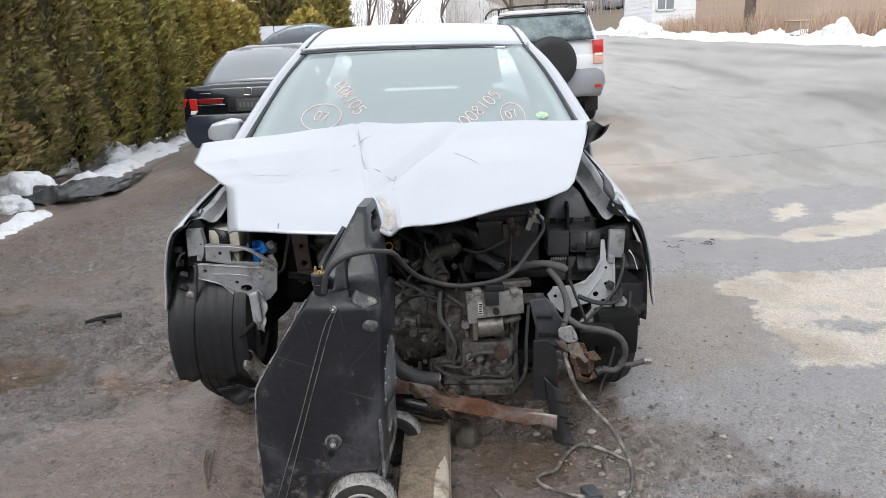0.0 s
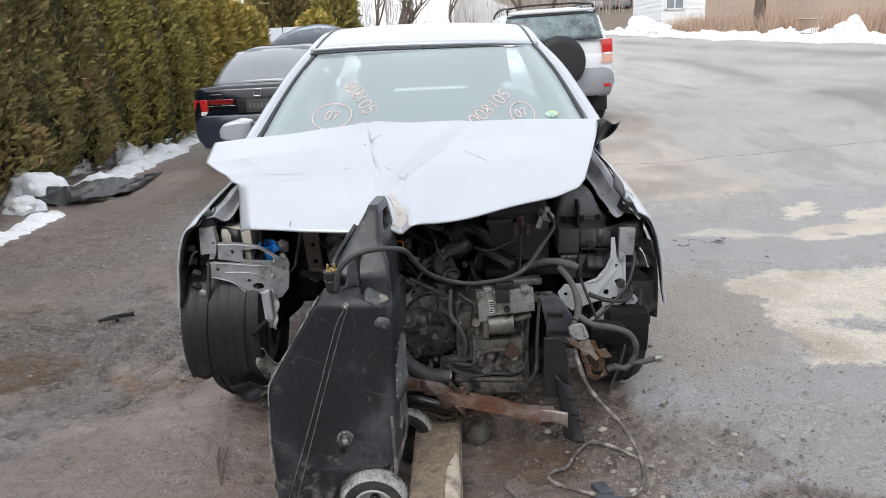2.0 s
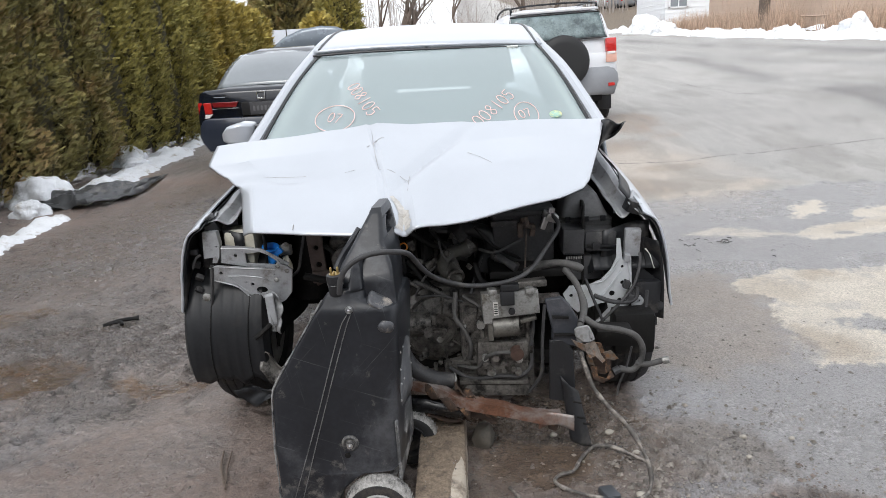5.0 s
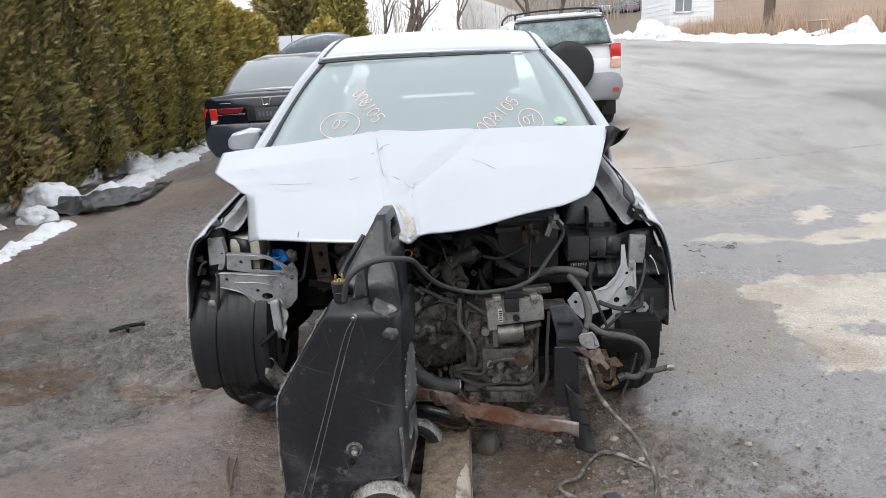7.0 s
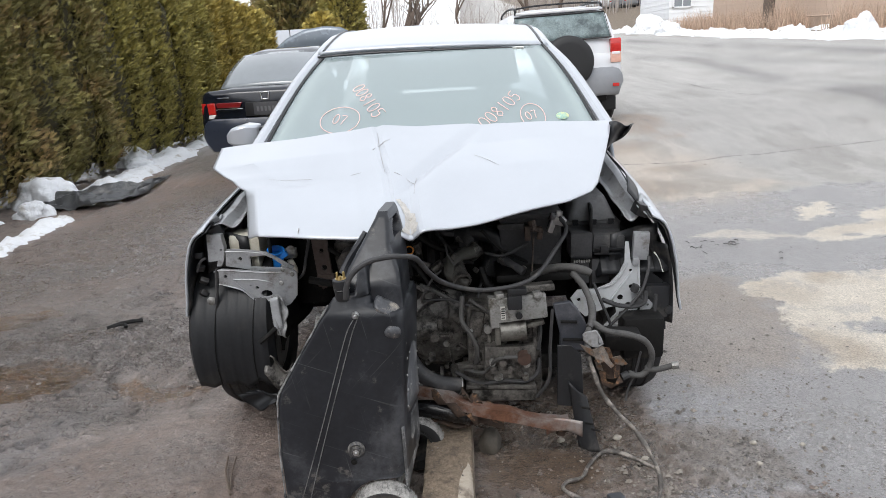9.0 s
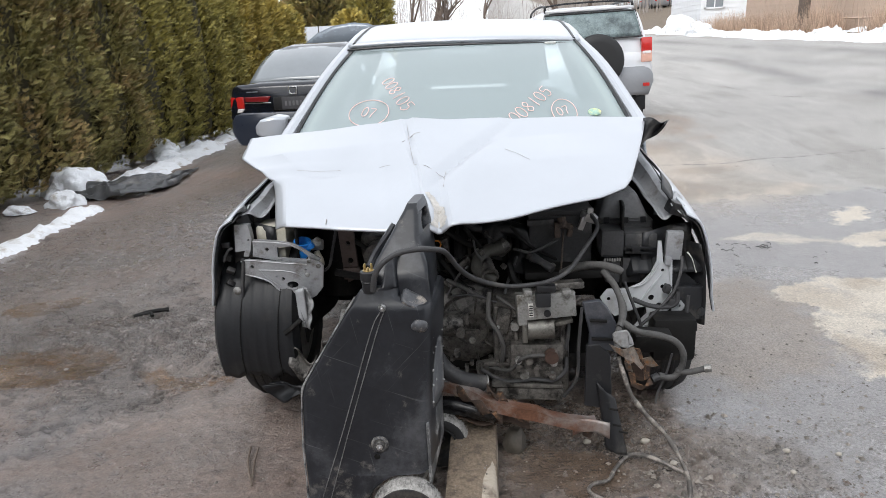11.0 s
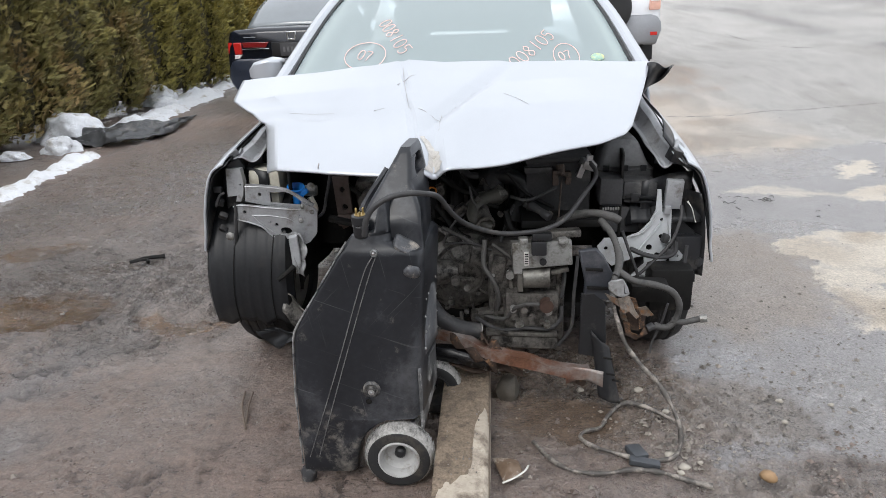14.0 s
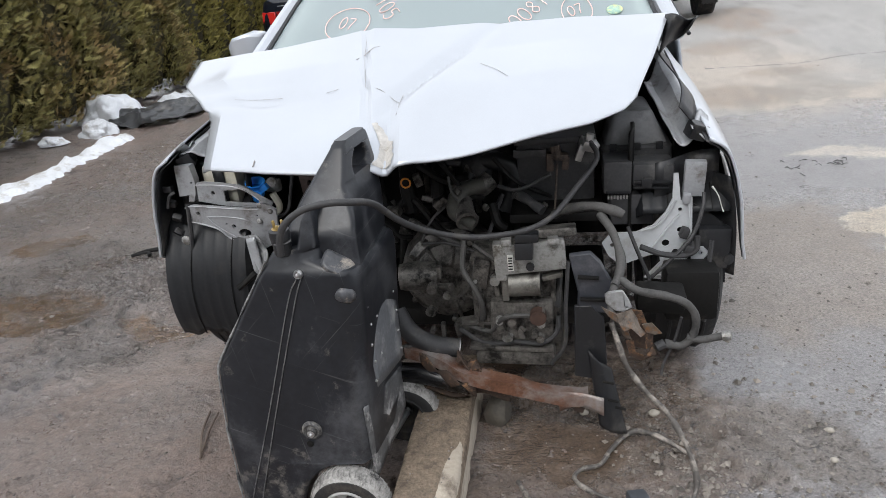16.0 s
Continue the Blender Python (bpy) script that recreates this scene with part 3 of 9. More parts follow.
# wet strip paled: part of its sky sheen is put into the colour
col = mixc(col, (0.365, 0.312, 0.285), 0.75 * runoff_sheen * (1 - rusty))
col = col * (1 - 0.16 * mudside * step(2.5, 1.95, gy + 0.5 * rag) * (1 - runoff_sheen))[..., None]
soaked = np.clip(blob(-2.75, 5.4, 1.25, 2.3, 0.0, 0.4, 143, 0.9, 0.5), 0, 1) * mudside
col = col * (1 - 0.34 * soaked[..., None])
col = col * (1 - mudside[..., None] * 0.10 * step(0.45, 0.65, mudtone)[..., None])
col = col * (0.90 + 0.20 * speck[..., None])
col = col * (1 + 0.16 * (fbm(gx * 1.3, gy * 0.3, 145) - 0.5) * step(6, 9, gy))[..., None]
# divots: besides the relief, their hollow shade is painted into the colour
divot = np.clip(step(0.63, 0.72, fbm(gx * 21, gy * 27, 161, 3)) * mudside * (0.45 + 0.5 * patchy + 0.8 * np.clip(slate, 0, 1)), 0, 1) * (1 - pud)
col = col * (1 - 0.50 * divot[..., None])
wet = np.clip(0.62 * mudside * (0.45 + 0.7 * step(0.35, 0.65, fbm(gx * 1.7, gy * 1.7, 97))) + 0.80 * road * (1 - far_dry) * (0.65 + 0.5 * step(0.4, 0.65, blotch)), 0, 1)
wet = np.clip(wet * (1 - tan) * (1 - 0.55 * matte * road), 0, 0.92)
wet = np.maximum(wet, np.maximum(pud, np.maximum(sheen * 0.95, np.maximum(np.maximum(runoff_sheen * 0.80, soaked * 0.8), oil * 0.85))))
# relief: ruts and clods in the mud, combed ridges beside the wheel, tread prints, level water
lump = (fbm(gx * 2.2, gy * 2.2, 101) - 0.5) * 0.030 + ((fbm(gx * 9, gy * 12, 103, 4) - 0.5) * 0.016 + (fbm(gx * 26, gy * 30, 104, 2) - 0.5) * 0.020) * (0.55 + 0.65 * patchy) - 0.016 * divot
clod = step(0.60, 0.78, fbm(gx * 30 + 9, gy * 34, 109, 2)) * (0.45 + 0.5 * patchy + 0.6 * np.clip(slate, 0, 1)) * mudside * 0.011
ra = gx * 0.82 - gy * 0.57 + 0.10 * rag + 0.05 * rag2
rb_ = gx * 0.57 + gy * 0.82
comb = (fbm(ra * 24, rb_ * 5, 165, 3) - 0.5) * 0.100 * blob(-1.50, 3.12, 0.52, 0.50, 0.3, 0.4, 166, 2, 0.4)
ra2 = gx * 0.20 + gy * 0.98 + 0.16 * rag
comb = comb + (fbm(gx * 4, ra2 * 22, 167, 3) - 0.5) * 0.080 * blob(-2.35, 3.05, 0.9, 0.45, 0.0, 0.4, 168, 2, 0.4)
tread = np.maximum(0, np.sin((gx * 0.9 + gy * 0.45 + 0.05 * rag2) * 150)) * np.maximum(0, np.sin((gy * 0.9 - gx * 0.45) * 48)) ** 0.5
churn_z = ((fbm((gx + 0.5 * gy) * 30, (gy - 0.5 * gx) * 9, 107, 3) - 0.5) * 0.040 + (fbm(gx * 24, gy * 24, 108, 3) - 0.5) * 0.045) * churn + 0.010 * tread * patch([(0.62, 2.25), (0.80, 2.25), (0.90, 2.0), (0.68, 1.9)], 0.1, 110, 0.06)
gz = gz + near * (lump * (1 - 0.80 * road) * (1 - 0.9 * sheen) + clod + comb * (1 - 0.6 * pud) + churn_z) * (1 - 0.7 * pud) - near * 0.004 * pud - 0.004
nx_, ny_ = gx.shape
idx = np.arange(nx_ * ny_).reshape(nx_, ny_)
quads = np.stack([idx[:-1, :-1], idx[1:, :-1], idx[1:, 1:], idx[:-1, 1:]], -1).reshape(-1, 4)
me = bpy.data.meshes.new("ground")
me.from_pydata(np.stack([gx, gy, gz], -1).reshape(-1, 3).tolist(), [], quads.tolist())
att = me.attributes.new("tint", 'FLOAT_COLOR', 'POINT')
att.data.foreach_set("color", np.concatenate([col.reshape(-1, 3), np.ones((nx_ * ny_, 1))], 1).astype(np.float32).ravel())
att = me.attributes.new("wet", 'FLOAT', 'POINT')
att.data.foreach_set("value", wet.astype(np.float32).ravel())
att = me.attributes.new("water", 'FLOAT', 'POINT')
att.data.foreach_set("value", np.maximum(0.85 * pud, 0.5 * sheen).astype(np.float32).ravel())
att = me.attributes.new("mud", 'FLOAT', 'POINT')
att.data.foreach_set("value", (np.clip(mudside + churn, 0, 1) * (1 - 0.8 * pud) * (0.55 + 0.45 * patchy)).astype(np.float32).ravel())
att = me.attributes.new("ripple", 'FLOAT', 'POINT')
att.data.foreach_set("value", np.clip(0.30 * mudside * patchy + runoff_sheen, 0, 1).astype(np.float32).ravel())
att = me.attributes.new("film", 'FLOAT', 'POINT')
att.data.foreach_set("value", np.clip((0.38 + 0.24 * (1 - patchy)) * mudside + 0.5 * runoff_sheen, 0, 1).astype(np.float32).ravel())
me.shade_smooth()
ground = tagged(new("ground", me), "wet muddy dirt and patched grey asphalt with puddles", "ground", kind="structure")


def ground_material():
    m = bpy.data.materials.new("mud_and_asphalt")
    m.use_nodes = True
    n, k = m.node_tree.nodes, m.node_tree.links
    b = n["Principled BSDF"]
    tint, wetn, wat = (n.new("ShaderNodeAttribute") for _ in range(3))
    tint.attribute_name, wetn.attribute_name, wat.attribute_name = "tint", "wet", "water"
    tc = n.new("ShaderNodeTexCoord")
    n1, n2 = n.new("ShaderNodeTexNoise"), n.new("ShaderNodeTexNoise")
    n3 = n.new("ShaderNodeTexNoise")
    for nn, s, d in ((n1, 130, 8), (n2, 13, 8), (n3, 62, 6)):
        nn.inputs["Scale"].default_value, nn.inputs["Detail"].default_value, nn.inputs["Roughness"].default_value = s, d, 0.7
        k.new(tc.outputs["Object"], nn.inputs["Vector"])
    mr = n.new("ShaderNodeMapRange")
    mr.inputs["From Min"].default_value, mr.inputs["From Max"].default_value = 0.3, 0.7
    k.new(n1.outputs["Fac"], mr.inputs["Value"])
    # smooth mud under a film of water shows less grit than asphalt
    film = n.new("ShaderNodeAttribute")
    film.attribute_name = "film"

    def by_film(a, z):
        r = n.new("ShaderNodeMapRange")
        r.inputs["To Min"].default_value, r.inputs["To Max"].default_value = a, z
        k.new(film.outputs["Fac"], r.inputs["Value"])
        return r.outputs["Result"]

    k.new(by_film(0.52, 0.74), mr.inputs["To Min"])
    k.new(by_film(1.46, 1.26), mr.inputs["To Max"])
    hv = n.new("ShaderNodeHueSaturation")
    k.new(tint.outputs["Color"], hv.inputs["Color"])
    # clusters of small pits, the shade inside them painted as darker colour
    mud = n.new("ShaderNodeAttribute")
    mud.attribute_name = "mud"
    pn = n.new("ShaderNodeTexNoise")
    pn.inputs["Scale"].default_value, pn.inputs["Detail"].default_value, pn.inputs["Roughness"].default_value = 42, 6, 0.66
    pm_ = n.new("ShaderNodeMapping")
    pm_.inputs["Scale"].default_value = (0.8, 1.25, 1)
    pm_.inputs["Rotation"].default_value = (0, 0, 0.5)
    k.new(tc.outputs["Object"], pm_.inputs["Vector"])
    k.new(pm_.outputs["Vector"], pn.inputs["Vector"])
    pr = n.new("ShaderNodeMapRange")
    pr.inputs["From Min"].default_value, pr.inputs["From Max"].default_value = 0.575, 0.635
    k.new(pn.outputs["Fac"], pr.inputs["Value"])
    pit = n.new("ShaderNodeMath")
    pit.operation = 'MULTIPLY'
    k.new(pr.outputs["Result"], pit.inputs[0])
    k.new(mud.outputs["Fac"], pit.inputs[1])
    pd = n.new("ShaderNodeMath")
    pd.operation = 'MULTIPLY_ADD'
    pd.inputs[1].default_value, pd.inputs[2].default_value = -0.62, 1.0
    k.new(pit.outputs[0], pd.inputs[0])
    vm = n.new("ShaderNodeMath")
    vm.operation = 'MULTIPLY'
    k.new(mr.outputs["Result"], vm.inputs[0])
    k.new(pd.outputs[0], vm.inputs[1])
    k.new(vm.outputs[0], hv.inputs["Value"])
    wf = n.new("ShaderNodeMath")
    wf.operation = 'MULTIPLY_ADD'
    wf.inputs[1].default_value, wf.inputs[2].default_value = 1.9, -0.97
    n4 = n.new("ShaderNodeTexNoise")
    n4.inputs["Scale"].default_value, n4.inputs["Detail"].default_value = 70, 5
    k.new(tc.outputs["Object"], n4.inputs["Vector"])
    n24 = n.new("ShaderNodeMix")
    n24.data_type = 'FLOAT'
    n24.inputs["Factor"].default_value = 0.45
    k.new(n2.outputs["Fac"], n24.inputs["A"])
    k.new(n4.outputs["Fac"], n24.inputs["B"])
    k.new(n24.outputs["Result"], wf.inputs[0])
    add = n.new("ShaderNodeMath")
    add.operation, add.use_clamp = 'ADD', True
    k.new(wetn.outputs["Fac"], add.inputs[0])
    k.new(wf.outputs[0], add.inputs[1])
    dk = n.new("ShaderNodeMapRange")
    dk.inputs["From Min"].default_value, dk.inputs["To Min"].default_value, dk.inputs["To Max"].default_value = 0.15, 1.08, 0.76
    k.new(add.outputs[0], dk.inputs["Value"])
    wetc = n.new("ShaderNodeHueSaturation")
    k.new(dk.outputs["Result"], wetc.inputs["Value"])
    k.new(hv.outputs["Color"], wetc.inputs["Color"])
    k.new(wetc.outputs["Color"], b.inputs["Base Color"])
    rr = n.new("ShaderNodeMapRange")
    rr.inputs["To Min"].default_value, rr.inputs["To Max"].default_value = 0.78, 0.16
    k.new(add.outputs[0], rr.inputs["Value"])
    rw = n.new("ShaderNodeMix")
    rw.data_type = 'FLOAT'
    k.new(wat.outputs["Fac"], rw.inputs["Factor"])
    k.new(rr.outputs["Result"], rw.inputs["A"])
    rw.inputs["B"].default_value = 0.06
    k.new(rw.outputs["Result"], b.inputs["Roughness"])
    inv = n.new("ShaderNodeMath")
    inv.operation = 'SUBTRACT'
    inv.inputs[0].default_value = 1.0
    k.new(wat.outputs["Fac"], inv.inputs[1])
    rip = n.new("ShaderNodeAttribute")
    rip.attribute_name = "ripple"
    rn = n.new("ShaderNodeTexNoise")
    rn.inputs["Scale"].default_value, rn.inputs["Detail"].default_value, rn.inputs["Distortion"].default_value = 30, 3, 1.8
    rmp = n.new("ShaderNodeMapping")
    rmp.inputs["Scale"].default_value = (0.55, 1.5, 1)
    k.new(tc.outputs["Object"], rmp.inputs["Vector"])
    k.new(rmp.outputs["Vector"], rn.inputs["Vector"])
    rmp.inputs["Rotation"].default_value = (0, 0, 0.45)
    ra_ = n.new("ShaderNodeMath")
    ra_.operation = 'SUBTRACT'
    ra_.inputs[1].default_value = 0.5
    k.new(rn.outputs["Fac"], ra_.inputs[0])
    rc = n.new("ShaderNodeMath")
    rc.operation = 'ABSOLUTE'
    k.new(ra_.outputs[0], rc.inputs[0])
    rb = n.new("ShaderNodeBump")
    rb.invert = True
    rb.inputs["Distance"].default_value = 0.10
    k.new(rip.outputs["Fac"], rb.inputs["Strength"])
    k.new(rc.outputs[0], rb.inputs["Height"])
    bp = n.new("ShaderNodeBump")
    k.new(rb.outputs["Normal"], bp.inputs["Normal"])
    k.new(by_film(0.030, 0.009), bp.inputs["Distance"])
    sc = n.new("ShaderNodeMath")
    sc.operation = 'MULTIPLY'
    sc.inputs[1].default_value = 0.8
    k.new(inv.outputs[0], sc.inputs[0])
    k.new(sc.outputs[0], bp.inputs["Strength"])
    hm = n.new("ShaderNodeMath")
    hm.operation = 'MULTIPLY_ADD'
    hm.inputs[1].default_value = 0.45
    k.new(n1.outputs["Fac"], hm.inputs[0])
    k.new(n3.outputs["Fac"], hm.inputs[2])
    hp = n.new("ShaderNodeMath")
    hp.operation = 'MULTIPLY_ADD'
    hp.inputs[1].default_value = -0.30
    k.new(pit.outputs[0], hp.inputs[0])
    k.new(hm.outputs[0], hp.inputs[2])
    k.new(hp.outputs[0], bp.inputs["Height"])
    k.new(bp.outputs["Normal"], b.inputs["Normal"])
    # thin film of water over the wet soil
    k.new(add.outputs[0], b.inputs["Coat Weight"])
    b.inputs["Coat Roughness"].default_value, b.inputs["Coat IOR"].default_value = 0.06, 1.8
    cn = n.new("ShaderNodeTexNoise")
    cn.inputs["Scale"].default_value, cn.inputs["Detail"].default_value, cn.inputs["Roughness"].default_value = 95, 4, 0.55
    k.new(tc.outputs["Object"], cn.inputs["Vector"])
    cb = n.new("ShaderNodeBump")
    k.new(by_film(0.045, 0.010), cb.inputs["Distance"])
    k.new(sc.outputs[0], cb.inputs["Strength"])
    k.new(cn.outputs["Fac"], cb.inputs["Height"])
    k.new(rb.outputs["Normal"], cb.inputs["Normal"])
    k.new(cb.outputs["Normal"], b.inputs["Coat Normal"])
    return m


me.materials.append(ground_material())

# ---------------------------------------------------------------- the wrecked sedan
CX = -0.16
HW = 0.905
AXLE = 2.64
sedan = thing("wrecked_sedan", (CX, AXLE, 0), "silver sedan with crushed hood and stripped front end", "car")


def hood_shape(u, v):
    front = lerp_rows([(0, -0.740, 2.10, 0.853), (0.2, -0.52, 2.04, 0.848), (0.44, -0.217, 2.0, 0.842), (0.62, 0.02, 2.06, 0.866), (0.86, 0.32, 2.17, 0.900), (0.95, 0.41, 2.235, 0.912), (1, 0.445, 2.31, 0.925)], u)
    notch = lerp_rows([(0, -0.805, 2.34, 0.962), (0.44, -0.262, 2.28, 0.975), (0.75, 0.20, 2.36, 1.00), (1, 0.505, 2.48, 0.990)], u)
    corner = lerp_rows([(0, -0.995, 2.58, 1.002), (0.12, -0.80, 2.48, 1.03), (0.44, -0.31, 2.45, 1.062), (1, 0.55, 2.62, 1.045)], u)
    ridge = lerp_rows([(0, -1.005, 2.74, 1.058), (0.44, -0.345, 2.60, 1.121), (0.7, 0.1, 2.66, 1.112), (1, 0.588, 2.76, 1.083)], u)
    back = lerp_rows([(0, -0.99, 3.0, 1.0), (0.5, -0.3, 2.93, 1.03), (1, 0.60, 3.0, 1.0)], u)
    rows = [(0, front), (0.38, notch), (0.62, corner), (0.82, ridge), (1, back)]
    for (v0, a), (v1, b) in zip(rows, rows[1:]):
        if v <= v1 + 1e-9:
            p = a.lerp(b, (v - v0) / (v1 - v0))
            break
    if v < 0.84:
        # the central fold with its dents
        x = p.x
        fold = -0.232 - 0.135 * v
        p.z -= 0.010 * max(0, 1 - abs(x - fold) / 0.014) * (1 if v > 0.3 else v / 0.3)
        p.z += 0.014 * max(0, 1 - abs(x - fold - 0.015) / 0.13)
        d2 = max(0, 1 - abs(x + 0.192 + 0.05 * v) / 0.034) * max(0, 1 - v / 0.36)
        p.z -= 0.030 * d2
        p.y += 0.022 * d2
        p.z += 0.016 * math.exp(-(((x + 0.12) / 0.05) ** 2 + ((v - 0.22) / 0.2) ** 2))
        valley = x + 0.20 - 0.55 * (v - 0.33)
        p.z -= 0.020 * max(0, 1 - abs(valley) / 0.05) * math.exp(-((v - 0.5) / 0.28) ** 2)
        p.z -= 0.011 * math.exp(-((v - 0.405) / 0.030) ** 2) * step(-0.35, -0.72, x) * (0.8 + 0.5 * math.sin(x * 19))
        p.z += 0.004 * math.exp(-((v - 0.47) / 0.028) ** 2) * step(-0.45, -0.75, x)
        # rolled front lip and rolled left edge
        p.z -= 0.003 * max(0, 1 - v / 0.02)
        roll = max(0, 1 - u / 0.045) * max(0, min(1, (0.42 - v) / 0.1))
        p.z -= 0.020 * roll ** 1.5
        p.y += 0.030 * roll
        p.z += 0.006 * noise.noise(Vector((x * 5, p.y * 5, 2)))
    return p


hood = part("hood", sheet(B(), hood_shape, 110, 70), M_SILVER, sedan, "buckled silver hood with a torn central crease", solid=0.006, smooth=16)
def on_hood(u, v):
    return hood_shape(u, v) + Vector((0, -0.003, 0.0048))


M_CRACK = mat("bare_crack", (0.36, 0.345, 0.335), 0.7, 0.2, 0.5, 60, 0.2)
for line, r in (([(0.441, 0.81), (0.437, 0.72), (0.433, 0.62), (0.428, 0.52), (0.424, 0.43)], 0.0016), ([(0.415, 0.60), (0.433, 0.63), (0.45, 0.655), (0.462, 0.668)], 0.0022),
                ([(0.424, 0.43), (0.452, 0.395), (0.478, 0.35), (0.487, 0.32), (0.482, 0.25)], 0.0014), ([(0.487, 0.32), (0.494, 0.38)], 0.0012),
                ([(0.645, 0.50), (0.668, 0.45), (0.688, 0.38)], 0.0011), ([(0.10, 0.44), (0.16, 0.435), (0.22, 0.43)], 0.0009), ([(0.33, 0.43), (0.36, 0.44)], 0.0009), ([(0.17, 0.02), (0.172, 0.05)], 0.003)):
    part("scratch", tube(B(), [on_hood(*q) - Vector((0, 0, 0.0008)) for q in line], r * 0.5, 5, 3, wob=0.9), M_CRACK, hood, "dark crack line")
bm = B()
sheet(bm, lambda u, v: on_hood(0.449 + 0.010 * math.sin(v * 4) + (0.034 - 0.024 * v + 0.010 * noise.noise(Vector((v * 9, u * 2, 0)))) * (u - 0.25), 0.022 + 0.20 * v), 8, 24)
part("torn_patch", bm, mat("scraped_metal", (0.50, 0.48, 0.45), 0.5, 0.15, 0.3, 30, 0.3, second=(0.30, 0.27, 0.23), blot=0.4, blot_scale=25), hood, "bare scraped metal at the dent")


def fender_low(y):
    d = y - (AXLE + 0.02)
    return 0.32 + math.sqrt(max(0, 0.37 ** 2 - d * d)) if abs(d) < 0.345 else 0.24


FLANGES = {1: ((0.560, 2.40, 0.780), (0.520, 2.78, 0.870), (0.640, 2.38, 0.790), (0.600, 2.95, 0.945)), -1: ((-0.850, 2.42, 0.835), (-0.850, 2.62, 0.885), (-0.955, 2.38, 0.822), (-0.905, 2.80, 0.915))}
FENDER_ROUND = [(0, 0.105, 0, 0), (0.022, 0.066, 0, 0), (0.052, 0.046, 0, 0), (0.11, 0.027, 0, 0), (0.18, 0.012, 0, 0), (0.26, 0.003, 0, 0), (0.4, 0.0, 0, 0), (2, 0.0, 0, 0)]


def fender(side, name):
    o = 1 if side > 0 else -1
    bm = B()

    def f(u, v):
        y = (2.305 if o < 0 else 2.325) + u * 0.93
        top = (0.822 if o < 0 else 0.792) + (0.14 if o < 0 else 0.165) * u ** 0.75
        low = fender_low(y)
        if u < 0.02:
            low = 0.50
        if o > 0 and u < 0.06:
            low = 0.43 + (low - 0.43) * u / 0.06
        z = low + (top - low) * v
        out = HW + 0.002 - lerp_rows(FENDER_ROUND, max(0, top - z)).x - 0.05 * u * v * v
        out += 0.010 * math.exp(-((z - low) / 0.04) ** 2)
        return Vector((CX + o * out, y, z))
    sheet(bm, f, 40, 22)
    fe = part(name, bm, M_SILVER, sedan, "silver front fender with bent front edge", solid=0.006)
    part("fender_lip", tube(B(), [f(0.001, i / 16) for i in range(17)], 0.0045, 7, 3), M_SILVER, fe, "bright hemmed edge")
    # black sheet behind the silver skin paints the fender's shaded inside
    bm = B()
    sheet(bm, lambda u, v: f(0.006 + 0.5 * u, 0.01 + 0.99 * v) - Vector((o * (0.005 + 0.004 * v), 0, 0.005 + 0.004 * v)), 20, 20)
    part("fender_inner_shade", bm, M_BLACKPL, fe, "black sheet for the shaded inside of the fender", solid=0.003)
    # channelled rail along the top, under the hood
    a0, a1, b0, b1 = FLANGES[o]
    bm = B()
    sheet(bm, lambda u, v: Vector(a0).lerp(Vector(a1), u).lerp(Vector(b0).lerp(Vector(b1), u), v) + Vector((0, 0, -0.026 * math.sin(min(1, v * 1.5) * math.pi) + 0.003 * math.sin(u * 13))), 30, 10)
    part("flange", bm, M_INNER, fe, "grey channelled wing rail", solid=0.004, smooth=25)
    # black strip laid where the gap beside the rail would be in shade
    bm = B()
    sheet(bm, lambda u, v: Vector(b0).lerp(Vector(b1), u) + Vector((o * 0.004, -0.002, 0.003 - 0.020 * v)), 16, 2)
    part("rail_gap_shade", bm, M_BLACKPL, fe, "black strip for the shaded gap beside the rail", solid=0.003)
    # near-black panel, shade below the rail put into its colour
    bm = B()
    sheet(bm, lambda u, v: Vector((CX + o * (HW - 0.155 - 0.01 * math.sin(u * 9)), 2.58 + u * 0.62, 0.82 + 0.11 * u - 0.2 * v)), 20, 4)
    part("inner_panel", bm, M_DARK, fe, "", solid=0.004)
    return fe


fender_l = fender(-1, "fender")
fender_r = fender(1, "fender")
# crumpled ends of the flanges
for sx, o in ((CX - 0.80, -1), (CX + 0.79, 1)):
    bm = B()
    sheet(bm, lambda u, v: Vector((sx + 0.055 * (u - 0.5), 2.37 + 0.09 * v + 0.01 * math.sin(7 * u + 3 * v), 0.805 + 0.010 * math.sin(9 * u * v + 2) + 0.03 * v - 0.05 * u * (1 - v) * o)), 8, 8)
    part("crushed_flange", bm, M_INNER, sedan, "crumpled grey flange end", solid=0.004, smooth=25)
    bm = B()
    box(bm, (sx - o * 0.01, 2.40, 0.80), (0.05, 0.05, 0.045), (10, 20 * o, 15), 0.006)
    part("hood_stop", bm, M_BLACKPL, sedan)


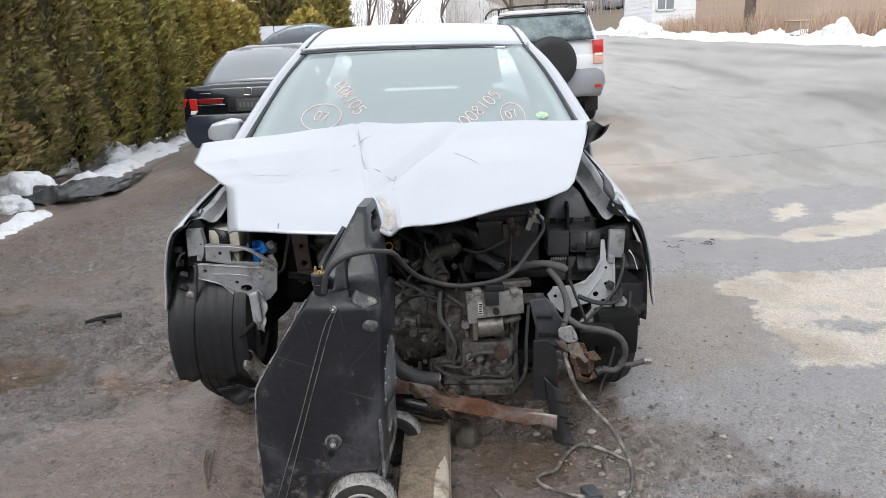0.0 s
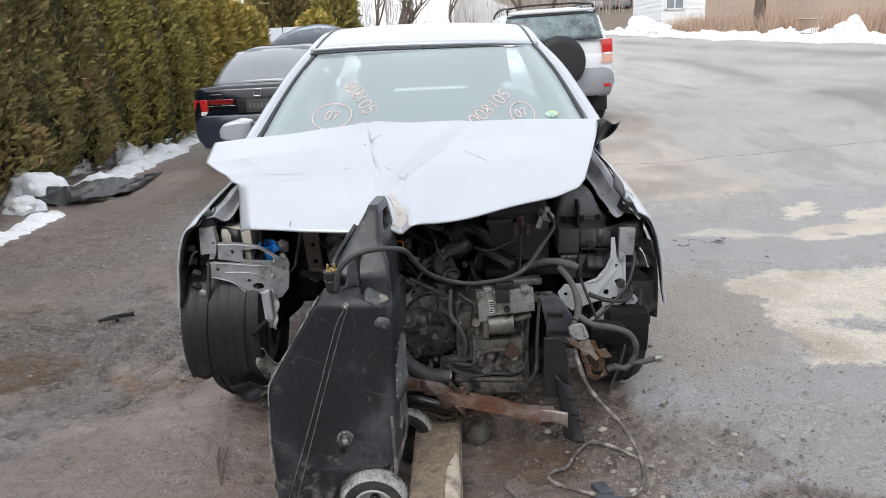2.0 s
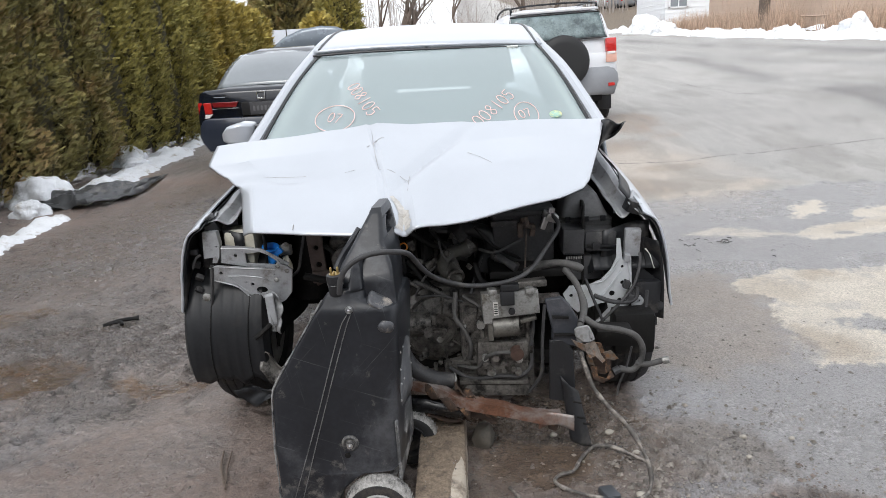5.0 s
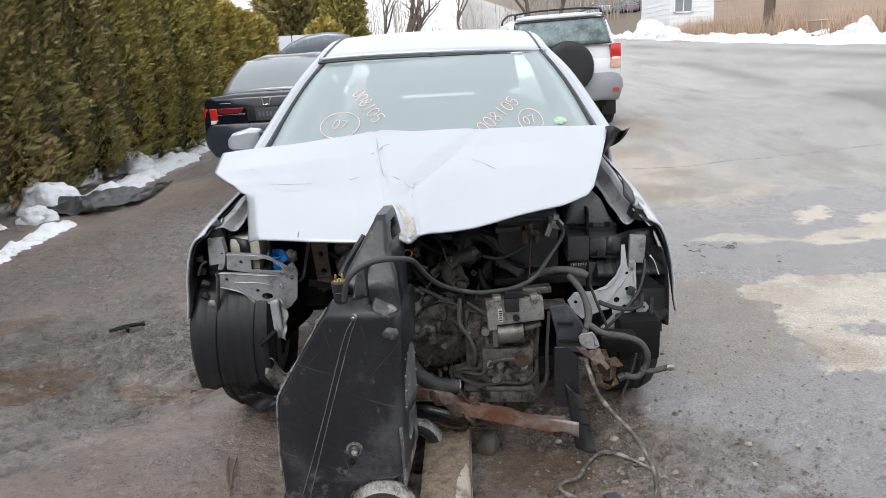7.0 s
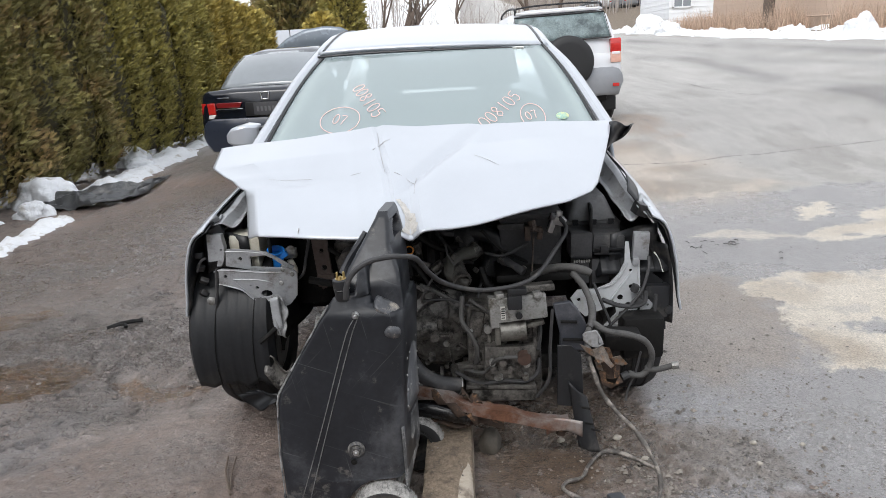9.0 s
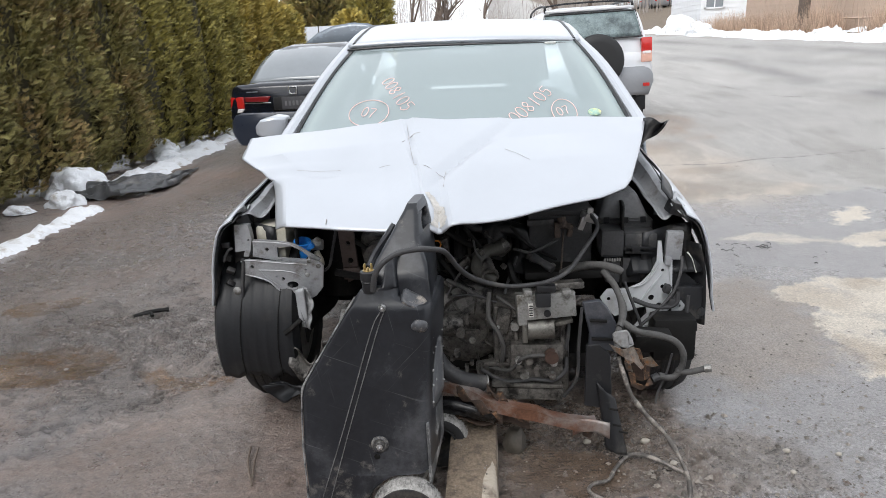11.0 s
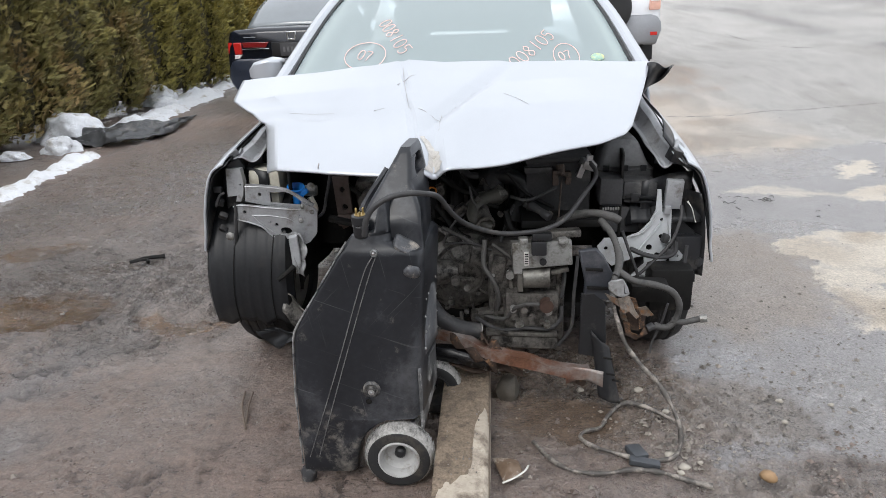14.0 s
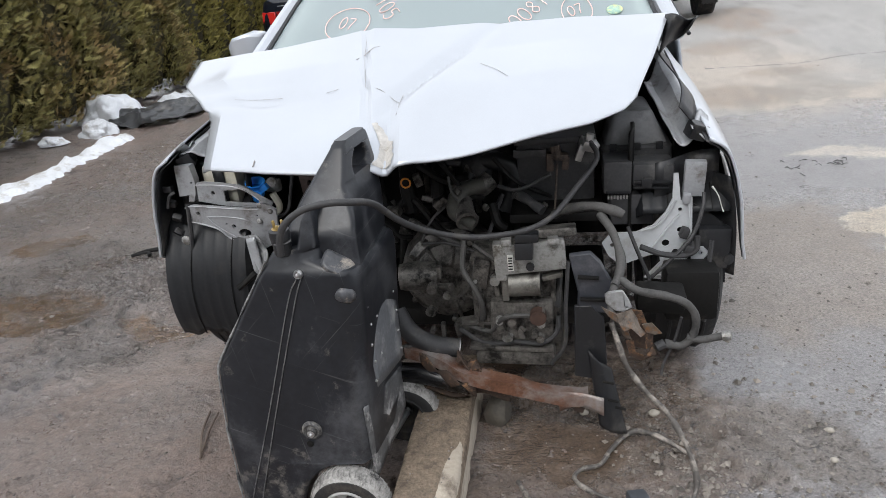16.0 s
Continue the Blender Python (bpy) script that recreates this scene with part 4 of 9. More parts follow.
def wheel(x, y, o):
    bm = B()
    prof = [(0.205, -0.085), (0.215, -0.1), (0.27, -0.104), (0.30, -0.09), (0.316, -0.06), (0.318, 0), (0.316, 0.06), (0.30, 0.09), (0.27, 0.104), (0.215, 0.1), (0.205, 0.085), (0.205, -0.085)]
    lathe(bm, (x, y, 0.312), (1, 0, 0), prof, 40)
    w = part("wheel", bm, M_RUBBER, sedan, "black road tyre")
    for gxx in (-0.05, -0.017, 0.017, 0.05):
        bm = B()
        lathe(bm, (x + gxx, y, 0.312), (1, 0, 0), [(0.3185, -0.006), (0.3205, -0.004), (0.3205, 0.004), (0.3185, 0.006)], 40)
        part("tread_rib", bm, M_RUBBER, w)
    bm = B()
    lathe(bm, (x, y, 0.312), (o, 0, 0), [(0.206, -0.08), (0.2, 0.06), (0.17, 0.075), (0.06, 0.085), (0.05, 0.1), (0.03, 0.1)], 32)
    part("rim", bm, M_ALU, w, "dull alloy rim")


for wx in (CX - 0.77, CX + 0.77):
    for wy in (AXLE, AXLE + 2.69):
        wheel(wx, wy, 1 if wx > CX else -1)


def liner(x0, x1, a0, a1, name, label, torn=0.0):
    bm = B()

    def f(u, v):
        a = radians(a0 + (a1 - a0) * v)
        x = x0 + (x1 - x0) * u
        r = 0.362 + 0.002 * math.cos(u * 4 * 2 * math.pi) ** 8 - 0.035 * step(0.86, 1.0, abs(u * 2 - 1)) + 0.006 * noise.noise(Vector((u * 3, v * 3, 1)))
        if torn and v > 0.97:
            a += 0.12 * noise.noise(Vector((u * 7, 3, 1)))
        return Vector((x, AXLE - r * math.cos(a), 0.335 + r * math.sin(a)))
    sheet(bm, f, 48, 34)
    lo = part(name, bm, M_LINER, sedan, label, solid=0.004)
    bm = B()
    for fx in (0.36, 0.80):
        x = x0 + (x1 - x0) * fx
        tube(bm, [(x + 0.012 * math.sin(k * 0.5), AXLE - 0.366 * math.cos(radians(a0 + (a1 - a0) * k / 10)), 0.335 + 0.366 * math.sin(radians(a0 + (a1 - a0) * k / 10))) for k in range(11)], 0.002, 5)
    part("seam", bm, M_DARK, lo)
    return lo


liner_l = liner(CX - 0.925, CX - 0.60, 115, -20, "fender_liner", "ribbed black plastic fender liner torn at its lower edge", 1)
liner_r = liner(CX + 0.62, CX + 0.895, 150, 40, "fender_liner", "black plastic fender liner")
# torn rag hanging under the liner
bm = B()
sheet(bm, lambda u, v: Vector((-0.90 + 0.14 * u + 0.03 * math.sin(v * 5), 2.30 + 0.02 * math.sin(6 * u), 0.175 - (0.07 * math.sin(u * 3.1) ** 0.7 + 0.01) * v)), 10, 8)
part("torn_flap", bm, M_LINER, liner_l, "torn hanging corner", solid=0.004)
bm = B()
sheet(bm, lambda u, v: Vector((-0.80 + 0.10 * u, 2.28 + 0.02 * math.sin(5 * v), 0.30 + 0.035 * math.sin(6 * u + v * 2) - 0.06 * v)), 8, 6)
part("torn_flap", bm, M_ENGINE, liner_l, "bent grey tag", solid=0.004)
# black sheets added in both front corners to stand for their shaded inside
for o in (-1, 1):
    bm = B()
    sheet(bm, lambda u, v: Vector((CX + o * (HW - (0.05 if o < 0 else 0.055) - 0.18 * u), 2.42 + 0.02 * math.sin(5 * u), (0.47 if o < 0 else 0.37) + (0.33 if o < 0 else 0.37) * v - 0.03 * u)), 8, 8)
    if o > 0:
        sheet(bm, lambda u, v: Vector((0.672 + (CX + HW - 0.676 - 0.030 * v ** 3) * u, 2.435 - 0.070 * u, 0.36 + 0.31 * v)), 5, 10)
    part("corner_blackout", bm, M_BLACKPL, sedan, "black sheet added for the shaded inside of the fender corner", solid=0.004)
    if o > 0:
        bm = B()
        plate(bm, [(0.60, 0.60), (0.645, 0.575), (0.70, 0.53), (0.735, 0.45), (0.738, 0.39), (0.717, 0.377), (0.719, 0.333), (0.57, 0.345), (0.60, 0.42)], [circle2(0.68, 0.398, 0.010)], lambda a, b, d: Vector((a, 2.375 + d - 0.04 * (a - 0.6), b)), 0.005)
        fs = part("corner_plate", bm, M_LINER, sedan, "dark plastic plate inside the fender", smooth=30)
        bm = B()
        plate(bm, [(0.615, 0.432), (0.636, 0.428), (0.650, 0.431), (0.658, 0.440), (0.658, 0.453), (0.650, 0.462), (0.636, 0.465), (0.615, 0.463)], [circle2(0.643, 0.447, 0.0045)], lambda a, b, d: Vector((a, 2.340 + d, b)), 0.003)
        part("eyelet_tab", bm, M_INNER, fs, "pale painted tab with a hole")
        part("plate_cap", lathe(B(), (0.718, 2.362, 0.418), (0.3, -1, 0), [(0.017, 0), (0.017, 0.012), (0.010, 0.014)], 12), M_BLACKPL, fs)
        part("torn_edge", tube(B(), [(0.663, 2.362, 0.645), (0.674, 2.358, 0.63), (0.683, 2.358, 0.612), (0.693, 2.36, 0.58), (0.698, 2.36, 0.568)], 0.0026, 5, wob=0.9), M_LABEL, fs, "pale torn edge")
    for k in range(6 if o < 0 else 0):
        z = 0.72 - 0.05 * k
        part("clip", box(B(), (CX + o * (HW - 0.055 + 0.012 * math.sin(k * 3)), 2.35, z), (0.03, 0.02, 0.022), (20 * k, 14 * k, 9 * k), 0.004), M_BLACKPL, sedan)
bm = B()
box(bm, (0.672, 2.37, 0.455), (0.10, 0.05, 0.13), (0, 4, 6), 0.012)
part("splash_shield", bm, M_BLACKPL, sedan, "black plastic end piece", smooth=30)

# body sides, roof, pillars and glass
for o, nm in ((-1, "door_side"), (1, "door_side")):
    bm = B()

    def side_f(u, v):
        y = 3.25 + u * 3.35
        z = 0.22 + 0.74 * v + 0.03 * u
        out = HW - 0.10 * abs(v - 0.45) ** 2 - 0.02 * v
        if u > 0.8:
            out -= 0.18 * ((u - 0.8) / 0.2) ** 2
        return Vector((CX + o * out, y, z))
    sheet(bm, side_f, 30, 14)
    part("door_side", bm, M_SILVER, sedan, "silver door and quarter panel", solid=0.01)
    bm = B()
    sheet(bm, lambda u, v: Vector((CX + o * (HW - 0.05 - (0.10 + 0.12 * 0.8) * v - 0.0), 3.22 + u * 2.55 + 0.72 * v * (1 - u) - 0.45 * v * u, 0.975 + 0.02 * u + 0.40 * v)), 20, 8)
    sg = part("side_window", bm, G_SIDE, sedan, "clear side glass")
    sg.visible_shadow = False
    bm = B()
    for yb, yt in ((4.18, 4.35), (5.15, 5.0)):
        tube(bm, [(CX + o * (HW - 0.055), yb, 0.97), (CX + o * (HW - 0.24), yt, 1.40)], 0.035, 6, smooth=False)
    part("door_pillar", bm, M_BLACKPL, sedan)
    # slanting front pillar: silver outside, dark seal, pale trim
    P0, P1, P2 = Vector((CX + o * 0.845, 3.10, 0.975)), Vector((CX + o * 0.735, 3.60, 1.246)), Vector((CX + o * 0.655, 3.98, 1.394 - 0.012 * o))
    for nm2, off, rad, mt, lb in (("front_pillar", Vector((-o * 0.016, 0.0, 0.004)), 0.035, M_SILVER, "silver front pillar"), ("window_seal", Vector((o * 0.030, 0.02, -0.006)), 0.007, M_BLACKPL, "black window seal"), ("pillar_trim", Vector((-o * 0.090, 0.06, -0.01)), 0.030, M_TRIMBEIGE, "pale pillar trim")):
        bm = B()
        tube(bm, [P0 + off, P1 + off, P2 + off] + ([Vector((CX + o * 0.632, 4.2, 1.445 - 0.012 * o)), Vector((CX + o * 0.622, 4.5, 1.486 - 0.012 * o)), Vector((CX + o * 0.61, 5.2, 1.50 - 0.012 * o))] if nm2 == "front_pillar" else []), rad, 10)
        part(nm2, bm, mt, sedan, lb)


def roof_f(u, v):
    x = (u * 2 - 1)
    y = 3.84 + 0.05 * x * x + v * 1.84
    w = 0.640 - 0.03 * v
    z = float(np.interp(y, (3.84, 4.0, 4.15, 4.4, 4.6, 5.0, 5.68), (1.392, 1.428, 1.458, 1.500, 1.522, 1.538, 1.495))) + 0.026 * (1 - abs(x) ** 2.4) - 0.012 * x
    return Vector((CX + w * x, y, z))


part("roof", sheet(B(), roof_f, 40, 24), M_SILVER, sedan, "silver roof panel", solid=0.02)
for uu in (0.025, 0.975):
    part("drip_seal", tube(B(), [roof_f(uu, i / 12 * 0.8) + Vector((0, 0, 0.011)) for i in range(13)], 0.007, 6), M_BLACKPL, sedan, "black roof drip seal")
bm = B()
tube(bm, [roof_f(i / 10, 0) + Vector((0, -0.026, -0.018)) for i in range(11)], 0.006, 8, 3)
part("screen_seal", bm, M_BLACKPL, sedan, "black rubber seal")


def screen_f(u, v):
    x = u * 2 - 1
    w = 0.765 + (0.590 - 0.765) * v
    y = 2.96 + 0.17 * x * x + v * (0.955 - 0.12 * x * x)
    z = 0.985 + 0.035 * x * x + v * (0.435 - 0.035 * x * x) - 0.0 + 0.035 * math.sin(v * math.pi) + 0.035 * (1 - x * x) * v * 0.3
    return Vector((CX + w * x, y, z))


screen = part("windshield", sheet(B(), lambda u, v: screen_f(u, 0.905 * v), 30, 16), G_SCREEN, sedan, "windshield with paint pen numbers, pale sky haze put into its colour")
screen.visible_shadow = False
for uu, o in ((0.0, -1), (1.0, 1)):
    bm = B()
    loft(bm, [[screen_f(uu, v) + Vector(q) for q in ((o * 0.012, 0.004, 0.008), (o * 0.008, -0.006, 0.010), (-o * 0.003, -0.006, 0.007), (-o * 0.003, 0.004, 0.0), (o * 0.018, 0.02, -0.01))] for v in [0.92 * i / 14 - 0.01 for i in range(15)]])
    part("screen_seal", bm, M_BLACKPL, sedan, "black rubber seal", smooth=50)
    bm = B()
    tube(bm, [screen_f(abs(uu - 0.028), 0.03 + 0.85 * i / 8) + Vector((0, 0.01, -0.008)) for i in range(9)], 0.011, 6)
    part("pillar_trim", bm, M_TRIMBEIGE, sedan, "pale pillar trim")
bm = B()
sheet(bm, lambda u, v: (screen_f(u, 0.90) + Vector((0, 0.012, -0.006))).lerp(roof_f(u, 0.03) + Vector((0, 0, -0.02)), v), 20, 3)
part("screen_header", bm, M_SILVER, sedan, "silver roof edge above the windshield", solid=0.004)
bm = B()
sheet(bm, lambda u, v: screen_f(0.36 + 0.27 * u, 0.80 + 0.10 * v) + Vector((0, 0.012, -0.012)), 16, 2)
part("shade_band", bm, M_GREYGLASS, screen, "dark patch round the mirror mount")
# rear window, shelf, boot
bm = B()
sheet(bm, lambda u, v: Vector((CX + (u * 2 - 1) * (0.58 + 0.12 * v), 5.66 + 0.62 * v, 1.485 - 0.435 * v)), 12, 6)
rw = part("rear_window", bm, G_SIDE, sedan)
rw.visible_shadow = False
bm = B()
sheet(bm, lambda u, v: Vector((CX + (u * 2 - 1) * (0.82 - 0.1 * v * v), 6.26 + 0.5 * v, 1.04 - 0.03 * v - 0.02 * abs(u * 2 - 1) ** 3)), 12, 6)
sheet(bm, lambda u, v: Vector((CX + (u * 2 - 1) * 0.74, 6.76 + 0.05 * math.sin(v * 3), 1.01 - 0.75 * v)), 12, 6)
part("boot_lid", bm, M_SILVER, sedan, "", solid=0.01)


def seat(x, y, wd, name, tall=0.58):
    bm = B()
    box(bm, (x, y, 0.55), (wd, 0.5, 0.16), (6, 0, 0), 0.05)
    st = part(name, bm, M_SEAT, sedan, "dark cloth seat", smooth=60)
    bm = B()
    box(bm, (x, y + 0.30, 0.55 + tall / 2), (wd, 0.14, tall * 0.92), (-14, 0, 0), 0.05)
    part("backrest", bm, M_SEAT, st, "", smooth=60)
    return st


for sx in (CX - 0.37, CX + 0.37):
    st = seat(sx, 4.25, 0.5, "front_seat")
    bm = B()
    box(bm, (sx, 4.68, 1.205), (0.25, 0.10, 0.20), (-10, 0, 0), 0.045)
    hr = part("headrest", bm, M_SEAT, st, "dark cloth headrest", smooth=60)
    bm = B()
    for dx in (-0.06, 0.06):
        cyl(bm, (sx + dx, 4.66, 1.08), (sx + dx, 4.67, 1.17), 0.006, n=8)
    part("post", bm, M_STEEL, hr)
rear_seat = seat(CX, 5.2, 1.3, "rear_seat", 0.46)
bm = B()
sheet(bm, lambda u, v: Vector((CX + (u * 2 - 1) * 0.76, 3.02 + 0.14 * (u * 2 - 1) ** 2 + 0.55 * v, 0.985 + 0.02 * math.sin(v * 3) + 0.03 * math.exp(-((u - 0.74) / 0.12) ** 2) * v)), 24, 8)
sheet(bm, lambda u, v: Vector((CX + (u * 2 - 1) * 0.76, 3.57 + 0.14 * (u * 2 - 1) ** 2 + 0.05 * v, 0.985 - 0.5 * v)), 24, 4)
part("dashboard", bm, M_DASH, sedan, "dark moulded dashboard", solid=0.01)
bm = B()
lathe(bm, (CX + 0.37, 3.80, 0.98), (0, -0.9, 0.42), [(0.172, 0.0), (0.178, 0.012), (0.19, 0.017), (0.202, 0.012), (0.206, 0), (0.202, -0.012), (0.19, -0.017), (0.178, -0.012), (0.172, 0.0)], 32)
sw = part("steering_wheel", bm, M_DASH, sedan, "black steering wheel")
bm = B()
box(bm, (CX + 0.37, 3.80, 0.98), (0.16, 0.04, 0.12), (-25, 0, 0), 0.03)
box(bm, (CX + 0.37, 3.80, 0.98), (0.37, 0.015, 0.03), (-25, 0, 0), 0.006)
part("airbag_boss", bm, M_DASH, sw)
bm = B()
box(bm, (CX, 3.80, 1.345), (0.25, 0.035, 0.065), (-10, 0, 0), 0.015)
cyl(bm, (CX, 3.80, 1.37), (CX, 3.84, 1.40), 0.014)
part("rear_view_mirror", bm, M_BLACKPL, sedan, "black interior mirror")
bm = B()
box(bm, (CX, 5.0, 0.35), (1.55, 3.4, 0.06))
part("floor_pan", bm, M_DARK, sedan)

# door mirror
bm = B()
loft(bm, [[Vector((-1.045 + dx, 3.36 + dy, z)) for dx, dy, z in q] for q in (
    [(0.02, -0.03, 1.10), (0.02, 0.05, 1.105), (0.02, 0.05, 0.985), (0.02, -0.03, 0.985)],
    [(-0.05, -0.075, 1.108), (-0.05, 0.05, 1.115), (-0.05, 0.05, 0.98), (-0.05, -0.07, 0.98)],
    [(-0.13, -0.07, 1.09), (-0.13, 0.05, 1.095), (-0.13, 0.05, 0.985), (-0.13, -0.06, 0.985)],
    [(-0.175, -0.03, 1.05), (-0.175, 0.045, 1.055), (-0.175, 0.045, 1.0), (-0.175, -0.03, 1.0)])])
bmesh.ops.scale(bm, vec=(0.86, 0.9, 0.82), verts=bm.verts[:], space=Matrix.Translation((1.03, -3.36, -1.05)))
dm = part("door_mirror", bm, M_SILVER, sedan, "silver door mirror shell", bevel=0.012, smooth=50)
bm = B()
box(bm, (-1.005, 3.36, 1.035), (0.045, 0.07, 0.10), (0, 0, 8), 0.015)
part("mirror_arm", bm, M_BLACKPL, dm)

# black weatherstrip and cowl corner lifting at the hood's side
bm = B()
sheet(bm, lambda u, v: Vector((0.572 + 0.105 * u - 0.02 * v, 2.72 - 0.03 * math.sin(5 * u + 2 * v), 1.084 - 0.020 * u + 0.008 * math.sin(7 * u) - 0.115 * (1 - u) ** 0.7 * v)), 12, 8)
sheet(bm, lambda u, v: Vector((0.57 + 0.04 * v + 0.02 * math.sin(u * 5), 2.40 + 0.34 * u, 0.87 + 0.12 * u - 0.05 * v)), 10, 4)
part("cowl_corner", bm, M_BLACKPL, sedan, "torn black cowl trim", solid=0.004, smooth=30)

# ---------------------------------------------------------------- engine bay
def xz(y, lean=0.0):
    """Places on an upright plane facing the street end."""
    return lambda a, b, d: Vector((a, y + d + lean * (b - 0.5), b))


# bay shell, coloured near-black to stand for the shade in there
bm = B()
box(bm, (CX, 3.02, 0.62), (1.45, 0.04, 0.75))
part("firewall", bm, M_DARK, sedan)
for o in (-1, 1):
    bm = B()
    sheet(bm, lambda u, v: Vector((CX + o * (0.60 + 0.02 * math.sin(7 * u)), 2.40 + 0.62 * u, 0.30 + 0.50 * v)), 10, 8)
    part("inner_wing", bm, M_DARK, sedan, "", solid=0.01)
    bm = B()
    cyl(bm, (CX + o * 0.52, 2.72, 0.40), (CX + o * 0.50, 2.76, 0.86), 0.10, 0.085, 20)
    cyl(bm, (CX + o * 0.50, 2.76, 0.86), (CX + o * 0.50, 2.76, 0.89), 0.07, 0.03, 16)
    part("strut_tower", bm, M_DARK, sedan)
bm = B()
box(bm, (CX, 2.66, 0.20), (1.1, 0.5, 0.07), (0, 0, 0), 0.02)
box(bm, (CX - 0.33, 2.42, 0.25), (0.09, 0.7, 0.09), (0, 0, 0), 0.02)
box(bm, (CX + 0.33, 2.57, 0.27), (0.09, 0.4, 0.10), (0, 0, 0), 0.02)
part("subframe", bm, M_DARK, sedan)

# left headlamp carrier: pressed grey plate with holes, a recessed upper rail and a sharp lower flange
bm = B()
plate(bm, [(-0.953, 0.664), (-0.926, 0.668), (-0.82, 0.656), (-0.706, 0.645), (-0.690, 0.664), (-0.665, 0.655), (-0.649, 0.638), (-0.655, 0.590), (-0.662, 0.548), (-0.69, 0.515), (-0.722, 0.500), (-0.745, 0.520), (-0.763, 0.532), (-0.794, 0.522), (-0.832, 0.542), (-0.86, 0.575), (-0.902, 0.594), (-0.948, 0.607), (-0.958, 0.626)],
      [[(-0.774 + 0.022 * math.cos(a / 7 * math.pi), 0.562 + 0.014 * math.sin(a / 7 * math.pi)) for a in range(14)], circle2(-0.806, 0.587, 0.007), circle2(-0.917, 0.638, 0.007), circle2(-0.829, 0.597, 0.003), circle2(-0.712, 0.60, 0.004), circle2(-0.716, 0.622, 0.003)], xz(2.345, -0.10), 0.010)
carrier = part("headlamp_carrier", bm, M_INNER, sedan, "pressed grey metal headlamp carrier", smooth=30)
bm = B()
plate(bm, [(-0.917, 0.672), (-0.908, 0.736), (-0.886, 0.738), (-0.822, 0.731), (-0.758, 0.719), (-0.725, 0.698), (-0.685, 0.671), (-0.662, 0.658), (-0.675, 0.640), (-0.706, 0.640), (-0.825, 0.652)],
      [[(-0.822, 0.705), (-0.767, 0.707), (-0.74, 0.694), (-0.709, 0.668), (-0.712, 0.655), (-0.823, 0.666)], circle2(-0.86, 0.698, 0.007)], xz(2.362, -0.05), 0.006)
part("upper_rail", bm, M_INNER, carrier, "grey pressed upper rail", smooth=30)
for line, r in (([(-0.955, 0.660), (-0.926, 0.665), (-0.82, 0.653), (-0.71, 0.643)], 0.002), ([(-0.955, 0.612), (-0.902, 0.596), (-0.86, 0.578), (-0.83, 0.545), (-0.795, 0.525)], 0.0025), ([(-0.905, 0.734), (-0.822, 0.729), (-0.758, 0.717), (-0.725, 0.696), (-0.685, 0.669)], 0.002),
                ([(-0.89, 0.625), (-0.82, 0.622), (-0.765, 0.612), (-0.735, 0.595)], 0.0018), ([(-0.89, 0.625), (-0.872, 0.600), (-0.838, 0.570), (-0.81, 0.550)], 0.0018)):
    part("pressing_rib", tube(B(), [(a, 2.343 - 0.10 * (b - 0.5) + (0.012 if b > 0.67 else 0.0), b) for a, b in line], r, 6), M_INNER, carrier)
for a, b in ((-0.70, 0.655), (-0.668, 0.635), (-0.712, 0.602)):
    part("carrier_bolt", lathe(B(), (a, 2.335, b), (0, -1, 0.1), [(0.009, 0), (0.009, 0.005), (0.005, 0.008)], 10), M_ALU, carrier)
bm = B()
sheet(bm, lambda u, v: Vector((-0.750 + (0.036 + 0.030 * math.sin(min(1, v * 1.6) * 2.2) - 0.020 * v + 0.003 * math.sin(v * 19)) * u + 0.012 * v * (1 - u), 2.318 - 0.022 * abs(u - 0.45) - 0.005 * math.sin(v * 17) * u - 0.006 * noise.noise(Vector((u * 5, v * 9, 2))) - 0.02 * v, 0.562 - 0.150 * v - 0.012 * u * v)), 14, 30)
crash = part("crash_box", bm, mat("dull_bracket", (0.27, 0.275, 0.28), 0.5, 0.3, 0.3, 12, 0.15, second=(0.09, 0.085, 0.08), blot=0.4, blot_scale=14), sedan, "crumpled grey bracket", solid=0.004, smooth=22)
bm = B()
sheet(bm, lambda u, v: Vector((-0.755 + 0.034 * u + 0.004 * v, 2.300 - 0.006 * u, 0.555 - 0.13 * v + 0.01 * u)), 4, 8)
part("bracket_strap", bm, M_INNER, crash, "flat grey strap", solid=0.005, smooth=30)
bm = B()
tube(bm, [(-0.74, 2.28, 0.445), (-0.765, 2.27, 0.425), (-0.80, 2.26, 0.40)], 0.010, 8)
part("tow_pin", bm, M_DARK, sedan)
bm = B()
plate(bm, [(-0.973, 0.794), (-0.921, 0.792), (-0.915, 0.74), (-0.922, 0.696), (-0.934, 0.671), (-0.952, 0.672), (-0.945, 0.694), (-0.981, 0.69)], [circle2(-0.927, 0.735, 0.004)], xz(2.355), 0.03)
part("upper_bracket", bm, M_INNER, sedan, "grey upright bracket")
bm = B()
lathe(bm, (-0.985, 2.335, 0.545), (0, -1, 0), [(0.014, 0), (0.016, 0.004), (0.008, 0.008)], 14)
box(bm, (-0.985, 2.34, 0.53), (0.022, 0.01, 0.05), (0, 0, 0), 0.004)
part("clip_washer", bm, M_ALU, sedan, "pale clip")
bm = B()
tube(bm, [(-0.945, 2.33, 0.67), (-0.960, 2.328, 0.56), (-0.975, 2.325, 0.484)], 0.007, 6)
tube(bm, [(-1.02, 2.335, 0.66), (-1.0, 2.33, 0.70), (-0.985, 2.34, 0.71)], 0.005, 6)
part("drain_tube", bm, M_CABLE, sedan)

# washer bottle, blue funnel cap
bm = B()
box(bm, (-0.857, 2.47, 0.728), (0.122, 0.13, 0.095), (0, 0, 0), 0.022)
